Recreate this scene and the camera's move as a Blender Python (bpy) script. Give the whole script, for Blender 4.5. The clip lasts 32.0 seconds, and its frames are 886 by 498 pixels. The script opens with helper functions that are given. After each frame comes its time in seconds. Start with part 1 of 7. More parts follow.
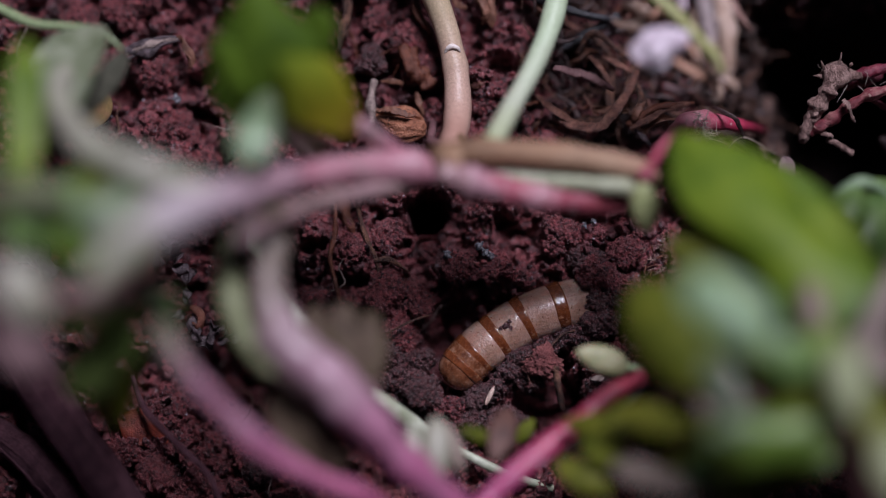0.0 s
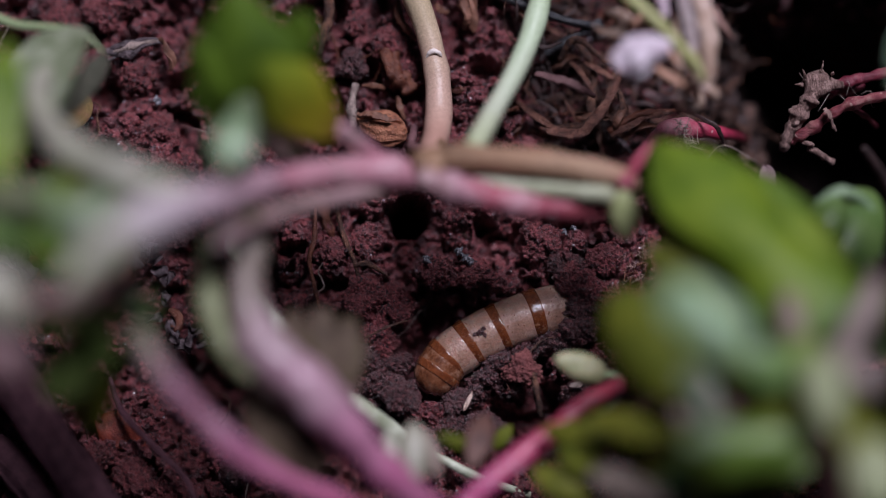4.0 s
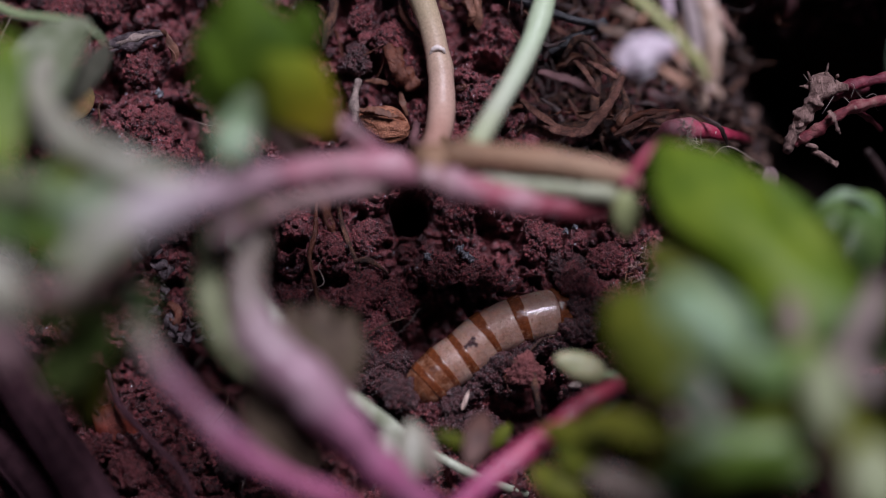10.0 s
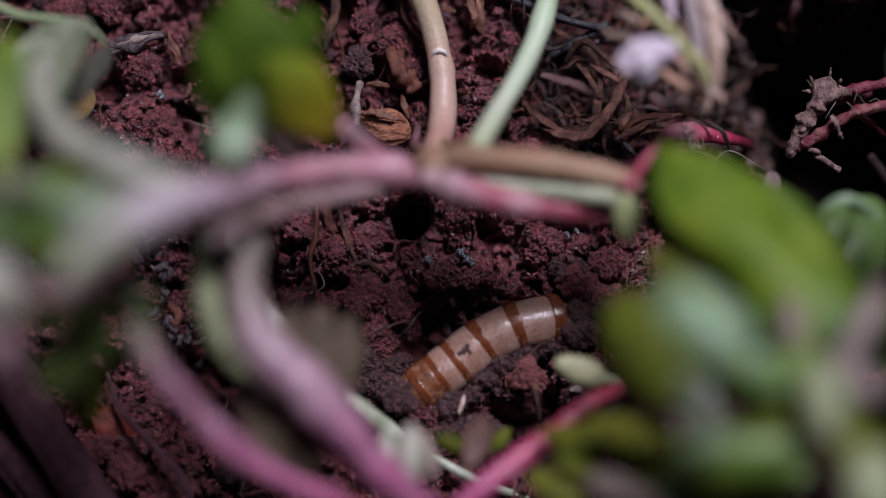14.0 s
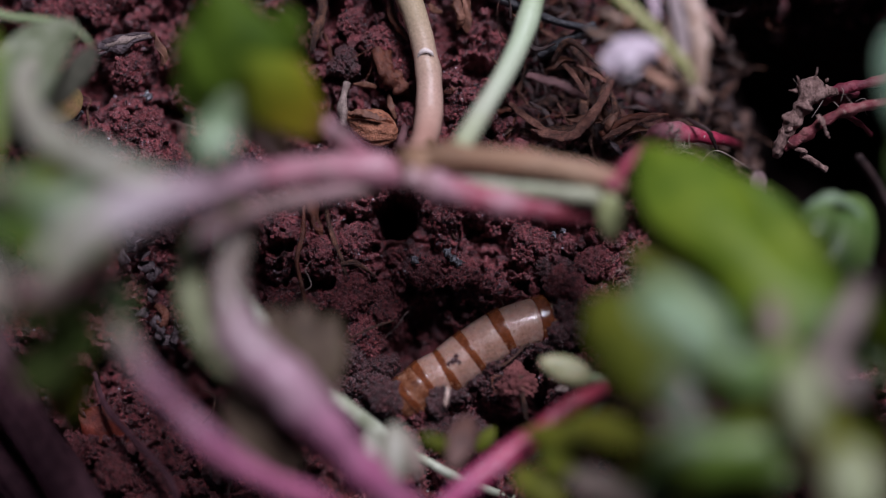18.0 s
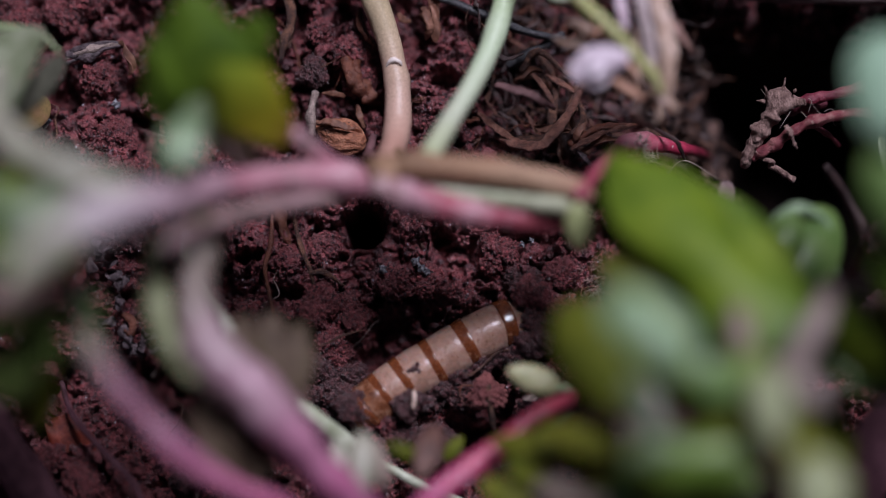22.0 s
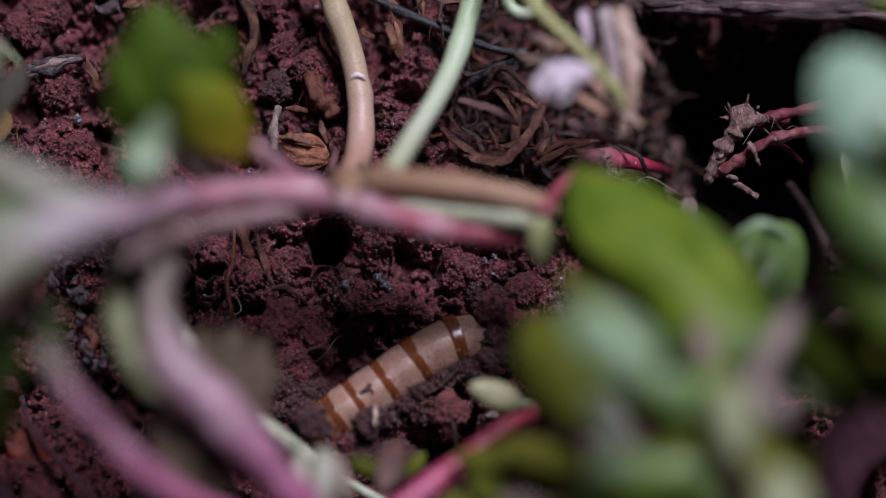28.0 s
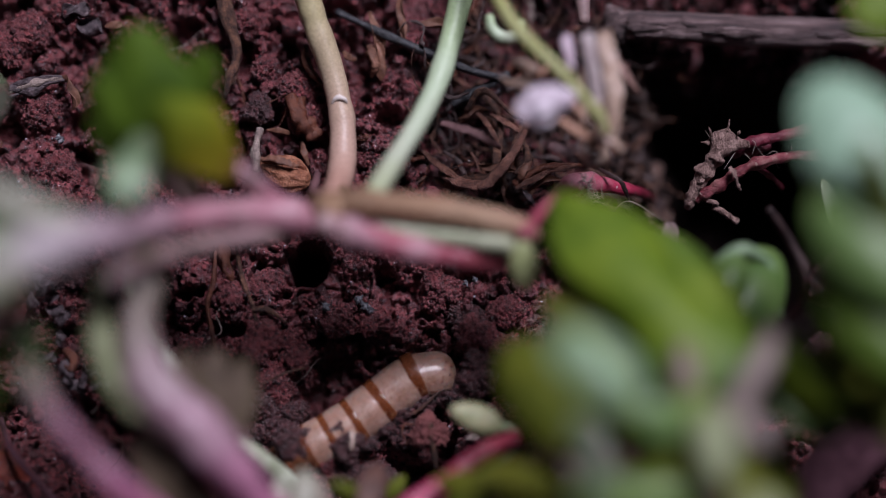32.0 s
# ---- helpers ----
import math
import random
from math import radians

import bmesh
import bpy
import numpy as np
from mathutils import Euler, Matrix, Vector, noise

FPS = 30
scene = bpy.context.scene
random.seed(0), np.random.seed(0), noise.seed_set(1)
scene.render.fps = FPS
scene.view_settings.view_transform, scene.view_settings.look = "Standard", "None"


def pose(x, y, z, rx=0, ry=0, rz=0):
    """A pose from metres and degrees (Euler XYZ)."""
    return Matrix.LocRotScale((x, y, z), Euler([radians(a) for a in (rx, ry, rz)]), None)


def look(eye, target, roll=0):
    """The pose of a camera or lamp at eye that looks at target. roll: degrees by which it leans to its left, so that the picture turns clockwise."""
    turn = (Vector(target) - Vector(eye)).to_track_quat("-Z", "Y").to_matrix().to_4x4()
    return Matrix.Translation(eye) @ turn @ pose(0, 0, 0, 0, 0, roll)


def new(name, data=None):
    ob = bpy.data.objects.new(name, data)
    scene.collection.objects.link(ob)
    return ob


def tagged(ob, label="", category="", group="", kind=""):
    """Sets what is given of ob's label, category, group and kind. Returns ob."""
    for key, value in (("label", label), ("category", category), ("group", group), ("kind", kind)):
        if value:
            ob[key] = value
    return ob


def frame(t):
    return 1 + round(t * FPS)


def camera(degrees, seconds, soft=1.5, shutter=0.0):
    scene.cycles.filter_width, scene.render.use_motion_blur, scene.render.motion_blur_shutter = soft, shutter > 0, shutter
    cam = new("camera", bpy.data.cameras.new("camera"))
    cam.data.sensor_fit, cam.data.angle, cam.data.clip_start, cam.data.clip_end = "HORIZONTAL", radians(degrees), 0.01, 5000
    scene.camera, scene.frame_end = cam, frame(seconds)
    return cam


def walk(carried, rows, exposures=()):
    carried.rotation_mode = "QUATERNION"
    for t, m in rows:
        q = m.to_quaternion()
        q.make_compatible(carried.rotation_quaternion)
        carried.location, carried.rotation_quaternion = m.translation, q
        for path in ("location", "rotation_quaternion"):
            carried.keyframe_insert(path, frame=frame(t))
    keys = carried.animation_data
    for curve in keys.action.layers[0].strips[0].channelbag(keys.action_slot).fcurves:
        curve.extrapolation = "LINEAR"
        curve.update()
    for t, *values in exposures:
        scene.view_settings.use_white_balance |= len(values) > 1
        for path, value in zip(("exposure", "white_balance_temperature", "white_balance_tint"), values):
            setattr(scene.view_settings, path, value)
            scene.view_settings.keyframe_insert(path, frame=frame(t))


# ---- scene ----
FOCUS = 0.3097
cam = camera(20, 32.0, soft=0.6)
cam.data.dof.use_dof = True
cam.data.dof.focus_distance = FOCUS
cam.data.dof.aperture_fstop = 3.5
walk(cam, [
    (0, pose(-0.00285, -0.03328, 0.31225, 5.932, 0.055, -1.511)),
    (0.5, pose(-0.00306, -0.03307, 0.31197, 5.903, -0.057, -1.518)),
    (1, pose(-0.00331, -0.03278, 0.31210, 5.887, -0.183, -1.529)),
    (1.5, pose(-0.00313, -0.03265, 0.31190, 5.911, -0.187, -1.384)),
    (2, pose(-0.00242, -0.03268, 0.31192, 5.963, -0.080, -1.297)),
    (2.5, pose(-0.00251, -0.03242, 0.31213, 6.039, -0.234, -1.263)),
    (4.5, pose(-0.00183, -0.03222, 0.31180, 5.785, -0.348, -0.838)),
    (5, pose(-0.00210, -0.03243, 0.31168, 5.726, -0.409, -0.703)),
    (5.5, pose(-0.00126, -0.03188, 0.31193, 5.583, -0.261, -0.597)),
    (6, pose(-0.00144, -0.03156, 0.31186, 5.379, -0.198, -0.480)),
    (6.5, pose(-0.00131, -0.03162, 0.31168, 5.292, -0.040, -0.379)),
    (7, pose(-0.00131, -0.03195, 0.31139, 5.293, 0.155, -0.214)),
    (7.5, pose(-0.00135, -0.03201, 0.31122, 5.311, 0.269, -0.183)),
    (8, pose(-0.00068, -0.03263, 0.31116, 5.528, 0.348, -0.315)),
    (8.5, pose(-0.00097, -0.03289, 0.31101, 5.660, 0.264, -0.283)),
    (9, pose(-0.00129, -0.03228, 0.31062, 5.738, -0.095, -0.204)),
    (9.5, pose(-0.00125, -0.03235, 0.31074, 5.812, -0.210, -0.160)),
    (10, pose(-0.00161, -0.03241, 0.31077, 5.846, -0.311, -0.127)),
    (10.5, pose(-0.00136, -0.03275, 0.31085, 5.946, -0.298, -0.063)),
    (11, pose(-0.00056, -0.03300, 0.31078, 6.085, -0.176, -0.091)),
    (11.5, pose(-0.00051, -0.03253, 0.31065, 6.031, -0.131, -0.123)),
    (12, pose(-0.00005, -0.03284, 0.31085, 6.074, -0.014, -0.105)),
    (12.5, pose(0.00000, -0.03284, 0.31055, 6.076, -0.008, -0.049)),
    (13, pose(-0.00000, -0.03261, 0.31029, 6.000, -0.000, 0.000)),
    (13.5, pose(-0.00069, -0.03279, 0.31010, 6.002, -0.125, 0.090)),
    (15.5, pose(0.00097, -0.03283, 0.30999, 6.043, -0.003, 0.326)),
    (16, pose(0.00115, -0.03310, 0.31037, 6.275, -0.077, 0.080)),
    (16.5, pose(0.00331, -0.03298, 0.31019, 6.281, 0.368, -0.044)),
    (17, pose(0.00418, -0.03508, 0.30996, 6.557, 0.556, -0.138)),
    (17.5, pose(0.00417, -0.03420, 0.30996, 6.362, 0.517, 0.055)),
    (18, pose(0.00467, -0.03419, 0.31009, 6.264, 0.540, 0.181)),
    (18.5, pose(0.00490, -0.03518, 0.30990, 6.438, 0.441, 0.255)),
    (19, pose(0.00430, -0.03497, 0.30963, 6.446, 0.266, 0.248)),
    (19.5, pose(0.00502, -0.03476, 0.30984, 6.412, 0.346, 0.285)),
    (20, pose(0.00441, -0.03528, 0.30979, 6.519, 0.221, 0.253)),
    (20.5, pose(0.00485, -0.03462, 0.30976, 6.403, 0.236, 0.386)),
    (21, pose(0.00456, -0.03542, 0.30970, 6.552, 0.047, 0.317)),
    (21.5, pose(0.00479, -0.03469, 0.30981, 6.521, -0.078, 0.281)),
    (22, pose(0.00490, -0.03524, 0.30988, 6.676, -0.154, 0.234)),
    (22.5, pose(0.00481, -0.03538, 0.30977, 6.729, -0.203, 0.173)),
    (23, pose(0.00524, -0.03581, 0.30942, 6.827, -0.074, 0.164)),
    (23.5, pose(0.00483, -0.03559, 0.30914, 6.750, -0.040, 0.311)),
    (24, pose(0.00444, -0.03547, 0.30914, 6.646, -0.089, 0.520)),
    (24.5, pose(0.00481, -0.03595, 0.30944, 6.726, -0.181, 0.557)),
    (25, pose(0.00479, -0.03519, 0.30946, 6.686, -0.349, 0.450)),
    (25.5, pose(0.00501, -0.03569, 0.30909, 6.840, -0.421, 0.399)),
    (27.5, pose(0.00491, -0.03683, 0.30890, 7.234, -0.918, 0.314)),
    (28, pose(0.00487, -0.03681, 0.30906, 7.339, -1.028, 0.309)),
    (28.5, pose(0.00505, -0.03678, 0.30909, 7.413, -1.027, 0.312)),
    (29, pose(0.00543, -0.03666, 0.30908, 7.414, -0.944, 0.352)),
    (29.5, pose(0.00472, -0.03728, 0.30893, 7.509, -1.030, 0.328)),
    (30, pose(0.00545, -0.03676, 0.30913, 7.469, -0.898, 0.286)),
    (30.5, pose(0.00457, -0.03786, 0.30909, 7.793, -1.112, 0.258)),
    (31, pose(0.00536, -0.03735, 0.30915, 7.791, -1.028, 0.326)),
    (31.5, pose(0.00255, -0.03820, 0.30882, 8.059, -1.749, 0.364)),
    (32, pose(0.00305, -0.03630, 0.30925, 7.753, -1.838, 0.574)),
], exposures=[(0, 0.0, 5750, 20), (32, 0.0, 5750, 20)])

# ---- light: a pale overcast sky and a soft sun high over the far side ----
SUN_ELEVATION, SUN_ROTATION = radians(57), radians(22)
world = bpy.data.worlds.new("sky")
scene.world = world
world.use_nodes = True
wn = world.node_tree.nodes
sky = wn.new("ShaderNodeTexSky")
sky.sky_type, sky.sun_disc = "NISHITA", False
sky.sun_elevation, sky.sun_rotation = SUN_ELEVATION, SUN_ROTATION
world.node_tree.links.new(sky.outputs[0], wn["Background"].inputs[0])
wn["Background"].inputs[1].default_value = 0.006
sun = new("sun", bpy.data.lights.new("sun", "SUN"))
sun.data.energy, sun.data.angle, sun.data.color = 4.2, radians(20), (1.0, 0.95, 0.93)
to_sun = Vector((math.sin(SUN_ROTATION) * math.cos(SUN_ELEVATION), math.cos(SUN_ROTATION) * math.cos(SUN_ELEVATION), math.sin(SUN_ELEVATION)))
sun.matrix_world = look(to_sun, (0, 0, 0))


# ---- materials ----
def surface(name, colours, size=2.0, rough=0.6, bump=0.3, fine=0.25, spots=None, stretch=(1, 1, 1), coat=0.0, through_light=0.0, soft_light=0.0, shine=0.0, fine_bump=None, along=False, pieces=0.0, sandy=0.0):
    """A procedural surface: colours mixed by noise of that size in mm (or from base to tip), a finer grain, spots (colour, size, amount), relief, gloss."""
    m = bpy.data.materials.new(name)
    m.use_nodes = True
    nt, n, link = m.node_tree, m.node_tree.nodes, m.node_tree.links.new
    b = n["Principled BSDF"]
    coords, mapping = n.new("ShaderNodeTexCoord"), n.new("ShaderNodeMapping")
    mapping.inputs["Scale"].default_value = stretch
    link(coords.outputs["Object"], mapping.inputs[0])

    def grain(scale_mm, detail, roughness=0.6):
        t = n.new("ShaderNodeTexNoise")
        t.inputs["Scale"].default_value, t.inputs["Detail"].default_value, t.inputs["Roughness"].default_value = 1000 / scale_mm, detail, roughness
        link(mapping.outputs[0], t.inputs["Vector"])
        return t

    big, small = grain(size, 4), grain(fine, 3)
    ramp = n.new("ShaderNodeValToRGB")
    steps = ramp.color_ramp.elements
    while len(steps) < len(colours):
        steps.new(0.5)
    for i, c in enumerate(colours):
        steps[i].position = (0.08 + 0.84 * i / (len(colours) - 1)) if along else 0.32 + 0.36 * i / max(1, len(colours) - 1)
        steps[i].color = (*c, 1)
    if along:
        place, shifted = n.new("ShaderNodeAttribute"), n.new("ShaderNodeMath")
        place.attribute_name = "along"
        shifted.operation = "MULTIPLY_ADD"
        shifted.inputs[1].default_value = 0.45
        offset = n.new("ShaderNodeMath")
        offset.operation, offset.inputs[1].default_value = "SUBTRACT", 0.225
        link(place.outputs["Fac"], offset.inputs[0])
        link(big.outputs["Fac"], shifted.inputs[0])
        link(offset.outputs[0], shifted.inputs[2])
        link(shifted.outputs[0], ramp.inputs[0])
    elif pieces:
        which, blend = n.new("ShaderNodeNewGeometry"), n.new("ShaderNodeMix")
        blend.inputs["Factor"].default_value = pieces
        spread = n.new("ShaderNodeMapRange")
        spread.inputs["To Min"].default_value, spread.inputs["To Max"].default_value = 0.2, 0.8
        link(which.outputs["Random Per Island"], spread.inputs[0])
        link(big.outputs["Fac"], blend.inputs["A"])
        link(spread.outputs[0], blend.inputs["B"])
        link(blend.outputs["Result"], ramp.inputs[0])
    else:
        link(big.outputs["Fac"], ramp.inputs[0])
    vary = n.new("ShaderNodeMix")
    vary.data_type, vary.blend_type = "RGBA", "OVERLAY"
    vary.inputs["Factor"].default_value = 0.55
    link(ramp.outputs[0], vary.inputs["A"])
    grey = n.new("ShaderNodeRGBToBW")
    link(small.outputs["Color"], grey.inputs[0])
    link(grey.outputs[0], vary.inputs["B"])
    colour = vary.outputs["Result"]
    if spots:
        spot_colour, spot_size, amount = spots
        s = grain(spot_size, 1.5)
        cut = n.new("ShaderNodeMapRange")
        cut.inputs["From Min"].default_value, cut.inputs["From Max"].default_value = 0.72 - amount * 0.3, 0.76 - amount * 0.3
        link(s.outputs["Fac"], cut.inputs[0])
        over = n.new("ShaderNodeMix")
        over.data_type = "RGBA"
        over.inputs["B"].default_value = (*spot_colour, 1)
        link(cut.outputs[0], over.inputs["Factor"])
        link(colour, over.inputs["A"])
        colour = over.outputs["Result"]
    link(colour, b.inputs["Base Color"])
    r = n.new("ShaderNodeMapRange")
    r.inputs["To Min"].default_value, r.inputs["To Max"].default_value = max(0.05, rough - 0.22), min(1, rough + 0.18)
    link(small.outputs["Fac"], r.inputs[0])
    link(r.outputs[0], b.inputs["Roughness"])
    b.inputs["Coat Weight"].default_value, b.inputs["Coat Roughness"].default_value = coat, 0.07
    b.inputs["Subsurface Weight"].default_value, b.inputs["Subsurface Scale"].default_value = soft_light, 0.0012
    b.inputs["Specular IOR Level"].default_value = 0.5 + shine
    relief = n.new("ShaderNodeBump")
    relief.inputs["Strength"].default_value, relief.inputs["Distance"].default_value = min(1, bump), 0.0004 * max(1, bump)
    link((small if fine_bump is None else grain(fine_bump, 4)).outputs["Fac"], relief.inputs["Height"])
    link(relief.outputs[0], b.inputs["Normal"])
    if sandy:
        sand = n.new("ShaderNodeBump")
        sand.inputs["Strength"].default_value, sand.inputs["Distance"].default_value = 1.0, 0.00018
        link(grain(sandy, 2, 0.7).outputs["Fac"], sand.inputs["Height"])
        link(relief.outputs[0], sand.inputs["Normal"])
        link(sand.outputs[0], b.inputs["Normal"])
    if coat:
        soft_relief = n.new("ShaderNodeBump")
        soft_relief.inputs["Strength"].default_value, soft_relief.inputs["Distance"].default_value = 0.22, 0.0002
        link(grain(0.3, 2).outputs["Fac"], soft_relief.inputs["Height"])
        link(soft_relief.outputs[0], b.inputs["Coat Normal"])
    if through_light:
        t = n.new("ShaderNodeBsdfTranslucent")
        link(colour, t.inputs[0])
        mix = n.new("ShaderNodeMixShader")
        mix.inputs[0].default_value = through_light
        link(b.outputs[0], mix.inputs[1])
        link(t.outputs[0], mix.inputs[2])
        link(mix.outputs[0], n["Material Output"].inputs[0])
    return m


SOIL = surface("red_soil", [(0.0387, 0.0114, 0.016), (0.164, 0.0353, 0.0415), (0.303, 0.0671, 0.0756)], 1.7, 0.46, 2.0, 0.22, ((0.03, 0.015, 0.017), 1.0, 0.18), shine=0.45, fine_bump=0.45, sandy=0.2)
CLOD = surface("red_clod", [(0.0605, 0.0141, 0.0193), (0.206, 0.0441, 0.05), (0.315, 0.0724, 0.0798)], 1.0, 0.48, 1.8, 0.2, ((0.03, 0.015, 0.017), 0.9, 0.14), shine=0.4, fine_bump=0.4, sandy=0.2)
# Besides dark earth, this colour carries shade and black gaps round the larva.
DARK_CLOD = surface("dark_clod", [(0.0187, 0.00632, 0.00829), (0.0638, 0.019, 0.0219), (0.119, 0.0365, 0.04)], 0.9, 0.45, 1.8, 0.2, shine=0.4, fine_bump=0.35, sandy=0.2)
GRAIN = surface("soil_grain", [(0.0218, 0.00618, 0.00959), (0.109, 0.0229, 0.0277), (0.187, 0.0396, 0.0447), (0.265, 0.0618, 0.066)], 0.7, 0.36, 0.8, 0.15, shine=0.4, pieces=0.7)
DARK_GRAIN = surface("dark_grain", [(0.0108, 0.00517, 0.00653), (0.054, 0.0162, 0.0188), (0.117, 0.0332, 0.0351)], 0.7, 0.36, 0.8, 0.15, shine=0.4, pieces=0.7)
CRUMB = surface("soil_crumb", [(0.0363, 0.0106, 0.0149), (0.134, 0.0292, 0.0351), (0.242, 0.0529, 0.0608)], 0.9, 0.46, 1.6, 0.2, shine=0.35, fine_bump=0.35, pieces=0.5, sandy=0.2)
# Humus far blacker than earth: the hollow's shade is put into this colour.
SHADED_HUMUS = surface("shade_black_humus", [(0.005, 0.004, 0.004), (0.012, 0.008, 0.008), (0.03, 0.017, 0.014)], 3, 0.9, 0.8, 0.3, shine=-0.42)
LARVA = surface("larva_skin", [(0.26, 0.14, 0.098), (0.34, 0.2, 0.15), (0.4, 0.255, 0.2)], 2.0, 0.36, 0.5, 0.3, ((0.2, 0.09, 0.045), 0.9, 0.06), coat=0.9, soft_light=0.25, fine_bump=0.5)
LARVA_BAND = surface("larva_band", [(0.075, 0.018, 0.006), (0.2, 0.06, 0.02)], 1.0, 0.24, 0.2, 0.4, ((0.24, 0.11, 0.055), 1.3, 0.16), coat=1.0)
LARVA_END = surface("larva_end", [(0.055, 0.015, 0.006), (0.14, 0.05, 0.022), (0.26, 0.13, 0.08)], 1.4, 0.28, 0.2, 0.4, coat=0.6)
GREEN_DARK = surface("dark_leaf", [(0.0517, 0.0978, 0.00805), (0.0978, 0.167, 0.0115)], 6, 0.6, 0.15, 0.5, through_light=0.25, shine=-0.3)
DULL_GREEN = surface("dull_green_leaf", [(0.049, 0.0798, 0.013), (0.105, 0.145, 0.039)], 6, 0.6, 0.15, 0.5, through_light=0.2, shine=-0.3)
GREEN = surface("green_leaf", [(0.0618, 0.129, 0.00414), (0.134, 0.212, 0.00497), (0.19, 0.258, 0.00828)], 9, 0.62, 0.15, 0.5, through_light=0.3)
OLIVE = surface("olive_leaf", [(0.084, 0.138, 0.0088), (0.156, 0.196, 0.011), (0.288, 0.253, 0.0132), (0.204, 0.103, 0.022)], 4, 0.7, 0.15, 0.5, through_light=0.3, shine=-0.35, along=True)
# Lit copy of the olive leaf colour; OLIVE_SHADE is the shaded one.
OLIVE_LIT = surface("lit_olive_leaf", [(0.07, 0.085, 0.006), (0.15, 0.16, 0.012), (0.2, 0.2, 0.03)], 2.5, 0.6, 0.2, 0.5, through_light=0.3, shine=-0.2)
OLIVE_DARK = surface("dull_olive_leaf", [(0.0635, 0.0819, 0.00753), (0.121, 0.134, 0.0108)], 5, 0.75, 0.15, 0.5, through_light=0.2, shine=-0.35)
# Pale teal puts the sky's gloss on leaves into their colour.
PALE_TEAL = surface("teal_sheen_leaf", [(0.251, 0.394, 0.264), (0.365, 0.533, 0.385)], 5, 0.4, 0.15, 0.5, through_light=0.2)
GREY_GREEN = surface("grey_green_leaf", [(0.15, 0.18, 0.09), (0.26, 0.28, 0.162)], 6, 0.5, 0.15, 0.5, through_light=0.2)
PALE = surface("pale_leaf", [(0.273, 0.282, 0.22), (0.378, 0.378, 0.326)], 4, 0.5, 0.15, 0.5, through_light=0.25)
TAUPE = surface("withered_leaf", [(0.06, 0.042, 0.028), (0.105, 0.072, 0.05), (0.085, 0.066, 0.036)], 3, 0.7, 0.2, 0.5, through_light=0.25, shine=-0.3)
BROWN_LEAF = surface("brown_leaf", [(0.06, 0.024, 0.016), (0.16, 0.068, 0.042), (0.26, 0.125, 0.085)], 2.5, 0.65, 0.4, 0.4, through_light=0.15)
MAUVE = surface("mauve_stem", [(0.22, 0.15, 0.14), (0.3, 0.19, 0.2)], 7, 0.45, 0.15, 0.4)
PALE_PINK = surface("pale_pink_stem", [(0.36, 0.22, 0.26), (0.45, 0.345, 0.39), (0.49, 0.425, 0.45), (0.33, 0.32, 0.27), (0.22, 0.23, 0.15)], 7, 0.45, 0.15, 0.4, along=True)
LILAC = surface("lilac_stem", [(0.38, 0.2, 0.28), (0.5, 0.3, 0.41)], 6, 0.4, 0.15, 0.4)
NODE_PINK = surface("pink_node", [(0.33, 0.13, 0.17), (0.4, 0.205, 0.24), (0.34, 0.23, 0.235)], 5, 0.4, 0.15, 0.4)
RED = surface("red_stem", [(0.32, 0.2, 0.2), (0.4, 0.22, 0.26), (0.3, 0.06, 0.09), (0.38, 0.2, 0.23), (0.25, 0.05, 0.075), (0.22, 0.045, 0.06)], 2.2, 0.45, 0.2, 0.3, ((0.42, 0.28, 0.3), 1.6, 0.3), along=True)
CRIMSON = surface("crimson_stem", [(0.07, 0.006, 0.014), (0.15, 0.018, 0.036), (0.22, 0.06, 0.07)], 1.6, 0.45, 0.6, 0.25)
TAN = surface("tan_stem", [(0.42, 0.36, 0.2), (0.44, 0.34, 0.23), (0.44, 0.29, 0.23), (0.4, 0.23, 0.18)], 6, 0.45, 0.2, 0.3, along=True)
PALE_GREEN = surface("pale_green_stem", [(0.34, 0.44, 0.24), (0.42, 0.51, 0.35), (0.44, 0.48, 0.36), (0.32, 0.36, 0.18)], 6, 0.42, 0.2, 0.3, along=True)
BROWN_STEM = surface("brown_stem", [(0.15, 0.085, 0.045), (0.28, 0.16, 0.09), (0.33, 0.21, 0.13), (0.34, 0.19, 0.13)], 2.4, 0.6, 0.5, 0.3, ((0.12, 0.065, 0.04), 2.5, 0.2), along=True)
ROOT = surface("brown_root", [(0.022, 0.01, 0.008), (0.08, 0.034, 0.023), (0.2, 0.092, 0.054)], 0.9, 0.62, 1.3, 0.22)
ROOT_RED = surface("reddish_root", [(0.0595, 0.015, 0.009), (0.153, 0.0488, 0.0255)], 1.2, 0.5, 0.7, 0.22)
ROOT_DARK = surface("dark_root", [(0.025, 0.015, 0.015), (0.07, 0.04, 0.038)], 2.0, 0.6, 0.5, 0.25)
GREY_ROOT = surface("grey_root", [(0.12, 0.085, 0.075), (0.24, 0.18, 0.16), (0.34, 0.26, 0.23)], 0.9, 0.75, 0.9, 0.25)
WOOD = surface("weathered_wood", [(0.0238, 0.0148, 0.0181), (0.102, 0.0627, 0.0627), (0.306, 0.214, 0.214)], 0.8, 0.7, 1.8, 0.25, stretch=(0.08, 1, 1))
PURPLE_WOOD = surface("purple_brown_stick", [(0.055, 0.022, 0.03), (0.12, 0.055, 0.07)], 1.6, 0.8, 0.9, 0.3, ((0.14, 0.085, 0.1), 1.2, 0.06), shine=-0.35)
BLACK_STICK = surface("black_stick", [(0.008, 0.008, 0.01), (0.025, 0.024, 0.03)], 1.5, 0.5, 0.5, 0.3)
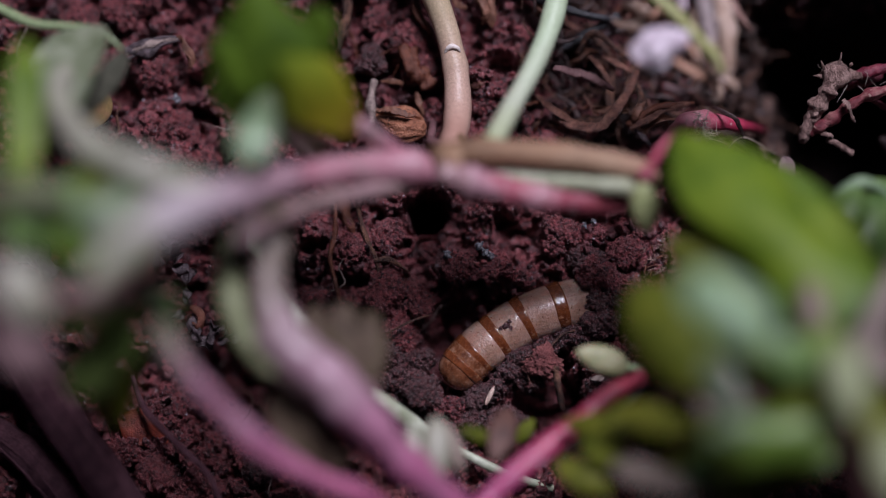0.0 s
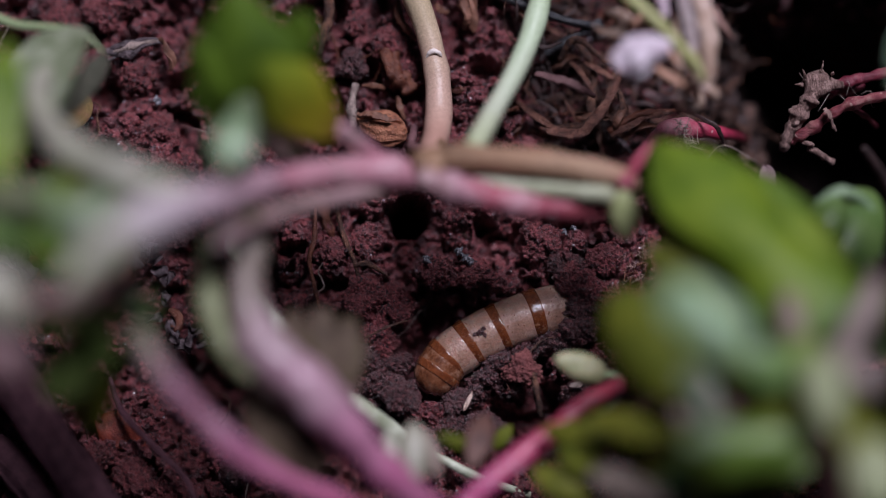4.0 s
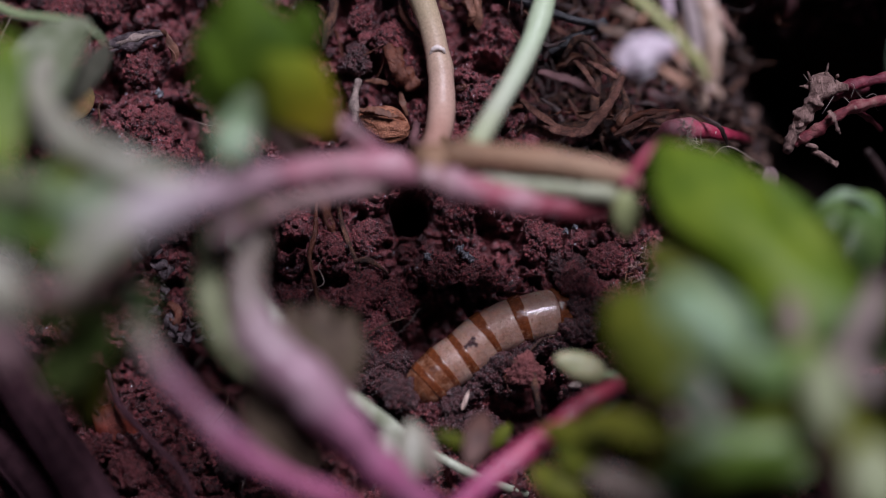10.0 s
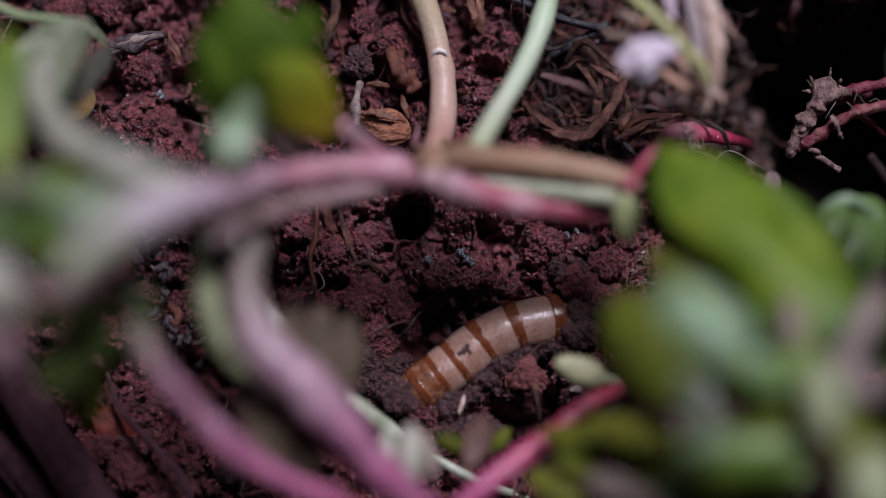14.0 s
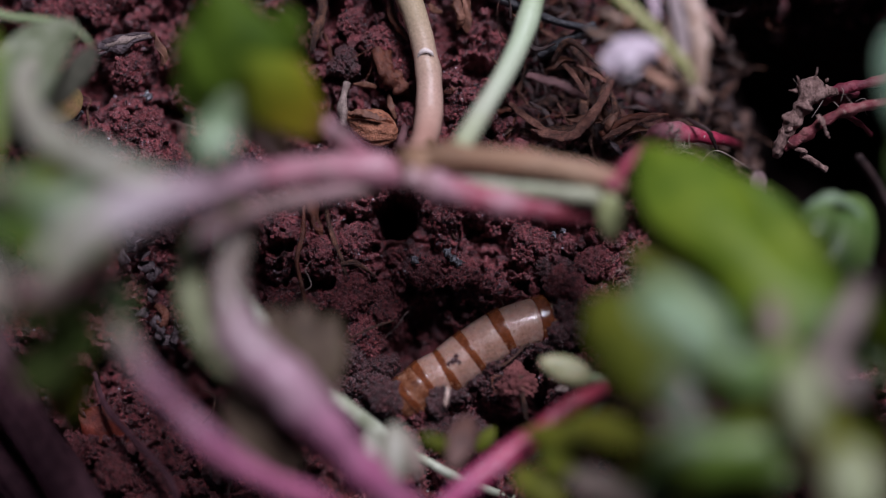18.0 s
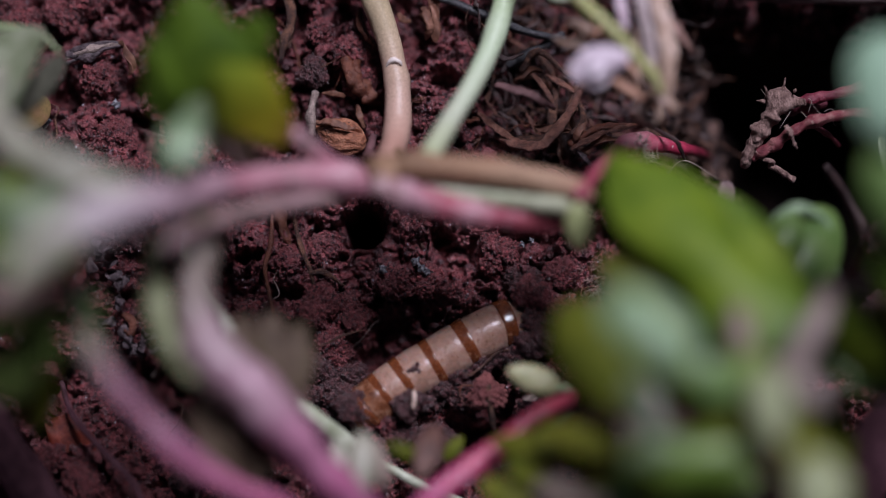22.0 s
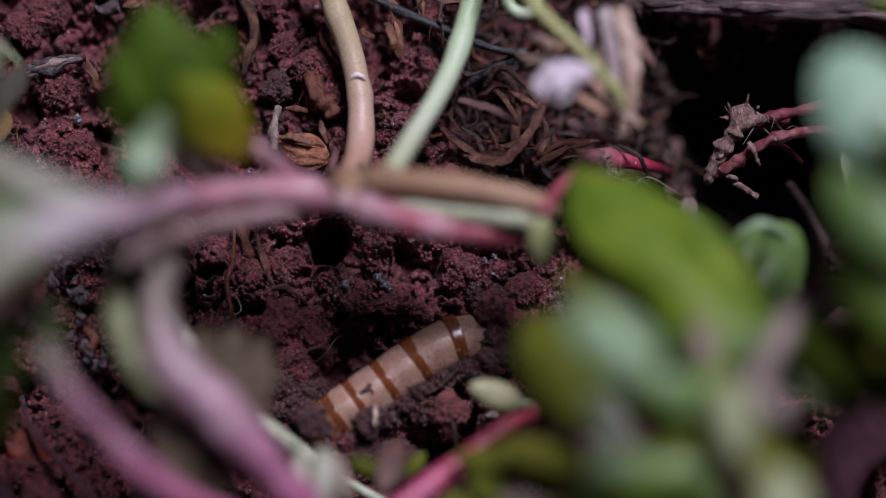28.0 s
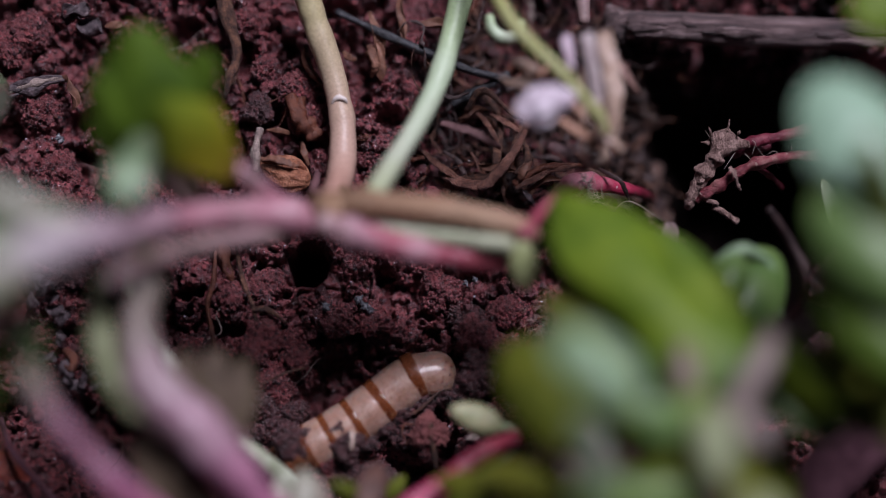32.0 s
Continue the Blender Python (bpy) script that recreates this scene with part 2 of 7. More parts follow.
WHITE = surface("white_petal", [(0.7, 0.56, 0.66), (0.86, 0.78, 0.84)], 2.0, 0.5, 0.1, 0.3, through_light=0.2)
BEIGE = surface("dried_sepal", [(0.3, 0.18, 0.13), (0.5, 0.36, 0.28), (0.62, 0.47, 0.44)], 2.0, 0.6, 0.4, 0.3, through_light=0.15)
HAIR = surface("root_hair", [(0.2, 0.15, 0.13), (0.34, 0.27, 0.24)], 1.0, 0.7, 0.1, 0.3)
FLAKE = surface("grey_litter", [(0.02, 0.013, 0.015), (0.055, 0.037, 0.043), (0.13, 0.09, 0.098)], 0.9, 0.55, 0.8, 0.3)
GRIT = surface("dark_grit", [(0.03, 0.03, 0.036), (0.1, 0.1, 0.115), (0.3, 0.3, 0.33)], 0.5, 0.2, 0.5, 0.2)
STEM_A = surface("magenta_stem", [(0.355, 0.0772, 0.158), (0.42, 0.116, 0.222), (0.436, 0.146, 0.244), (0.371, 0.131, 0.215), (0.291, 0.154, 0.201), (0.202, 0.201, 0.129)], 6, 0.4, 0.15, 0.4, through_light=0.1, along=True)
STEM_B = surface("lilac_taupe_stem", [(0.34, 0.075, 0.165), (0.37, 0.12, 0.22), (0.4, 0.21, 0.285), (0.34, 0.235, 0.26), (0.2, 0.155, 0.135), (0.15, 0.125, 0.095)], 6, 0.4, 0.15, 0.4, through_light=0.1, along=True)
PINK_CRIMSON = surface("pink_crimson_stem", [(0.3, 0.045, 0.15), (0.33, 0.06, 0.15), (0.36, 0.04, 0.09), (0.42, 0.055, 0.09)], 2.5, 0.38, 0.25, 0.3, ((0.5, 0.26, 0.34), 2.0, 0.16), along=True)
TAN_ROOT = surface("tan_root", [(0.092, 0.0462, 0.0396), (0.23, 0.138, 0.119), (0.414, 0.27, 0.237)], 0.7, 0.75, 1.6, 0.2, stretch=(1, 0.5, 1))
LITTER = surface("wet_litter", [(0.032, 0.0208, 0.0176), (0.096, 0.0544, 0.0432), (0.208, 0.12, 0.096)], 1.2, 0.35, 0.8, 0.25)

# Sage green paled by a silvery sheen that is part of the colour.
SAGE = surface("sage_sheen_leaf", [(0.12, 0.175, 0.085), (0.205, 0.265, 0.15)], 5, 0.45, 0.15, 0.5, through_light=0.2, shine=0.1)
SAGE_GREEN = surface("sage_green_leaf", [(0.0788, 0.154, 0.0315), (0.137, 0.22, 0.0585)], 4, 0.45, 0.15, 0.5, through_light=0.2, shine=0.1)
SAGE_PALE = surface("pale_sage_stalk", [(0.221, 0.223, 0.167), (0.32, 0.312, 0.248), (0.243, 0.262, 0.173)], 5, 0.5, 0.15, 0.5)
# Sky sheen on glossy leaves, painted as a pale blue-green leaf colour.
SKY_SHEEN = surface("sky_sheen_leaf", [(0.172, 0.286, 0.138), (0.315, 0.437, 0.262)], 4, 0.42, 0.15, 0.5, through_light=0.2, shine=0.1)
CREAM = surface("cream_leaf", [(0.23, 0.225, 0.165), (0.34, 0.325, 0.25)], 4, 0.5, 0.15, 0.5, through_light=0.2)
CREAM_GREEN = surface("cream_green_leaf", [(0.2, 0.24, 0.1), (0.31, 0.335, 0.19)], 4, 0.5, 0.15, 0.5, through_light=0.2)
TAUPE_PALE = surface("withered_sheath", [(0.2, 0.15, 0.12), (0.29, 0.23, 0.19)], 3, 0.65, 0.2, 0.5, through_light=0.15)
GREEN_MID = surface("mid_green_leaf", [(0.069, 0.132, 0.0124), (0.127, 0.204, 0.0248)], 5, 0.45, 0.15, 0.5, through_light=0.25)
# Olive leaf colour with shade mixed in.
OLIVE_SHADE = surface("shaded_olive_leaf", [(0.051, 0.0612, 0.0072), (0.102, 0.112, 0.012)], 5, 0.7, 0.15, 0.5, through_light=0.15, shine=-0.3)
DULL_MAUVE = surface("dull_mauve_stem", [(0.1, 0.045, 0.05), (0.17, 0.085, 0.09)], 4, 0.55, 0.2, 0.4)
CURLED = surface("curled_leaf", [(0.1, 0.125, 0.065), (0.17, 0.2, 0.12), (0.28, 0.3, 0.22)], 2.2, 0.5, 0.3, 0.4, through_light=0.15, stretch=(0.5, 0.5, 1))
# Underside of the curled leaf, darkened with the fold's own shade.
SHADED_FOLD = surface("shaded_leaf_underside", [(0.06, 0.062, 0.045), (0.11, 0.108, 0.08)], 1.5, 0.6, 0.4, 0.4, shine=-0.3)
GREEN_RIB = surface("green_rib", [(0.16, 0.22, 0.1), (0.26, 0.32, 0.17)], 3, 0.45, 0.2, 0.4)
GREY_MAUVE = surface("grey_mauve_stem", [(0.19, 0.145, 0.125), (0.27, 0.215, 0.195)], 5, 0.55, 0.2, 0.4)
OLIVE_STALK = surface("olive_stem", [(0.11, 0.125, 0.05), (0.18, 0.195, 0.1)], 5, 0.6, 0.2, 0.4)
SHOOT = surface("pale_shoot", [(0.26, 0.28, 0.17), (0.36, 0.37, 0.26)], 3, 0.5, 0.2, 0.4)
HAIRY_RED = surface("hairy_red_stem", [(0.09, 0.01, 0.018), (0.18, 0.034, 0.044), (0.27, 0.12, 0.11)], 1.2, 0.5, 0.8, 0.25, ((0.34, 0.22, 0.19), 0.8, 0.16))
PALE_SEPAL = surface("pale_sepal", [(0.45, 0.35, 0.36), (0.62, 0.53, 0.53)], 1.6, 0.55, 0.3, 0.3, through_light=0.2)
LILAC_PETAL = surface("lilac_petal", [(0.5, 0.36, 0.44), (0.62, 0.5, 0.56)], 2, 0.5, 0.1, 0.3, through_light=0.2)
PEACH = surface("peach_strand", [(0.34, 0.17, 0.11), (0.46, 0.27, 0.19)], 1.6, 0.6, 0.3, 0.3)
BROWN_SEPAL = surface("brown_sepal", [(0.16, 0.085, 0.07), (0.28, 0.165, 0.14)], 1.4, 0.6, 0.4, 0.3)
# Near-white colour that paints the small glints of the soil.
GLINT = surface("glint_fleck", [(0.2, 0.18, 0.2), (0.45, 0.42, 0.48)], 0.5, 0.2, 0.1, 0.2, shine=0.5, pieces=0.8)
STEM_C = surface("lilac_mauve_stem", [(0.32, 0.08, 0.176), (0.304, 0.12, 0.2), (0.264, 0.144, 0.192), (0.16, 0.096, 0.112)], 3, 0.42, 0.15, 0.4, through_light=0.1, along=True)


# ---- shapes ----
MM = 0.001


def mesh_of(name, verts, faces, material):
    me = bpy.data.meshes.new(name)
    me.from_pydata([tuple(v) for v in np.asarray(verts, float).tolist()], [], faces)
    me.polygons.foreach_set("use_smooth", np.ones(len(me.polygons), bool))
    me.materials.append(material)
    me.update()
    return me


def thing(name, base, label, category, group="", kind=""):
    ob = new(name)
    ob.empty_display_size = 0.002
    ob.location = Vector(base) * MM
    return tagged(ob, label, category, group, kind)


def part(name, shape, material, parent, label="", origin=(0, 0, 0)):
    """One mesh, given in mm in the world, under a thing or a part."""
    verts, faces = shape
    at = Vector((0, 0, 0))
    up = parent
    while up:
        at += up.location
        up = up.parent
    o = Vector(origin) * MM
    verts = np.asarray(verts, float) * MM - np.array(at) - np.array(o)
    ob = new(name, mesh_of(name, verts, faces, material))
    ob.parent, ob.location = parent, o
    return tagged(ob, label)


def lone(name, shape, material, base, label, category, group="", kind=""):
    verts, faces = shape
    ob = new(name, mesh_of(name, (np.asarray(verts, float) - np.array(base)) * MM, faces, material))
    ob.location = Vector(base) * MM
    return tagged(ob, label, category, group, kind)


def spline(points, steps):
    p = np.array(points, float)
    p = np.vstack([2 * p[0] - p[1], p, 2 * p[-1] - p[-2]])
    out = []
    n = len(p) - 3
    for k in range(steps + 1):
        s = k / steps * n
        i = min(int(s), n - 1)
        t = s - i
        a, b, c, d = p[i:i + 4]
        out.append(0.5 * (2 * b + (c - a) * t + (2 * a - 5 * b + 4 * c - d) * t * t + (3 * b - a - 3 * c + d) * t ** 3))
    return np.array(out)


def tube(points, radii, steps=0, sides=12, rough=0.05, seed=0, knots=()):
    """A tapered, slightly uneven stem along a curve; knots: (place along it 0..1, swelling)."""
    rng = np.random.default_rng(seed + 11)
    steps = steps or 8 * (len(points) - 1)
    c = spline(points, steps)
    u = np.linspace(0, 1, steps + 1)
    r = np.interp(u, np.linspace(0, 1, len(radii)), radii)
    for at, swell in knots:
        r = r * (1 + swell * np.exp(-((u - at) / 0.03) ** 2))
    uneven = np.convolve(rng.normal(0, 1, steps + 9), np.hanning(9), "same")[4:-4] * 0.55
    r = r * (1 + rough * uneven)
    lopsided = np.array([np.convolve(rng.normal(0, 1, steps + 7), np.hanning(7), "same")[3:-3] for _ in range(sides)]).T * 0.5
    d = np.gradient(c, axis=0)
    d /= np.linalg.norm(d, axis=1)[:, None] + 1e-9
    side = np.cross(d[0], (0.3, 0.2, 0.93))
    if np.linalg.norm(side) < 0.1:
        side = np.cross(d[0], (1, 0, 0))
    verts = []
    for k in range(steps + 1):
        side = side - d[k] * side.dot(d[k])
        side /= np.linalg.norm(side)
        other = np.cross(d[k], side)
        a = np.linspace(0, 2 * np.pi, sides, endpoint=False)
        w = r[k] * (1 + rough * lopsided[k])
        verts.append(c[k] + (np.cos(a) * w)[:, None] * side + (np.sin(a) * w)[:, None] * other)
    verts = np.vstack(verts + [c[:1] - d[:1] * r[0] * 0.5, c[-1:] + d[-1:] * r[-1] * 0.5])
    faces = [(k * sides + i, k * sides + (i + 1) % sides, (k + 1) * sides + (i + 1) % sides, (k + 1) * sides + i) for k in range(steps) for i in range(sides)]
    e = len(verts)
    faces += [(e - 2, (i + 1) % sides, i) for i in range(sides)]
    faces += [(e - 1, steps * sides + i, steps * sides + (i + 1) % sides) for i in range(sides)]
    return verts, faces


def shred(points, widths, thick=0.3, twist=1.0, seed=0, sides=10, ragged=0.22):
    """A flat, twisted strip of root or bark along a curve, ragged at its edges; widths and thickness in mm."""
    rng = np.random.default_rng(seed + 31)
    steps = 9 * (len(points) - 1)
    c = spline(points, steps)
    u = np.linspace(0, 1, steps + 1)
    w = np.interp(u, np.linspace(0, 1, len(widths)), widths) / 2
    edges = [np.convolve(rng.normal(0, 1, steps + 5), np.hanning(5), "same")[2:-2] * ragged for _ in range(4)]
    turn = rng.uniform(-0.5, 0.5) + twist * np.sin(u * rng.uniform(2, 5) + rng.uniform(0, 6))
    d = np.gradient(c, axis=0)
    d /= np.linalg.norm(d, axis=1)[:, None] + 1e-9
    verts = []
    for k in range(steps + 1):
        side = np.cross(d[k], (0.05, 0.08, 1.0))
        side /= np.linalg.norm(side) + 1e-9
        up = np.cross(side, d[k])
        a, b = math.cos(turn[k]), math.sin(turn[k])
        flat, over = side * a + up * b, up * a - side * b
        for i in range(sides):
            q = 2 * math.pi * i / sides
            x, z = math.cos(q), math.sin(q)
            reach = w[k] * (1 + (edges[0][k] if x > 0 else edges[1][k]))
            verts.append(c[k] + flat * x * reach + over * (z * thick / 2 * (1 + edges[2][k]) + 0.35 * w[k] * (x * x - 0.5) * (1 + 2 * edges[3][k])))
    faces = [(k * sides + i, k * sides + (i + 1) % sides, (k + 1) * sides + (i + 1) % sides, (k + 1) * sides + i) for k in range(steps) for i in range(sides)]
    faces += [tuple(reversed(range(sides))), tuple(range(steps * sides, (steps + 1) * sides))]
    return np.array(verts), faces


def blade(base, tip, width, up=(0, 0, 1), thick=0.5, bend=0.0, cup=0.0, blunt=1.1, wave=0.0, steps=16, sides=18, seed=0, stalk=0.12, square=0.55):
    """A leaf: base to tip, width and thickness in mm; bend lifts its middle, cup its edges, wave ripples its rim."""
    rng = np.random.default_rng(seed + 5)
    base, tip, up = (np.array(v, float) for v in (base, tip, up))
    d = tip - base
    length = np.linalg.norm(d)
    d = d / length
    side = np.cross(d, up)
    side /= np.linalg.norm(side)
    up = np.cross(side, d)
    verts = []
    phase = rng.uniform(0, 6.28, 3)
    for k in range(steps + 1):
        u = 0.5 - 0.5 * math.cos(math.pi * k / steps)
        w = width / 2 * max(0.02, math.sin(math.pi * min(1, max(0, u)) ** blunt) ** square if 0 < u < 1 else 0.02)
        w = max(w, width / 2 * stalk * (1 - u))
        w *= 1 + wave * 0.35 * math.sin(9 * u + phase[0])
        th = thick * max(0.12, math.sin(math.pi * u) ** 0.4 if 0 < u < 1 else 0.12)
        centre = base + d * length * u + up * bend * math.sin(math.pi * u)
        for i in range(sides):
            a = 2 * math.pi * i / sides
            x, z = math.cos(a), math.sin(a)
            lift = cup * x * x * math.sin(math.pi * u) + wave * math.sin(7 * u + 3 * x + phase[1]) * abs(x)
            groove = -0.35 * th * math.exp(-(x / 0.12) ** 2) if z > 0 else 0.2 * th * math.exp(-(x / 0.12) ** 2) * -1
            verts.append(centre + side * x * w + up * (z * th / 2 + groove + lift))
    faces = [(k * sides + i, (k + 1) * sides + i, (k + 1) * sides + (i + 1) % sides, k * sides + (i + 1) % sides) for k in range(steps) for i in range(sides)]
    faces += [tuple(range(sides)), tuple(reversed(range(steps * sides, (steps + 1) * sides)))]
    return np.array(verts), faces


def hashed(i, j, k):
    h = (i * 374761393 + j * 668265263 + k * 2147483647) & 0x7FFFFFFF
    h = ((h ^ (h >> 13)) * 1274126177) & 0x7FFFFFFF
    return ((h ^ (h >> 16)) & 0xFFFF) / 65535.0


def value_noise(x, y, seed):
    i, j = np.floor(x).astype(np.int64), np.floor(y).astype(np.int64)
    fx, fy = x - i, y - j
    fx, fy = fx * fx * (3 - 2 * fx), fy * fy * (3 - 2 * fy)
    a, b, c, d = hashed(i, j, seed), hashed(i + 1, j, seed), hashed(i, j + 1, seed), hashed(i + 1, j + 1, seed)
    return (a * (1 - fx) + b * fx) * (1 - fy) + (c * (1 - fx) + d * fx) * fy - 0.5


def lumps(x, y, cell, seed):
    """Rounded grains packed in cells: their height over the ground, 0 to about half a cell."""
    gx, gy = x / cell, y / cell
    i0, j0 = np.floor(gx).astype(np.int64), np.floor(gy).astype(np.int64)
    best = np.zeros_like(gx)
    for di in (-1, 0, 1):
        for dj in (-1, 0, 1):
            i, j = i0 + di, j0 + dj
            px, py = i + hashed(i, j, seed), j + hashed(i, j, seed + 1)
            r = 0.35 + 0.45 * hashed(i, j, seed + 2)
            q = 1 - ((gx - px) ** 2 + (gy - py) ** 2) / r ** 2
            best = np.maximum(best, np.sqrt(np.maximum(q, 0)) * r * (0.4 + 0.6 * hashed(i, j, seed + 3)))
    return best * cell


# hollows in the ground: x, y, radius, depth in mm
PITS = [
    (3.2, -8.4, 5.0, 3.0), (-30.7, -14.7, 5.0, 7.0), (-19.9, -4.2, 2.5, 2.6),
    (15.8, -20.3, 4.0, 4.0), (8.1, 0.1, 2.6, 2.4), (-34.2, 19.2, 2.6, 2.0),
    (0.4, 28.6, 5.0, 4.5), (-6.6, 20.0, 3.0, 2.4), (-0.3, -13.3, 4.0, 1.6),
    (-12.9, -9.1, 3.0, 2.0), (-26.8, -18.2, 5.0, 6.0), (-50.8, -2.7, 5.0, 4.0), (-52.6, -19.6, 4.0, 4.0),
    (8.4, -21.6, 3.2, 5.0), (2.5, -24.4, 2.6, 4.0), (-7.3, -14.0, 2.4, 4.0), (12.6, -19.2, 2.4, 4.0), (-6.5, -21.3, 2.2, 4.0), (-1.7, -9.8, 2.4, 3.0), (6.7, -25.8, 4.0, 6.0), (15.0, -25.1, 5.0, 6.0), (24.1, -22.3, 5.0, 6.0), (-11.4, -27.2, 4.0, 5.0), (-10.0, -18.2, 3.6, 5.0), (-4.3, -12.7, 2.6, 4.0), (-15.6, -14.0, 3.0, 4.0), (52.0, -21.6, 6.0, 8.0),
]
HOLE = (-3.9, 3.6, 0.0)


def smooth(a, b, x):
    t = np.clip((x - a) / (b - a), 0, 1)
    return t * t * (3 - 2 * t)


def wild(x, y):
    """How far the hollow beyond the red soil, its humus coloured black for shade, reaches: 0 to 1."""
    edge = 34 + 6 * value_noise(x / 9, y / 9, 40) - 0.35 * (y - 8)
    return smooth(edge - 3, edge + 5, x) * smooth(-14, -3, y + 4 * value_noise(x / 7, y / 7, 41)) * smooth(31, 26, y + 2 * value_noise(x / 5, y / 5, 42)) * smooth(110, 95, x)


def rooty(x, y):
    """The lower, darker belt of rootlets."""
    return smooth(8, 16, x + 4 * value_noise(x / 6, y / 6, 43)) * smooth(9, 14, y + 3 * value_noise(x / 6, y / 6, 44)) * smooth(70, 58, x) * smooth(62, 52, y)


def height(x, y, grains=True):
    x, y = flat_x, flat_y = np.asarray(x, float), np.asarray(y, float)
    h = 3.2 * value_noise(x / 14, y / 14, 1) + 2.2 * value_noise(x / 6, y / 6, 2)
    if grains:
        wx, wy = value_noise(x / 1.6, y / 1.6, 90), value_noise(x / 1.6, y / 1.6, 91)
        vx, vy = value_noise(x / 0.6, y / 0.6, 92), value_noise(x / 0.6, y / 0.6, 93)
        x, y = x + 1.3 * wx + 0.5 * vx, y + 1.3 * wy + 0.5 * vy
        h = h + 0.7 * value_noise(x / 1.1, y / 1.1, 4) - 4.2 * smooth(0.1, 0.27, value_noise(x / 2.4, y / 2.4, 5)) - 2.0 * smooth(0.12, 0.28, value_noise(x / 1.1, y / 1.1, 7))
        h = h + 0.85 * lumps(x, y, 4.2, 10) + 0.8 * lumps(x + 1.3, y, 1.9, 20) + 0.85 * lumps(x, y + 0.7, 0.95, 30) + 0.5 * value_noise(x / 0.8, y / 0.8, 3)
        h = h + 0.6 * lumps(x, y, 0.5, 35) + 0.7 * value_noise(x / 0.5, y / 0.5, 8) + 0.6 * value_noise(x / 0.28, y / 0.28, 6)
    x, y = flat_x, flat_y
    for px, py, r, depth in PITS:
        h = h - depth * np.exp(-((x - px) ** 2 + (y - py) ** 2) / (r * r))
    h = h - 6 * wild(x, y) - 34 * wild(x - 11, y) - 5 * rooty(x, y)
    # the trough in which the larva lies
    ax, ay, bx, by = -6.0, -18.5, 19.0, -5.0
    t = np.clip(((x - ax) * (bx - ax) + (y - ay) * (by - ay)) / ((bx - ax) ** 2 + (by - ay) ** 2), 0, 1)
    d = np.hypot(x - ax - t * (bx - ax), y - ay - t * (by - ay))
    h = h * (1 - 0.5 * np.exp(-(d / 4.0) ** 2)) - 2.6 * np.exp(-(d / 2.9) ** 4) * smooth(0.02, 0.16, t) * smooth(1, 0.86, t)
    # the burrow
    rim = np.hypot(x - HOLE[0], y - HOLE[1]) + 0.8 * value_noise(x / 1.4, y / 1.4, 50) + 0.25 * value_noise(x / 0.5, y / 0.5, 51)
    return h - 24 * smooth(2.75, 2.2, rim)


def ground_axis(low, high, step, far, fine_low, fine_high, fine):
    inner = np.concatenate([np.arange(low, fine_low, step), np.arange(fine_low, fine_high, fine), np.arange(fine_high, high + step / 2, step)])
    grow = step * 1.6 * np.cumsum(1.28 ** np.arange(0, 60))
    grow = grow[grow < far]
    return np.concatenate([(low - grow)[::-1], inner, high + grow])


def build_ground():
    xs, ys = ground_axis(-64, 74, 0.22, 60000, -18, 26, 0.14), ground_axis(-36, 43, 0.2, 60000, -22, 10, 0.14)
    gx, gy = np.meshgrid(xs, ys)
    gz = height(gx, gy)
    near = smooth(400, 150, np.hypot(gx, gy))
    gz = gz * near
    nx, ny = len(xs), len(ys)
    verts = np.stack([gx, gy, gz], -1).reshape(-1, 3) * MM
    k = np.arange(nx * ny).reshape(ny, nx)
    quads = np.stack([k[:-1, :-1], k[:-1, 1:], k[1:, 1:], k[1:, :-1]], -1).reshape(-1, 4)
    me = bpy.data.meshes.new("ground")
    me.vertices.add(len(verts))
    me.vertices.foreach_set("co", verts.ravel())
    me.loops.add(quads.size)
    me.loops.foreach_set("vertex_index", quads.ravel().astype(np.int32))
    me.polygons.add(len(quads))
    me.polygons.foreach_set("loop_start", np.arange(0, quads.size, 4, dtype=np.int32))
    me.polygons.foreach_set("use_smooth", np.ones(len(quads), bool))
    me.materials.append(SOIL)
    me.materials.append(SHADED_HUMUS)
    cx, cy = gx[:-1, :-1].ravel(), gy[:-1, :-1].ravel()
    # Hollow and root belt get the humus with shade in its colour.
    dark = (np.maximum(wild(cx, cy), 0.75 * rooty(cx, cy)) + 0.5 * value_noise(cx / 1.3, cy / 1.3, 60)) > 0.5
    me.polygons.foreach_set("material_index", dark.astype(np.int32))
    me.update(calc_edges=True)
    me.validate()
    ob = new("ground", me)
    return tagged(ob, "crumbly dark red soil with a burrow and humus coloured black for shade", "soil", kind="structure")


def ball(level):
    bm = bmesh.new()
    bmesh.ops.create_icosphere(bm, subdivisions=level, radius=1)
    v = np.array([w.co[:] for w in bm.verts])
    f = np.array([[w.index for w in g.verts] for g in bm.faces])
    bm.free()
    return v, f


def lumpy(v, rng, amount=0.35, freq=1.8, octaves=3):
    """Push the points of a ball in and out with noise, for clods and grains."""
    out = np.ones(len(v))
    off = rng.uniform(-50, 50, 3)
    for o in range(octaves):
        s = freq * 2.1 ** o
        q = v * s + off
        n = value_noise(q[:, 0] + 0.7 * q[:, 2], q[:, 1] - 0.6 * q[:, 2], 70 + o) + value_noise(q[:, 2] * 1.1, q[:, 0] - q[:, 1] * 0.8, 80 + o)
        out += amount * n / 1.7 ** o
    return v * out[:, None]


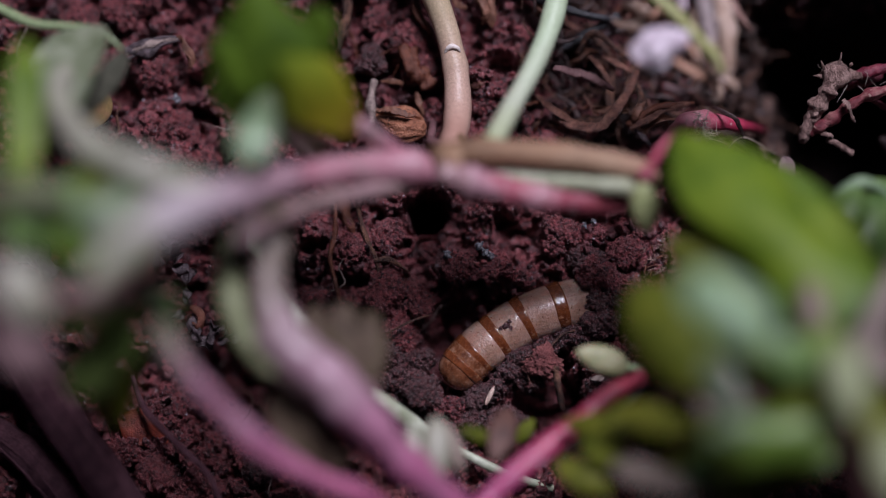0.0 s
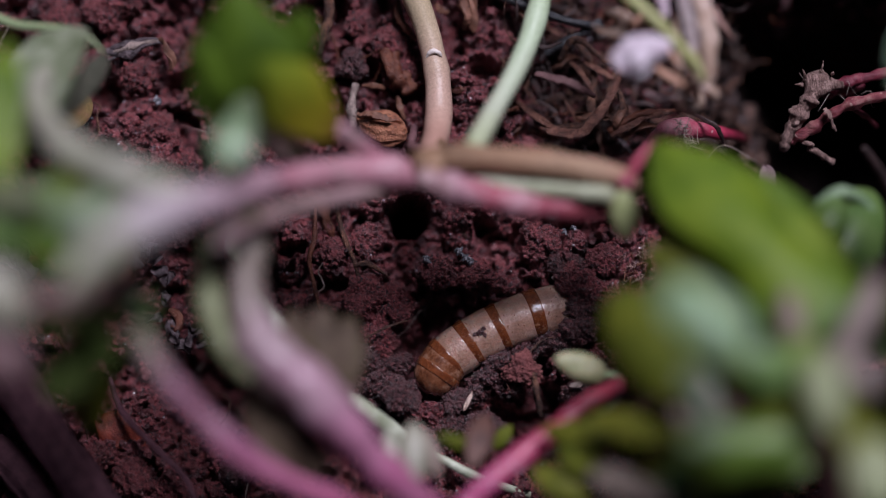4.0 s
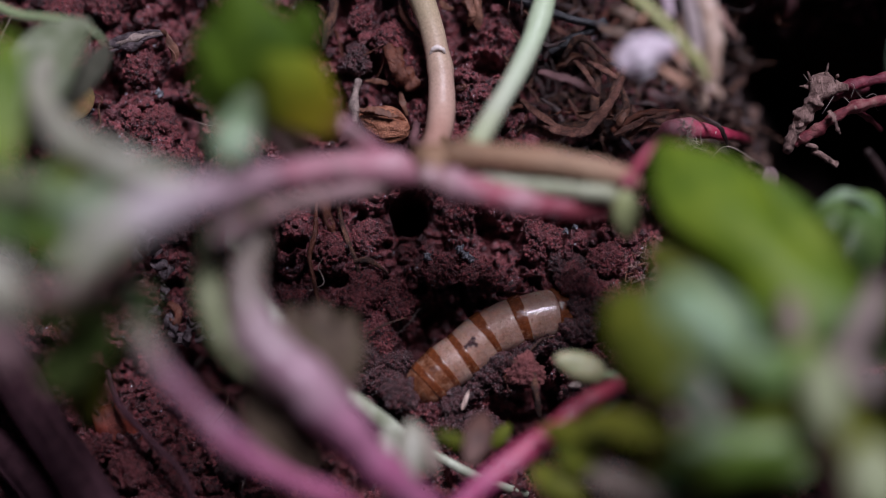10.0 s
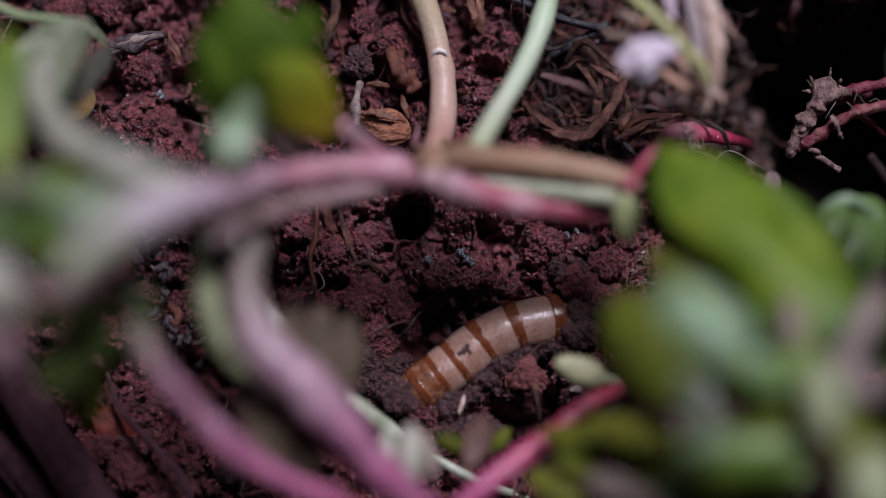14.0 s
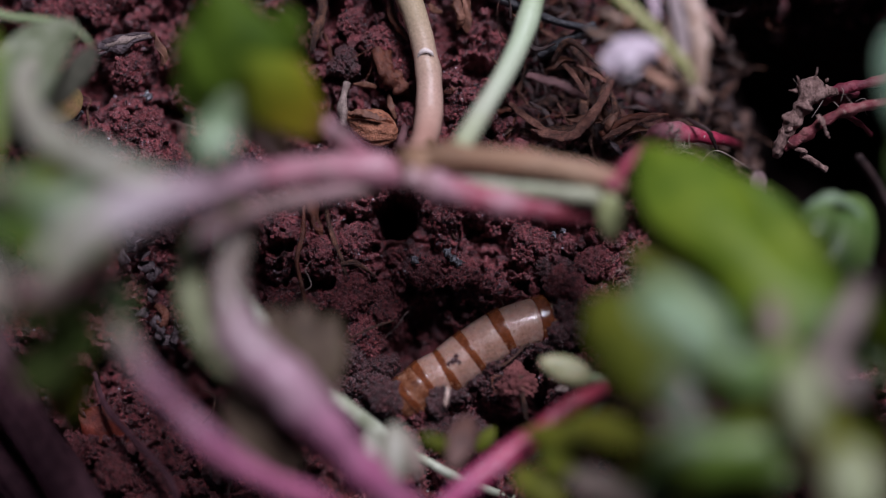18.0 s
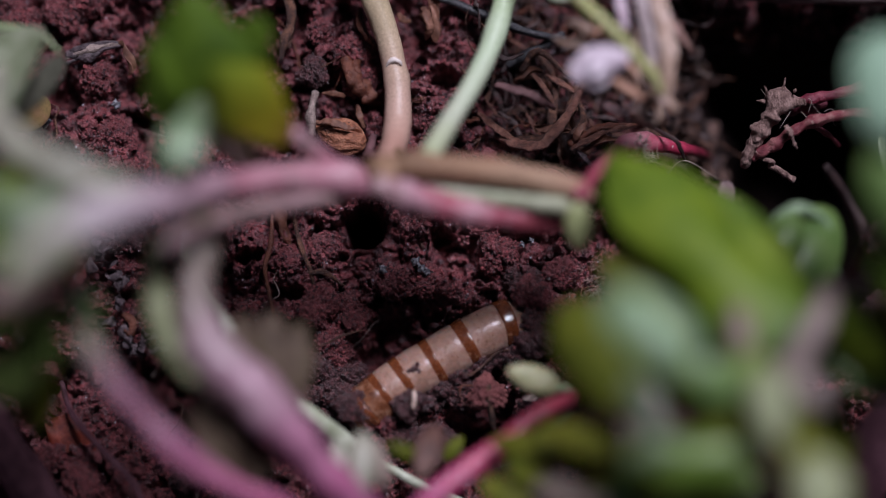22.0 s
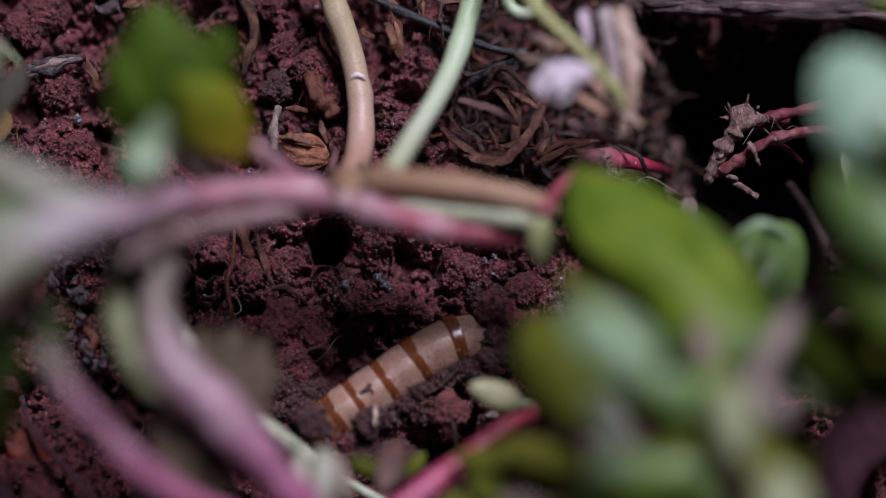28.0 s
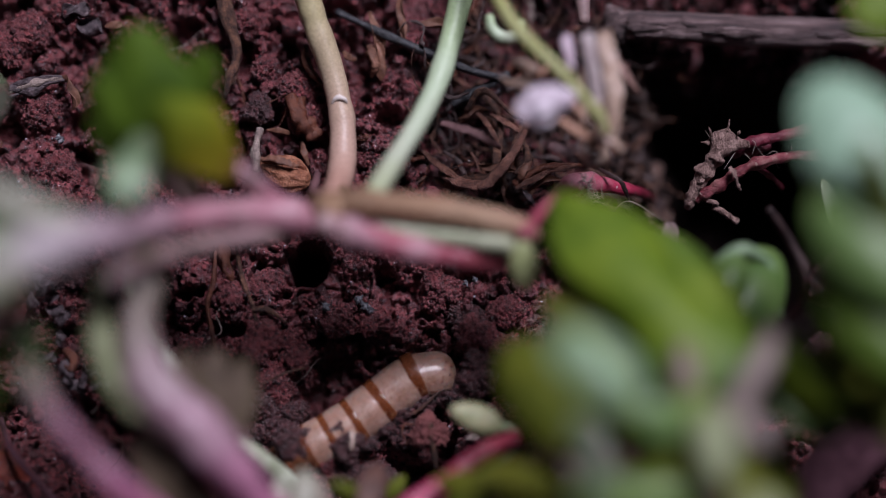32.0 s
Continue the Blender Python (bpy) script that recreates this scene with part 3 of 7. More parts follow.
def strew(name, label, count, kinds, faces_of, sizes, spread, seed, material, flat=False, on=None):
    """Many small lumps strewn over the soil, or over the given points, as one mesh."""
    rng = np.random.default_rng(seed)
    if on is None:
        x, y = rng.uniform(-60, 60, count), rng.uniform(-34, 41, count)
        z = height(x, y)
        keep = (np.hypot(x - HOLE[0], y - HOLE[1]) > 3.2) & (wild(x, y) < 0.3)
        ax, ay, bx, by = -6.0, -18.5, 17.0, -6.0
        t = np.clip(((x - ax) * (bx - ax) + (y - ay) * (by - ay)) / ((bx - ax) ** 2 + (by - ay) ** 2), 0, 1)
        keep &= np.hypot(x - ax - t * (bx - ax), y - ay - t * (by - ay)) > spread
        x, y, z = x[keep], y[keep], z[keep]
    else:
        x, y, z = on.T
    n = len(x)
    r = np.clip(np.exp(rng.normal(sizes[0], sizes[1], n)), sizes[2], sizes[3])
    a = rng.uniform(0, 6.28, n)
    k = np.stack(kinds)[np.arange(n) % len(kinds)] * r[:, None, None]
    c, s = np.cos(a)[:, None], np.sin(a)[:, None]
    verts = np.stack([k[..., 0] * c - k[..., 1] * s + x[:, None], k[..., 0] * s + k[..., 1] * c + y[:, None], k[..., 2] * 0.85 + (z + 0.25 * r)[:, None]], -1)
    m = verts.shape[1]
    faces = (faces_of[None] + (np.arange(n) * m)[:, None, None]).reshape(-1, 3)
    verts = verts.reshape(-1, 3) * MM
    me = bpy.data.meshes.new(name)
    me.vertices.add(len(verts))
    me.vertices.foreach_set("co", verts.ravel())
    me.loops.add(faces.size)
    me.loops.foreach_set("vertex_index", faces.ravel().astype(np.int32))
    me.polygons.add(len(faces))
    me.polygons.foreach_set("loop_start", np.arange(0, faces.size, 3, dtype=np.int32))
    me.polygons.foreach_set("use_smooth", np.full(len(faces), not flat))
    me.materials.append(material)
    me.update(calc_edges=True)
    return tagged(new(name, me), label, "soil", kind="stuff")


def build_crumbs():
    """Loose crumbs and fine grains over the soil."""
    rng = np.random.default_rng(3)
    v, f = ball(2)
    strew("soil_crumbs", "loose red soil crumbs strewn over the ground", 5000, [lumpy(v, rng, 1.0, 1.6, 3) for _ in range(14)], f, (-1.1, 0.4, 0.18, 0.8), 3.6, 3, CRUMB)
    v, f = ball(1)
    strew("soil_grains", "fine glinting red soil grains over the ground", 62000, [v * rng.uniform(0.35, 1.6, (len(v), 1)) for _ in range(12)], f, (-1.95, 0.32, 0.07, 0.34), 2.6, 4, GRAIN, True)
    # Pale grains strewn to stand in for glints on wet soil.
    strew("glint_flecks", "tiny pale flecks added as glints on the soil", 5200, [v * rng.uniform(0.3, 1.5, (len(v), 1)) for _ in range(12)], f, (-2.45, 0.35, 0.05, 0.16), 2.8, 14, GLINT, True)


def top(x, y):
    return float(height(x, y, False))


# ---- the ground ----
build_ground()
build_crumbs()

CLOD_POINTS, DARK_POINTS = [], []
CLOD_BALLS = ball(6), ball(5)
clod_rng = np.random.default_rng(8)


def clod(x, y, z, r, material, label, squash=0.85):
    """A crumbly lump of soil, of many fused grains."""
    v, f = CLOD_BALLS[0 if abs(x - 8) < 20 and abs(y + 12) < 16 else 1]
    w = lumpy(v, clod_rng, 0.55, 1.0, 6)
    p = w * r
    p = p + 0.35 * np.stack([value_noise(p[:, i] / 0.7 + 9 * i, p[:, (i + 1) % 3] / 0.7, 95 + i) for i in range(3)], -1)
    seed = int(clod_rng.integers(1000))
    bumps = np.maximum(lumps(p[:, 0] + 0.5 * p[:, 2], p[:, 1] - 0.4 * p[:, 2], 0.9, seed), lumps(p[:, 2] + 0.4 * p[:, 0], p[:, 1] + 0.5 * p[:, 2], 0.9, seed + 7)) / r
    fine = lumps(p[:, 0] + 0.7 * p[:, 2], p[:, 1] - 0.6 * p[:, 2], 0.42, seed + 3) / r
    rough = value_noise(p[:, 0] / 0.45 + p[:, 2] / 0.6, p[:, 1] / 0.45 - p[:, 2] / 0.7, 97) / r + 0.6 * value_noise(p[:, 0] / 0.26 - p[:, 2] / 0.3, p[:, 1] / 0.26 + p[:, 2] / 0.3, 98) / r
    w = w * (0.85 + 0.45 * bumps + 0.4 * fine + 0.5 * rough)[:, None] * r * np.array([1, 0.92, squash])
    pick = clod_rng.choice(np.nonzero(v[:, 2] > -0.2)[0], int(95 * r * r))
    (DARK_POINTS if material is DARK_CLOD else CLOD_POINTS).append(w[pick] + np.array((x, y, z)))
    return lone("soil_clod", (w + np.array((x, y, z)), f.tolist()), material, (x, y, z), label, "soil clod", "soil clods round the larva")


RED_LABEL, DARK_LABEL = "crumbly red soil clod on the ground", "dark soil clod on the ground, darkened for shade"
BRICK = surface("brick_red_clod", [(0.0858, 0.0216, 0.0222), (0.156, 0.0432, 0.0414), (0.211, 0.0648, 0.0592)], 1.4, 0.72, 1.0, 0.2, fine_bump=0.25)
PUSHED = clod(10.4, -16.4, 3.2, 2.3, BRICK, "round brick-red soil clod beside the larva")
NUDGED = clod(0.8, -19.4, 2.0, 2.2, DARK_CLOD, "dark soil clod against the larva's flank")
# Many dark clods here stand in for shaded soil along the flank.
for spot, r, m in [
    ((-6.5, -18.6, 3.4), 1.4, DARK_CLOD), ((17.4, -5.6, 4.4), 1.4, CLOD), ((18.6, -7.9, 3.6), 1.3, DARK_CLOD), ((16.5, -5.3, 3.6), 1.3, CLOD), ((15.9, -10.9, 3.8), 1.2, DARK_CLOD), ((18.5, -6.6, 3.6), 1.3, CLOD), ((18.8, -9.3, 3.0), 1.2, DARK_CLOD), ((16.8, -4.4, 3.4), 1.8, CLOD), ((19.8, -7.2, 3.4), 1.8, CLOD), ((13.3, -12.2, 2.2), 1.1, DARK_CLOD), ((10.1, -13.6, 2.2), 1.2, DARK_CLOD), ((7.3, -14.8, 2.4), 1.4, DARK_CLOD), ((5.4, -16.3, 2.2), 1.2, DARK_CLOD), ((3.7, -18.3, 2.2), 1.1, DARK_CLOD), ((-1.3, -20.7, 2.2), 1.2, CLOD),
    ((17.7, -7.8, 3.2), 2.2, DARK_CLOD), ((16.5, -5.5, 3.4), 1.9, CLOD), ((17.0, -10.8, 3.0), 2.0, DARK_CLOD), ((-5.0, -19.1, 3.2), 2.0, DARK_CLOD), ((-3.4, -20.7, 2.6), 1.1, CLOD), ((6.7, -14.1, 1.6), 2.1, DARK_CLOD), ((8.1, -17.5, 1.0), 2.0, DARK_CLOD),
    ((4.6, -17.5, 0.5), 1.6, DARK_CLOD), ((0.4, -22.0, 0.5), 2.4, DARK_CLOD), ((4.6, -23.1, 1.0), 2.5, DARK_CLOD), ((-3.7, -23.1, 1.0), 2.0, DARK_CLOD),
    ((16.4, -18.2, 1.5), 1.9, DARK_CLOD), ((12.3, -11.9, 0.8), 2.0, DARK_CLOD), ((15.0, -11.3, 1.4), 2.2, DARK_CLOD), ((19.2, -8.5, 1.6), 2.4, DARK_CLOD),
    ((17.1, -5.8, 2.2), 2.2, CLOD), ((20.3, -2.3, 2.2), 2.4, CLOD), ((15.8, -2.9, 1.8), 2.4, DARK_CLOD), ((12.3, 0.6, 1.8), 2.6, CLOD),
    ((-5.9, -14.7, 0.2), 2.0, DARK_CLOD), ((-8.0, -11.2, 0.6), 2.3, CLOD), ((-10.0, -14.0, 1.0), 1.8, DARK_CLOD), ((-11.8, -17.5, 0.6), 2.1, DARK_CLOD), ((-9.0, -20.6, 0.6), 1.8, DARK_CLOD), ((-13.5, -21.0, 0.6), 2.0, DARK_CLOD), ((-8.6, -16.8, 0.2), 1.6, DARK_CLOD), ((-12.1, -13.3, 0.4), 1.7, CLOD), ((-6.5, -24.4, 0.6), 1.8, DARK_CLOD), ((-9.3, -6.1, 2.2), 2.6, CLOD), ((-5.9, -7.1, 1.4), 2.2, CLOD), ((-0.3, -3.6, 1.2), 2.6, CLOD),
    ((4.6, -3.6, 1.5), 2.3, CLOD), ((-12.8, -0.8, 1.6), 2.2, CLOD), ((-9.4, 1.3, 1.4), 2.0, CLOD), ((-15.6, -11.3, 1.4), 2.2, CLOD), ((-6.5, -17.5, 1.2), 1.8, DARK_CLOD),
    ((-9.8, 27.9, 1.8), 1.7, CLOD), ((-5.9, 25.4, 1.6), 2.0, CLOD), ((-4.8, 21.8, 1.8), 1.9, CLOD), ((-10.7, 22.8, 2.2), 1.7, DARK_CLOD), ((3.2, 17.6, 1.4), 2.0, CLOD),
    ((-37.6, 21.9, 1.4), 2.4, CLOD), ((-34.7, 14.8, 1.2), 2.4, CLOD), ((-38.2, 14.8, 1.0), 2.2, CLOD), ((-31.9, 10.6, 1.0), 2.3, CLOD), ((-46.9, 29.0, 1.2), 2.5, CLOD), ((-41.9, 29.8, 1.2), 2.2, CLOD),
    ((-38.4, -27.9, 1.2), 2.4, CLOD), ((-42.6, -25.1, 1.2), 2.2, CLOD), ((-33.5, -29.3, 1.0), 2.3, CLOD), ((-50.2, -25.1, 1.2), 2.2, CLOD), ((-25.2, -27.2, 1.0), 2.2, DARK_CLOD), ((-33.2, 2.1, 1.2), 2.3, DARK_CLOD),
    ((8.3, 27.4, -1.5), 2.4, DARK_CLOD), ((12.5, 16.6, -1.5), 2.2, DARK_CLOD), ((23.3, -28.6, 0.5), 2.4, CLOD), ((27.6, -17.5, 0.5), 2.4, DARK_CLOD),
    ((-38.8, 32.1, 1.2), 2.4, CLOD), ((-34.6, 35.1, 1.2), 2.2, CLOD), ((-12.1, 34.0, 1.2), 2.2, CLOD), ((62.4, 2.9, -4.0), 3.4, DARK_CLOD), ((60.7, -7.2, -3.0), 3.0, DARK_CLOD),
]:
    clod(*spot, r, m, RED_LABEL if m is CLOD else DARK_LABEL)

v, f = ball(1)
strew("clod_grains", "fine grains clinging to the soil clods", 0, [v * clod_rng.uniform(0.35, 1.6, (len(v), 1)) for _ in range(12)], f, (-2.05, 0.35, 0.07, 0.26), 0, 5, GRAIN, True, np.vstack(CLOD_POINTS[1:]))
strew("dark_grains", "fine dark grains clinging to the dark soil clods", 0, [v * clod_rng.uniform(0.35, 1.6, (len(v), 1)) for _ in range(12)], f, (-2.05, 0.35, 0.07, 0.26), 0, 6, DARK_GRAIN, True, np.vstack(DARK_POINTS[1:]))
grit_rng = np.random.default_rng(21)
for spot, r in [((2.8, -1.5, 3.2), 0.9), ((2.2, -0.9, 3.0), 0.6), ((3.5, -2.1, 3.0), 0.6), ((-1.9, -1.8, 2.8), 0.7), ((-35.1, 18.6, 2.4), 0.7), ((-43.7, 16.2, 2.4), 0.9), ((16.4, 1.9, 2.8), 0.4), ((15.3, 1.4, 2.4), 0.5), ((17.7, -8.1, 3.8), 0.35), ((19.2, -10.0, 3.2), 0.4), ((-10.6, 22.4, 3.0), 0.5)]:
    v, f = ball(2)
    grit = lone("grit_grain", (lumpy(v, grit_rng, 1.2, 1.2, 3) * grit_rng.uniform(0.7, 1.2, (len(v), 1)) * r * 0.65 + np.array(spot), f.tolist()), GRIT, spot, "small glinting blue-grey grit grain in the soil", "grit", "grit grains in the soil")
    grit.data.polygons.foreach_set("use_smooth", np.zeros(len(f), bool))

# ---- the larva ----
TIMES = [0, 1, 2, 2.5, 4.5, 5, 6, 7, 8, 9, 10, 11, 12, 13, 13.5, 15.5, 16, 17, 18, 19, 20, 21, 22, 23, 24, 25, 25.5, 27.5, 28, 29, 30, 31, 32]
BAND_0 = [(15.7, -7.8), (15.7, -7.8), (15.8, -7.9), (15.6, -7.7), (15.7, -7.7), (15.8, -7.6), (15.2, -7.7), (15.0, -7.9), (14.9, -8.0), (14.5, -8.3), (14.2, -8.6), (14.1, -8.7), (14.1, -8.9), (13.8, -8.9), (13.7, -8.9), (13.1, -9.1), (13.3, -9.2), (13.6, -9.5), (13.6, -9.1), (13.4, -8.7), (13.2, -8.5), (13.2, -8.4), (13.1, -8.5), (13.0, -8.5), (13.2, -8.1), (13.1, -8.4), (13.3, -8.7), (12.6, -8.6), (11.6, -8.4), (10.1, -9.5), (8.8, -10.1), (8.9, -9.8), (9.0, -10.2)]
BAND_1 = [(11.6, -8.6), (11.6, -8.7), (11.6, -8.7), (11.3, -8.7), (11.3, -8.7), (11.3, -8.6), (10.6, -8.7), (10.3, -9.0), (10.1, -9.0), (9.7, -9.3), (9.5, -9.6), (9.5, -9.7), (9.5, -9.8), (9.3, -9.9), (9.1, -9.9), (8.6, -10.2), (8.7, -10.4), (9.0, -10.9), (8.9, -10.7), (8.7, -10.7), (8.5, -10.6), (8.5, -10.7), (8.4, -10.8), (8.3, -10.8), (8.4, -10.4), (8.3, -10.8), (8.4, -11.1), (7.7, -11.0), (6.9, -11.0), (5.6, -12.3), (4.5, -13.0), (4.7, -12.9), (4.9, -13.4)]
BAND_2 = [(7.3, -10.2), (7.2, -10.5), (7.2, -10.5), (6.8, -10.4), (6.8, -10.4), (6.9, -10.6), (6.3, -10.8), (6.1, -11.0), (5.8, -11.0), (5.5, -11.2), (5.4, -11.5), (5.5, -11.6), (5.6, -11.8), (5.3, -11.9), (5.0, -11.9), (4.4, -12.3), (4.6, -12.7), (5.1, -13.4), (4.9, -13.3), (4.5, -13.1), (4.4, -13.1), (4.3, -13.2), (4.3, -13.3), (4.3, -13.3), (4.5, -12.8), (4.6, -13.3), (4.7, -13.8), (3.8, -13.7), (3.1, -13.8), (2.4, -15.3), (1.6, -15.9), (1.7, -15.6), (1.7, -15.9)]
BAND_3 = [(3.9, -12.2), (3.8, -12.4), (3.8, -12.4), (3.3, -12.2), (3.2, -12.3), (3.6, -12.8), (3.3, -13.2), (3.2, -13.4), (3.0, -13.3), (2.7, -13.7), (2.5, -14.0), (2.4, -14.0), (2.4, -14.3), (2.1, -14.5), (1.8, -14.5), (1.3, -14.9), (1.8, -15.3), (2.4, -15.8), (2.1, -15.6), (1.4, -15.4), (1.0, -15.4), (0.9, -15.3), (0.8, -15.4), (0.9, -15.4), (1.1, -15.0), (1.2, -15.7), (1.3, -16.4), (0.4, -16.3), (-0.3, -16.2), (-0.9, -17.6), (-1.4, -18.1), (-1.2, -17.6), (-1.2, -17.8)]
BAND_4 = [(1.1, -14.3), (1.2, -14.6), (1.3, -14.5), (0.7, -14.2), (0.5, -14.1), (0.9, -14.5), (0.7, -15.0), (0.5, -15.1), (0.3, -14.9), (0.1, -15.3), (0.1, -15.6), (0.0, -15.5), (0.2, -15.8), (-0.1, -16.1), (-0.4, -16.1), (-0.7, -16.4), (-0.2, -16.8), (0.1, -17.2), (-0.4, -16.9), (-1.1, -16.9), (-1.5, -17.0), (-1.6, -17.0), (-1.7, -17.2), (-1.6, -17.2), (-1.3, -17.0), (-1.2, -17.8), (-0.9, -18.4), (-1.8, -18.1), (-2.6, -17.8), (-3.2, -19.1), (-3.7, -19.5), (-3.5, -18.9), (-3.5, -19.0)]
BAND_5 = [(-0.3, -15.8), (-0.2, -16.1), (-0.1, -16.1), (-0.6, -15.8), (-0.7, -15.8), (-0.3, -16.2), (-0.6, -16.6), (-0.9, -16.7), (-1.3, -16.5), (-1.5, -16.9), (-1.6, -17.2), (-1.7, -17.0), (-1.6, -17.2), (-1.9, -17.5), (-2.3, -17.5), (-2.7, -17.9), (-2.2, -18.3), (-1.9, -18.8), (-2.4, -18.6), (-3.1, -18.7), (-3.4, -18.8), (-3.5, -18.8), (-3.6, -18.8), (-3.5, -18.7), (-3.3, -18.4), (-3.2, -19.0), (-3.0, -19.7), (-3.8, -19.5), (-4.6, -19.2), (-5.2, -20.4), (-5.7, -20.7), (-5.5, -20.1), (-5.6, -20.1)]


def ring(profile, sides=36, flat=0.97):
    """A body turned about the x axis from (x, radius) pairs, slightly flattened below."""
    pts = np.array(profile, float)
    a = np.linspace(0, 2 * np.pi, sides, endpoint=False)
    verts = np.stack([np.repeat(pts[:, 0], sides), np.outer(pts[:, 1], np.cos(a)).ravel(), np.outer(pts[:, 1], np.sin(a)).ravel() * flat], -1)
    n = len(pts)
    faces = [(k * sides + i, k * sides + (i + 1) % sides, (k + 1) * sides + (i + 1) % sides, (k + 1) * sides + i) for k in range(n - 1) for i in range(sides)]
    faces += [tuple(reversed(range(sides))), tuple(range((n - 1) * sides, n * sides))]
    return verts, faces


def plate(length, r0, r1):
    u = np.linspace(-1, 1, 15)
    edge = (1 - np.abs(u) ** 9 * 0.03) * (1 + 0.03 * (1 - u * u)) * (1 + 0.02 * u)
    return ring([(length / 2 * a, (r0 + (r1 - r0) * (a + 1) / 2) * e) for a, e in zip(u, edge)])


def front(length, r):
    u = np.linspace(-1, 1, 21)
    return ring([(length / 2 * a, max(0.15, r * (1 if a < 0 else math.sqrt(max(0, 1 - (a * 0.99) ** 3))))) for a in u])


def collar(length, r):
    u = np.linspace(-1, 1, 9)
    return ring([(length / 2 * a, r * (1 - 0.012 * a ** 4 + 0.022 * a)) for a in u])


def cap(length, r):
    u = np.linspace(0, 1, 14)
    return ring([(length * (0.5 - a), max(0.12, r * math.sqrt(max(0, 1 - (a * 0.99) ** 2.6)))) for a in u])


LARVA_BASE = (5.3, -14.0, 0.0)
larva = thing("larva", LARVA_BASE, "glossy beige banded beetle larva with brown rings, half buried in soil", "larva")
PLATES = [(4.6, 2.85, 2.8), (4.9, 2.97, 2.9), (4.4, 3.0, 2.95), (4.3, 3.02, 2.96), (3.0, 3.0, 2.94), (2.5, 2.94, 2.9)]
LARVA_AT = np.array(LARVA_BASE)
segments = [part("segment", (np.array(v) + LARVA_AT, f), LARVA if i < 5 else LARVA_END, larva) for i, (v, f) in enumerate(front(6.4, 2.85) if k == 0 else plate(*p) for k, p in enumerate(PLATES))]
bands = [part("band", (np.array(v) + LARVA_AT, f), LARVA_BAND, larva, "shiny brown ring between two segments") for v, f in (collar((1.55, 1.6, 1.5, 1.3, 1.1, 1.0)[i], 3.07 - 0.03 * max(0, i - 3)) for i in range(6))]
v, f = cap(3.2, 2.86)
tail = part("tail_end", (np.array(v) + LARVA_AT, f), LARVA_END, larva, "rounded reddish-brown body end")
# soil specks that cling to the third segment
speck_rng = np.random.default_rng(4)
v, f = ball(2)
for sx, sy, r in ((-0.2, 0.35, 0.42), (0.35, 0.6, 0.3), (-0.95, 0.4, 0.26), (0.1, -0.15, 0.26)):
    z = math.sqrt(2.98 ** 2 - sy ** 2)
    part("soil_speck", (lumpy(v, speck_rng, 0.6, 1.5, 2) * r + LARVA_AT + np.array((sx, sy, z)), f.tolist()), DARK_CLOD, segments[3], "dark soil speck stuck to the skin")


for sx, sy, r in ((0.9, 0.9, 0.09), (1.5, 0.2, 0.14), (1.9, 1.1, 0.1), (2.2, -0.5, 0.13), (1.2, -1.2, 0.1), (2.5, 0.5, 0.12), (1.7, -1.6, 0.12)):
    z = math.sqrt(max(0.2, (2.85 * math.sqrt(1 - (sx / 3.25) ** 3)) ** 2 - sy ** 2))
    part("soil_speck", (lumpy(v, speck_rng, 0.6, 1.5, 2) * r + LARVA_AT + np.array((sx, sy, z)), f.tolist()), CLOD, segments[0], "dark soil speck stuck to the skin")

mark_v, mark_f = ball(1)
for i, s in enumerate(segments[:5]):
    length, r0, r1 = PLATES[i]
    for _ in range(9):
        u, a = speck_rng.uniform(-0.36, 0.36), speck_rng.uniform(-1.0, 1.0)
        r = (r0 + (r1 - r0) * (u + 0.5)) * (1 + 0.035 * (1 - 4 * u * u)) * 0.995
        at = np.array((u * length, math.sin(a) * r, math.cos(a) * r * 0.97))
        part("skin_mark", (mark_v * np.array((0.05, 0.13, 0.06)) * speck_rng.uniform(0.6, 1.3) + LARVA_AT + at, mark_f.tolist()), LARVA_BAND, s)


def body_points(k):
    """Centres of the rings at the k-th time, from the hidden front to the buried end."""
    b = [np.array(s[k], float) for s in (BAND_0, BAND_1, BAND_2, BAND_3, BAND_4, BAND_5)]
    b_hidden = b[0] + (4.2, 0.6)
    d = (b[5] - b[4]) / np.linalg.norm(b[5] - b[4])
    b_end = b[5] + d * 2.6
    out = []
    for p in (b_hidden, *b, b_end):
        z = 1.75 - 0.3 * max(0, p[0] - 12.5) - 0.5 * max(0, p[0] - 15.0) - 0.55 * max(0, -3.6 - p[0])
        out.append(np.array((p[0], p[1], z)))
    return out


def lie(p, q):
    """The pose of a body piece between two ring centres, in the larva's own space."""
    x = Vector(q - p).normalized()
    y = Vector((0, 0, 1)).cross(x).normalized()
    m = Matrix((x, y, x.cross(y))).transposed().to_4x4()
    m.translation = Vector((p + q) / 2 - LARVA_AT) * MM
    return m


def key_larva():
    poses = [body_points(k) for k in range(len(TIMES))]
    for i, s in enumerate(segments):
        walk(s, [(t, lie(c[i + 1], c[i])) for t, c in zip(TIMES, poses)])
    for i, s in enumerate(bands):
        rows = []
        for t, c in zip(TIMES, poses):
            m = lie(c[min(i + 2, 7)], c[i])
            m.translation = Vector(c[i + 1] - LARVA_AT) * MM
            rows.append((t, m))
        walk(s, rows)
    walk(tail, [(t, lie(c[7], c[6])) for t, c in zip(TIMES, poses)])


def drift(ob, rows):
    """Key a clod that the larva pushes: rows of seconds and a shift in mm."""
    at = ob.location.copy()
    walk(ob, [(t, Matrix.Translation(at + Vector(s) * MM) @ pose(0, 0, 0, 0, 0, turn)) for t, s, turn in rows])


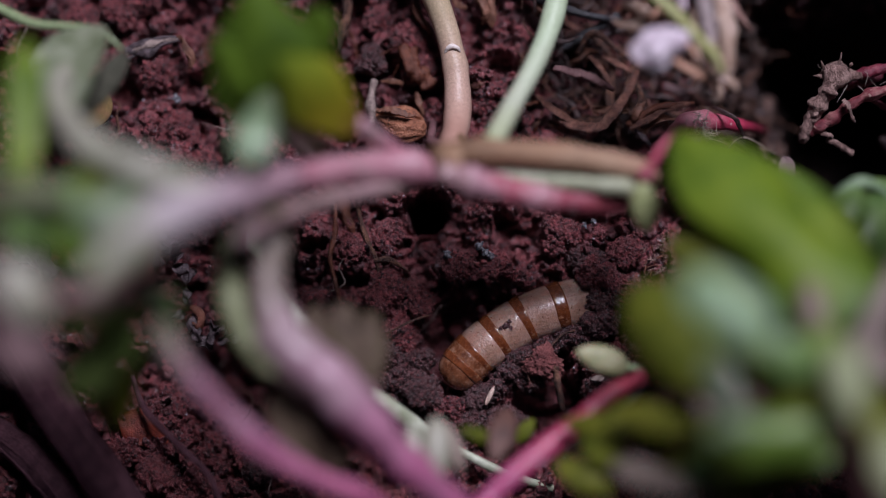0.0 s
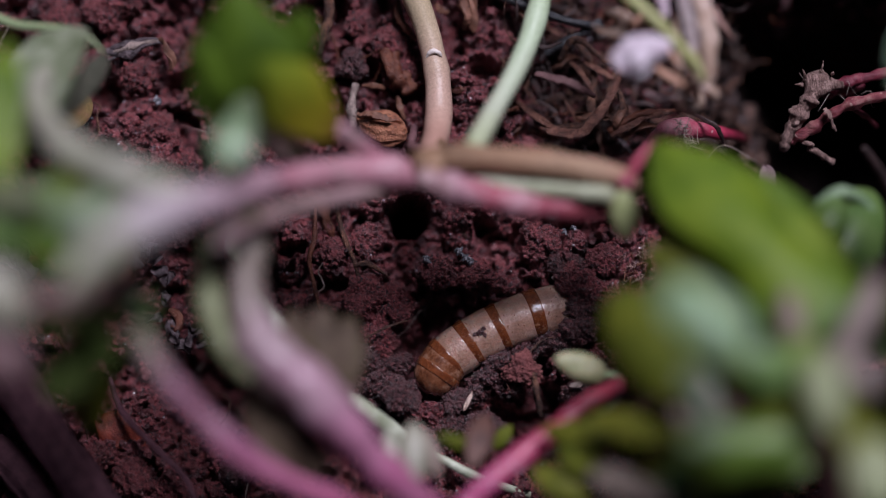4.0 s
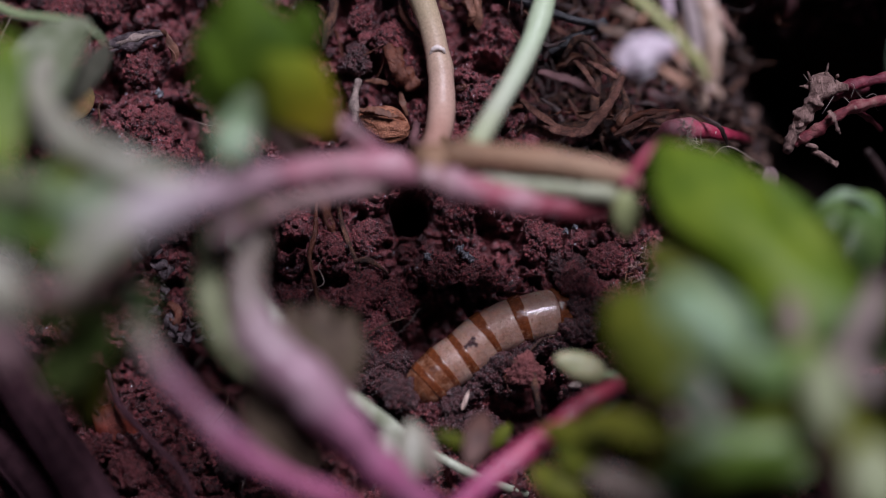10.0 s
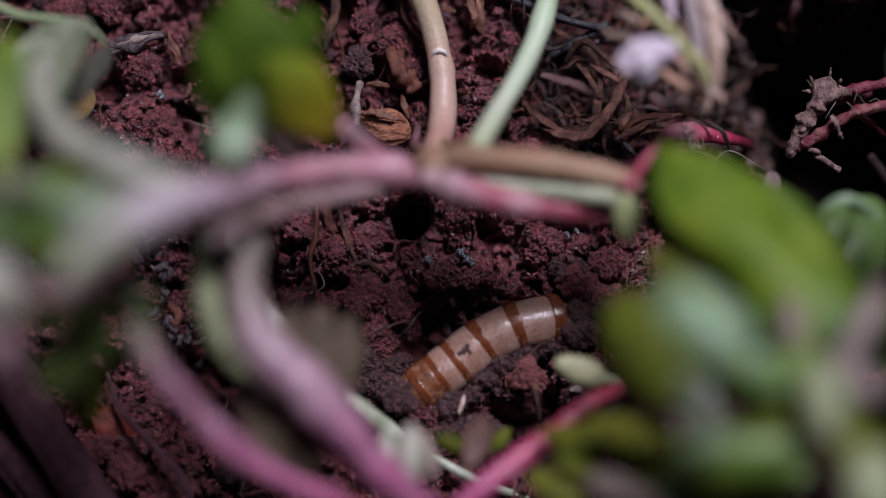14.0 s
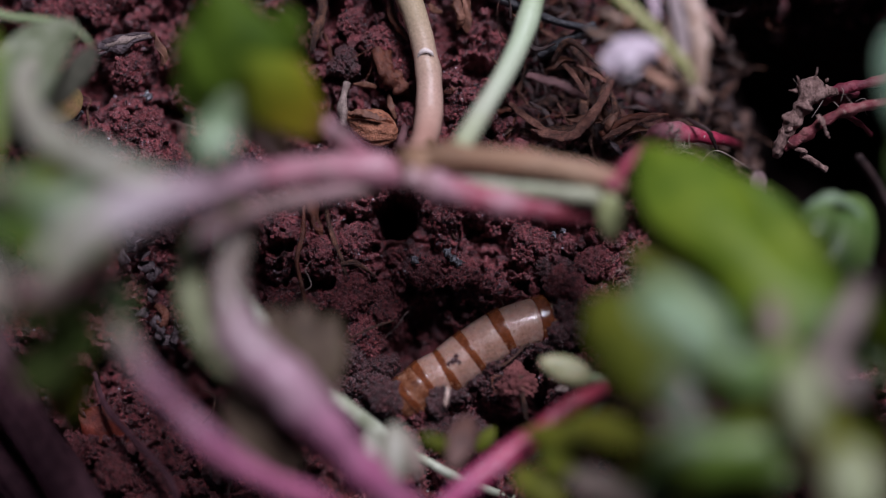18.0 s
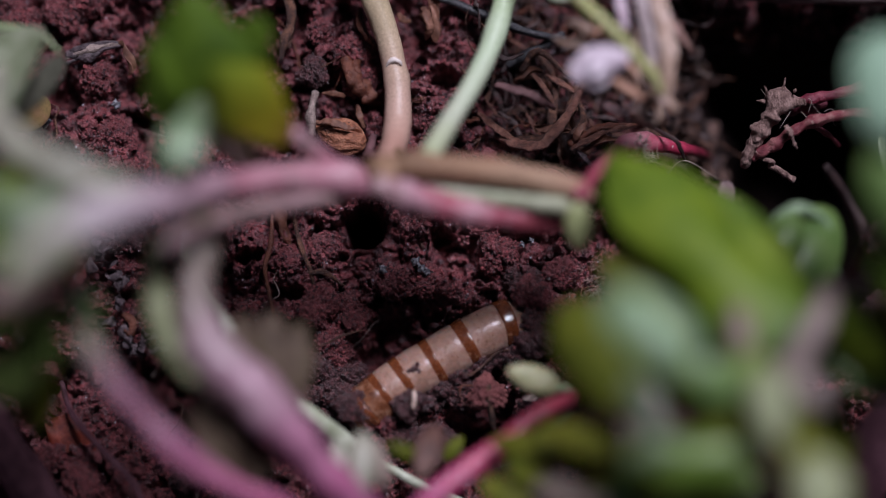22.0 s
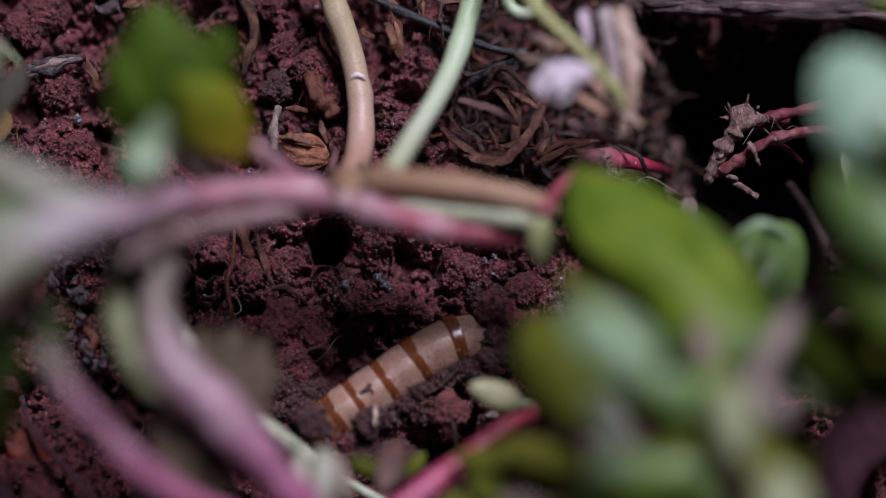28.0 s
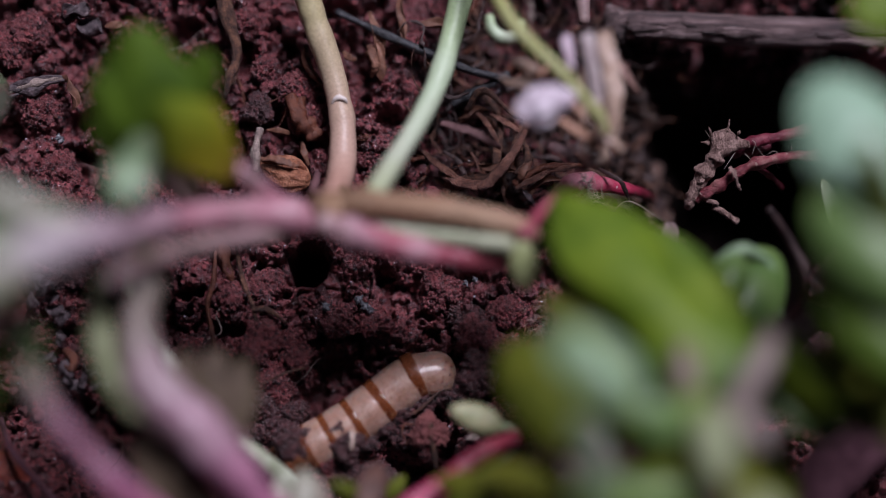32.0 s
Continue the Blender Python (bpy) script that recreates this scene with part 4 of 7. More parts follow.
# ---- pieces lying on the soil ----
def fragment(name, shape, material, base, label, category, group=""):
    return lone(name, shape, material, base, label, category, group)


CHIP = fragment("pale_chip", blade((2.8, -18.4, 4.6), (2.1, -20.8, 3.9), 0.6, thick=0.4, bend=0.3, wave=0.3), surface("pale_chip", [(0.5, 0.36, 0.3), (0.72, 0.56, 0.48)], 1.0, 0.5, 0.4, 0.3), (2.4, -19.9, 4.0), "tiny pale curled chip on a soil clod", "litter")
fragment("pale_chip", blade((15.4, -17.8, 3.7), (17.1, -17.6, 3.6), 0.8, thick=0.4, bend=0.3, wave=0.2), HAIR, (16.3, -17.8, 3.4), "tiny white crumpled chip on dark soil", "litter")
v, f = ball(5)
husk_rng = np.random.default_rng(12)
w = lumpy(v, husk_rng, 0.1, 1.0, 2)
ridges = np.sin(11 * np.arctan2(v[:, 2], v[:, 1]) + 3 * v[:, 0] + 2.5 * value_noise(v[:, 0] * 3, v[:, 1] * 3, 15))
w = w * (1 + 0.045 * ridges * (1 - v[:, 0] ** 2) + 0.05 * value_noise(v[:, 0] * 9, v[:, 1] * 9 + v[:, 2] * 7, 16))[:, None] * np.array((3.2, 2.25, 1.8))
w[:, 1] *= 1 - 0.42 * np.clip(-v[:, 0], 0, 1) ** 1.5
slit = np.abs(v[:, 1] - 0.3 - 0.25 * v[:, 0]) + 0.5 * np.clip(np.abs(v[:, 0] + 0.1) - 0.7, 0, 1)
w[:, 2] -= np.where(v[:, 2] > 0, 0.9 * np.exp(-(slit / 0.11) ** 2), 0)
w = w @ np.array(Matrix.Rotation(radians(-20), 3, "Z")).T
husk = thing("seed_husk", (-7.1, 14.6, 0.0), "wrinkled orange-brown seed husk with a dark split", "seed husk")
part("shell", (w + np.array((-7.1, 14.7, 3.2)), f.tolist()), surface("husk_shell", [(0.12, 0.038, 0.02), (0.27, 0.1, 0.052), (0.4, 0.18, 0.105)], 1.0, 0.55, 0.9, 0.25, ((0.07, 0.03, 0.02), 1.1, 0.15)), husk)
part("flap", shred([(-10.0, 16.0, 4.5), (-8.9, 16.1, 5.4), (-7.8, 15.8, 5.8), (-6.5, 15.4, 5.6), (-5.4, 15.3, 5.0)], [0.5, 1.0, 1.1, 0.8, 0.3], 0.35, 0.3, 5), BROWN_LEAF, husk, "torn brown edge of the split")
part("tip", tube([(-10.1, 16.1, 3.0), (-10.6, 16.5, 2.4), (-10.9, 16.8, 1.8)], [0.6, 0.35, 0.12]), BROWN_LEAF, husk)

yl = thing("fallen_leaf", (-45.7, 17.3, 3.0), "small olive and orange fleshy leaf lying on the soil", "leaf")
part("leaf_blade", blade((-42.8, 18.3, 5.0), (-48.4, 15.4, 7.0), 4.4, up=(0.1, -0.5, 0.85), thick=1.0, bend=0.5, cup=0.4, blunt=0.8), surface("olive_orange_leaf", [(0.2, 0.17, 0.06), (0.3, 0.2, 0.085), (0.34, 0.19, 0.11)], 3, 0.42, 0.2, 0.4, through_light=0.15), yl)

lit = thing("curled_litter", (-37.0, 25.9, 1.0), "grey curled strip of dead plant on the soil", "litter")
for k, (dy, r) in enumerate(((0.5, 0.3), (0.0, 0.36), (-0.55, 0.28))):
    strand = [np.array(p) + (0, dy * w, 0) for p, w in (((-41.3, 24.3, 3.0), 1.2), ((-39.1, 25.0, 3.5), 1.1), ((-36.8, 25.7, 3.7), 0.8), ((-34.4, 26.0, 3.6), 0.3))]
    part("strip", tube(strand, [r * 0.6, r, r, r * 0.6], rough=0.25, seed=3 + k), GREY_ROOT if k == 1 else FLAKE, lit)
part("strip_end", blade((-34.8, 26.3, 3.8), (-33.5, 22.1, 3.0), 0.95, thick=0.2, bend=1.2, wave=0.7, up=(0.8, 0.1, 0.5), blunt=1.7), BROWN_LEAF, lit)
part("strip_side", tube([(-41.2, 24.8, 3.0), (-38.8, 24.3, 3.4), (-36.5, 25.3, 3.6)], [0.4, 0.6, 0.3], rough=0.2, seed=5), FLAKE, lit)

flake_rng = np.random.default_rng(31)
for spot, turn, size in [((-36.3, -0.1, 2.5), 40, 2.8), ((-34.7, -2.6, 2.4), -30, 2.6), ((-33.6, -9.6, 2.5), 70, 2.6), ((-32.2, -12.0, 2.0), -50, 3.0), ((-28.4, -10.8, 2.6), 10, 2.4), ((-27.0, -12.0, 2.2), 120, 2.2),
                         ((-34.0, -6.1, 2.6), 100, 2.0), ((-30.5, -9.9, 2.0), 150, 2.2), ((-37.9, -1.6, 2.2), 80, 2.4), ((-35.4, -1.3, 3.0), 15, 2.0), ((-33.6, -3.7, 2.6), 60, 2.2), ((-31.1, -11.0, 2.9), 35, 2.0), ((-32.8, -10.7, 3.0), 110, 2.2), ((-29.4, -11.7, 2.6), -20, 1.8), ((-27.6, -10.3, 3.0), 65, 1.6), ((-36.8, 0.8, 3.0), 120, 2.2), ((-35.5, -8.6, 2.6), 20, 2.4), ((-52.8, 0.5, 3.0), -35, 5.0), ((-53.8, -0.9, 2.6), -50, 4.0),
                         ((-31.6, 33.0, 2.5), -30, 4.0), ((-33.4, 34.7, 2.6), 20, 3.6)]:
    a = radians(turn)
    d = np.array((math.cos(a), math.sin(a), 0.15)) * size / 2
    c = np.array(spot)
    fragment("litter_flake", blade(c - d, c + d, size * 0.55, up=tuple(flake_rng.normal(0, 0.45, 2)) + (1,), thick=0.25, bend=0.5, wave=0.9, cup=0.5, seed=int(turn) + 60, steps=12, sides=14), FLAKE if spot[0] < 20 else ROOT_DARK, spot,
             "crumpled grey flake of dead leaf on the soil" if spot[0] < 20 else "dark wet flake of dead leaf in the humus", "litter", "litter flakes")
fragment("red_fragment", blade((-42.9, -20.7, 1.8), (-36.8, -24.1, 1.8), 4.6, thick=0.8, bend=0.6, wave=0.5, cup=0.4), surface("red_fragment", [(0.09, 0.012, 0.008), (0.26, 0.045, 0.022)], 1.5, 0.5, 0.5, 0.3), (-39.8, -22.2, 1.0), "rust-red fragment of dead leaf on the soil", "litter")

tuft = thing("fibre_tuft", (23.5, -2.8, 1.0), "fuzzy tuft of pale pinkish root fibres on the soil", "roots")
fuzz = np.random.default_rng(91)
for k in range(40):
    c = np.array((23.2, -3.2, 3.0)) + fuzz.normal(0, 1, 3) * (1.3, 1.8, 0.6)
    d = fuzz.normal(0, 1, 3) * (1, 1, 0.5)
    d /= np.linalg.norm(d)
    part("fibre", tube([tuple(c), tuple(c + d * 0.6 + fuzz.normal(0, 0.4, 3)), tuple(c + d * fuzz.uniform(0.9, 1.6))], [0.1, 0.08, 0.03], 5, 5, 0.3, k), TAN_ROOT if k % 2 else ROOT_RED, tuft)
fragment("bark_chip", blade((-29.8, 32.7, 3.0), (-27.5, 33.0, 3.2), 1.2, thick=0.6, bend=0.3, wave=0.2), BROWN_LEAF, (-28.8, 33.0, 2.6), "small pinkish-brown bark chip on the soil", "litter")

# ---- rootlets ----
def rootlet(points, radii, material, label, rough=0.12, seed=0):
    base = points[len(points) // 2]
    return lone("rootlet", tube(points, radii, rough=rough, seed=seed, sides=9), material, base, label, "root", "rootlets in the soil")


rootlet([(-15.5, 4.8, 3.0), (-15.6, 1.2, 3.0), (-16.3, -1.7, 3.2), (-15.8, -4.5, 3.2), (-15.1, -7.9, 2.4)], [0.22, 0.3, 0.32, 0.32, 0.2], ROOT_RED, "thin reddish rootlet hanging over the soil")
rootlet([(-14.9, 5.5, 2.0), (-13.9, 2.6, 2.2), (-13.4, 0.6, 1.4)], [0.4, 0.55, 0.2], ROOT_RED, "thick rusty root stub in the soil", 0.45, 2)
rootlet([(-13.0, 5.4, 3.0), (-12.0, 1.2, 3.0), (-10.7, -2.0, 3.2), (-10.1, -5.1, 2.4)], [0.2, 0.28, 0.28, 0.15], ROOT, "thin brown rootlet over the soil", seed=3)
rootlet([(-10.8, -2.4, 3.2), (-8.9, -2.4, 3.4), (-6.5, -3.9, 3.0)], [0.35, 0.3, 0.1], ROOT, "short brown rootlet fork over the soil", 0.2, 4)
rootlet([(-10.3, 20.2, 3.0), (-10.8, 17.6, 3.4), (-10.6, 14.9, 3.0)], [0.4, 0.55, 0.6], GREY_ROOT, "grey upright rootlet beside the husk", 0.15, 5)
rootlet([(-13.8, 31.6, 2.6), (-13.5, 28.6, 3.2), (-14.2, 26.5, 3.2), (-14.7, 24.2, 2.5)], [0.5, 0.6, 0.6, 0.4], ROOT, "brown curling rootlet on the soil", 0.18, 6)
rootlet([(-15.4, 37.8, 3.0), (-14.4, 33.5, 3.4), (-13.4, 29.9, 3.4), (-13.8, 25.8, 2.6)], [0.8, 0.8, 0.6, 0.3], ROOT, "brown curling root over the soil", 0.18, 7)
rootlet([(-9.4, -11.4, 3.4), (-6.5, -10.1, 3.8), (-4.3, -9.3, 2.6)], [0.12, 0.16, 0.12], ROOT, "thin brown rootlet arching over a clod", 0.1, 8)
rootlet([(11.1, -16.2, 4.5), (11.4, -18.4, 4.2), (11.9, -21.4, 2.6)], [0.45, 0.55, 0.5], ROOT, "short brown root stub below a clod", 0.2, 9)
rootlet([(-6.0, 23.8, 2.6), (-4.8, 21.5, 3.2), (-3.6, 19.2, 2.6)], [0.6, 0.9, 0.6], ROOT_RED, "short decayed brown root stump in the soil", 0.5, 33)
lone("root_stump", tube([(-6.7, 24.3, 3.0), (-5.9, 22.3, 4.0), (-4.9, 20.6, 3.8), (-3.9, 19.4, 2.6)], [0.6, 1.05, 1.0, 0.7], 30, 14, 0.16, 34), ROOT_RED, (-5.5, 21.9, 2.0), "decayed reddish-brown root stump in the soil", "root")
rootlet([(1.5, 19.8, 3.0), (2.4, 19.2, 3.4), (3.4, 19.6, 3.2), (3.8, 19.1, 2.6)], [0.5, 0.65, 0.5, 0.3], ROOT_RED, "knobby reddish rootlet beside a stem", 0.3, 35)
rootlet([(-5.1, 30.6, 3.2), (-4.9, 28.6, 3.6), (-3.9, 27.0, 3.6), (-2.9, 25.7, 3.0)], [0.4, 0.35, 0.3, 0.2], ROOT_RED, "thin reddish rootlet behind a stem", 0.2, 36)
rootlet([(-4.8, 30.8, 3.0), (-4.3, 27.9, 3.6), (-2.7, 25.8, 3.2)], [0.3, 0.35, 0.2], ROOT, "thin tan rootlet beside a stem", 0.15, 10)
rootlet([(-33.6, -7.6, 3.0), (-32.3, -8.6, 3.4), (-32.7, -10.0, 3.4), (-33.6, -8.5, 2.0)], [0.45, 0.6, 0.5, 0.3], ROOT_RED, "small rusty hooked rootlet", 0.15, 12)
rootlet([(11.3, 14.5, 1.0), (15.1, 13.9, 2.5), (18.6, 14.9, 3.0), (21.0, 18.0, 3.0), (22.3, 21.9, 1.0)], [0.4, 0.65, 0.6, 0.5, 0.3], ROOT, "thick brown root in the tangle", 0.2, 14)
rootlet([(15.2, 23.2, 2.0), (17.2, 25.4, 3.4), (20.4, 22.9, 3.4), (22.5, 22.1, 2.0)], [0.25, 0.45, 0.4, 0.25], ROOT, "brown curved root in the tangle", 0.18, 15)
rootlet([(21.4, 13.9, 2.0), (24.1, 15.5, 3.6), (26.9, 15.9, 3.8), (29.5, 16.4, 2.4)], [0.6, 0.7, 0.5, 0.2], ROOT_RED, "orange-brown root shred in the tangle", 0.22, 16)
rootlet([(22.2, 19.6, 2.0), (22.9, 16.9, 3.2), (21.4, 14.9, 3.0)], [0.3, 0.5, 0.35], ROOT, "short brown root shred in the tangle", 0.2, 17)
rootlet([(16.7, 27.1, 0.0), (19.4, 21.8, 1.5), (19.1, 16.9, 1.0), (20.9, 13.0, -1.0)], [0.5, 0.6, 0.5, 0.3], ROOT, "brown rootlet in the tangle", 0.15, 18)
rootlet([(32.8, 9.6, 3.0), (35.3, 11.8, 3.0), (39.8, 10.0, 0.0)], [0.07, 0.08, 0.05], HAIR, "fine pale root thread", 0.05, 19)
tangle = np.random.default_rng(77)
for k in range(190):
    x, y = tangle.uniform(9, 41), tangle.uniform(11.5, 37)
    z = top(x, y) + tangle.uniform(0.6, 4.4)
    pts = [np.array((x, y, z))]
    a, n = tangle.uniform(0, 6.28), int(tangle.integers(3, 7))
    for _ in range(n):
        a += tangle.normal(0, 0.75)
        pts.append(pts[-1] + np.array((math.cos(a), math.sin(a), tangle.normal(0, 0.3))) * tangle.uniform(0.9, 2.4))
    r = float(np.clip(np.exp(tangle.normal(-1.75, 0.5)), 0.07, 0.42))
    m = (ROOT, ROOT_DARK, ROOT, ROOT_RED, GREY_ROOT)[int(tangle.choice(5, p=[0.32, 0.4, 0.08, 0.15, 0.05]))]
    rootlet([tuple(p) for p in pts], [r * 0.6, r, r * 0.5, r * 0.9, r * 0.3], m, "dry brown rootlet in a dense tangle", 0.35, 100 + k)
for k in range(60):
    x, y = tangle.uniform(9, 38), tangle.uniform(12, 36)
    c = np.array((x, y, top(x, y) + tangle.uniform(0.8, 4.2)))
    a, size = tangle.uniform(0, 6.28), tangle.uniform(1.6, 4.0)
    d = np.array((math.cos(a), math.sin(a), tangle.normal(0, 0.35))) * size / 2
    lone("bark_shred", blade(c - d, c + d, tangle.uniform(0.3, 0.85), up=tuple(tangle.normal(0, 0.7, 2)) + (1,), thick=0.18, bend=tangle.uniform(0, 0.8), wave=0.5, cup=0.3, seed=k, steps=10, sides=10), (ROOT, BROWN_LEAF, ROOT_DARK)[k % 3], tuple(c), "ragged shred of dry root bark in the tangle", "litter", "bark shreds")
ROOT_TAN = surface("tan_bark_shred", [(0.05, 0.018, 0.013), (0.14, 0.055, 0.038), (0.25, 0.115, 0.08)], 1.0, 0.5, 1.0, 0.2, shine=0.15)
ROOT_MAUVE = surface("mauve_root", [(0.07, 0.03, 0.032), (0.15, 0.075, 0.075)], 1.5, 0.6, 0.8, 0.3)
for k, (pts, widths, m, label) in enumerate([
    ([(12.0, 20.3, 8.0), (13.8, 19.6, 9.0), (15.7, 19.0, 9.5), (17.4, 18.2, 9.0), (19.1, 17.8, 6.0)], [1.2, 1.7, 1.6, 1.4, 0.9], ROOT_MAUVE, "dull mauve root above the tangle"),
    ([(22.5, 20.6, 2.0), (21.5, 18.3, 3.4), (20.4, 16.6, 4.0), (18.9, 14.7, 4.2), (17.6, 13.5, 3.6), (15.8, 13.3, 3.2)], [1.2, 1.6, 1.9, 2.0, 1.8, 1.0], ROOT_TAN, "thick peeling brown root in the tangle"),
    ([(18.0, 13.8, 3.2), (15.9, 13.5, 3.4), (14.1, 13.9, 3.4), (12.7, 14.6, 2.6), (12.0, 15.3, 1.5)], [1.5, 2.0, 1.9, 1.5, 0.8], ROOT_TAN, "thick peeling brown root in the tangle"),
    ([(9.9, 17.8, 2.0), (11.2, 16.4, 3.2), (12.7, 15.2, 3.6), (14.4, 14.2, 3.0)], [0.8, 1.4, 1.5, 1.0], ROOT_TAN, "brown peeling root in the tangle"),
    ([(21.5, 13.3, 2.4), (22.7, 13.9, 3.4), (24.1, 14.5, 3.8), (25.5, 15.3, 4.0), (27.2, 15.6, 4.0), (28.9, 16.3, 3.0)], [0.9, 1.3, 1.2, 1.0, 1.1, 0.5], ROOT_TAN, "orange-brown root shred in the tangle"),
    ([(23.2, 16.6, 3.0), (22.6, 15.7, 3.8), (22.0, 14.7, 3.6), (21.6, 14.2, 2.4)], [0.6, 1.3, 1.4, 0.5], BROWN_LEAF, "crinkled tan shred in the tangle"),
    ([(23.7, 17.0, 2.4), (24.0, 15.8, 3.0), (23.8, 14.5, 2.4)], [0.8, 1.2, 0.7], ROOT_TAN, "reddish-brown shred in the tangle"),
    ([(22.1, 13.2, 2.0), (22.9, 12.3, 2.8), (23.9, 11.1, 2.0)], [0.7, 1.1, 0.6], FLAKE, "grey-brown shred in the tangle"),
    ([(16.3, 23.1, 1.5), (17.5, 21.7, 2.6), (18.6, 20.1, 2.4), (19.3, 18.9, 1.4)], [0.7, 1.1, 1.0, 0.6], ROOT_TAN, "brown shred in the tangle"),
    ([(18.3, 22.7, 1.5), (19.9, 21.7, 2.6), (21.9, 20.5, 2.4)], [0.7, 1.2, 0.8], ROOT_TAN, "brown shred in the tangle"),
    ([(15.9, 17.9, 1.0), (16.7, 16.4, 2.4), (17.2, 14.9, 2.4)], [0.5, 0.9, 0.7], ROOT_TAN, "rusty shred in the tangle"),
    ([(25.6, 15.1, 3.0), (25.8, 14.1, 3.0), (26.3, 13.1, 1.8)], [0.5, 0.8, 0.4], ROOT_RED, "rusty shred in the tangle"),
    ([(31.5, 15.5, 5.0), (32.7, 14.5, 6.5), (34.0, 13.7, 6.5), (34.8, 12.7, 5.0), (35.6, 11.7, 2.0)], [0.5, 0.9, 0.9, 0.8, 0.4], ROOT_DARK, "dark wet shred over the crimson stem"),
    ([(3.1, 30.8, 3.0), (3.5, 29.3, 4.0), (3.8, 28.1, 4.0), (3.4, 27.2, 2.6)], [1.4, 2.1, 1.7, 0.7], BROWN_LEAF, "crinkled tan shred of dry leaf among rootlets"),
    ([(-0.1, 30.2, 2.0), (0.6, 29.3, 3.0), (1.4, 29.2, 2.6)], [0.8, 1.5, 0.6], BROWN_LEAF, "torn tan scrap of dry leaf"),
    ([(-5.1, 18.8, 2.0), (-4.8, 17.2, 3.0), (-4.3, 15.9, 2.0)], [0.7, 1.3, 0.6], BROWN_LEAF, "brown shred of dry leaf beside a husk"),
    ([(-9.4, 20.1, 2.6), (-8.1, 20.0, 3.2), (-6.7, 19.8, 2.4)], [0.4, 1.2, 0.7], BROWN_LEAF, "curled brown shred of dry leaf"),
]):
    lone("root_shred", shred(pts, [0.66 * w for w in widths], 0.42 * max(widths), 0.35, 500 + k, 12, 0.09), m, pts[1], label, "root", "root shreds in the tangle")
for k in range(46):
    x, y = tangle.uniform(9, 36), tangle.uniform(11.5, 36)
    a, z = tangle.choice([0.9, -0.6, 0.2]) + tangle.normal(0, 0.5), top(x, y) + tangle.uniform(0.8, 3.6)
    pts = [np.array((x, y, z))]
    for _ in range(int(tangle.integers(2, 4))):
        a += tangle.normal(0, 0.4)
        pts.append(pts[-1] + np.array((math.cos(a), math.sin(a), tangle.normal(0, 0.25))) * tangle.uniform(1.2, 2.4))
    wide = tangle.uniform(0.3, 0.85)
    lone("root_shred", shred([tuple(p) for p in pts], [0.5 * wide, wide, 0.7 * wide, 0.3 * wide], 0.5 * wide, 0.5, 560 + k, 10, 0.1), (ROOT_TAN, ROOT, ROOT_DARK)[k % 3], tuple(pts[1]), "peeling shred of dry root in the tangle", "root", "root shreds in the tangle")
threads = np.random.default_rng(78)
for k in range(46):
    x, y = threads.uniform(-55, 24), threads.uniform(-32, 34)
    z = top(x, y) + 2.6
    pts = [np.array((x, y, z))]
    a = threads.uniform(0, 6.28)
    for _ in range(4):
        a += threads.normal(0, 0.7)
        pts.append(pts[-1] + np.array((math.cos(a), math.sin(a), threads.normal(0, 0.3))) * threads.uniform(0.9, 2.2))
    r = threads.uniform(0.07, 0.2)
    rootlet([tuple(p) for p in pts], [r * 0.7, r, r * 0.3], (ROOT, GREY_ROOT, ROOT_RED)[k % 3], "hair-thin rootlet strand on the soil", 0.1, 300 + k)
for base, tip, w, up in [((3.9, 31.5, 3.0), (4.4, 26.6, 2.2), 2.4, (0.4, 0, 1)), ((2.5, 30.4, 1.5), (5.3, 28.2, 2.0), 1.8, (-0.3, 0.3, 1)), ((3.1, 35.3, 3.0), (4.1, 27.7, 1.5), 2.4, (0.5, 0, 1)), ((7.1, 37.8, 2.0), (7.6, 31.1, 3.0), 1.8, (-0.5, 0, 1)),
                         ((14.2, 22.0, 0.5), (18.0, 23.3, 1.5), 1.6, (0, 0.5, 1)), ((22.8, 13.2, 2.0), (27.7, 14.4, 3.0), 1.5, (0.2, 0.4, 1)), ((16.5, 16.4, 2.0), (21.4, 15.7, 2.4), 1.6, (0.1, -0.5, 1)), ((8.4, 34.2, 2.0), (14.0, 32.7, 2.5), 2.0, (0, 0.5, 1)), ((9.1, 31.3, 2.0), (12.0, 26.2, 2.5), 1.8, (0.4, 0.2, 1))]:
    fragment("leaf_shred", blade(base, tip, 0.6 * w, up=up, thick=0.22, bend=0.7, wave=0.5, cup=0.5, seed=int(base[0] * 7) % 97), BROWN_LEAF, base, "crinkled tan shred of dry leaf among rootlets", "litter", "leaf shreds")

# wet dead leaves and threads on the hollow's flank
wet = np.random.default_rng(79)
laid = 0
while laid < 70:
    x, y = wet.uniform(30, 47), wet.uniform(5, 29)
    z = top(x, y)
    if not -15 < z < -3:
        continue
    laid += 1
    c = np.array((x, y, z + wet.uniform(0.6, 2.2)))
    a, size = wet.uniform(0, 6.28), wet.uniform(1.8, 4.6)
    d = np.array((math.cos(a), math.sin(a), wet.normal(0, 0.3))) * size / 2
    lone("litter_flake", blade(c - d, c + d, size * wet.uniform(0.25, 0.7), up=tuple(wet.normal(0, 0.4, 2)) + (1,), thick=0.2, bend=wet.uniform(0, 0.8), wave=0.8, cup=0.4, seed=400 + laid, steps=12, sides=12), LITTER if laid % 4 else ROOT_DARK, tuple(c),
         "dark wet flake of dead leaf in the humus", "litter", "litter flakes")

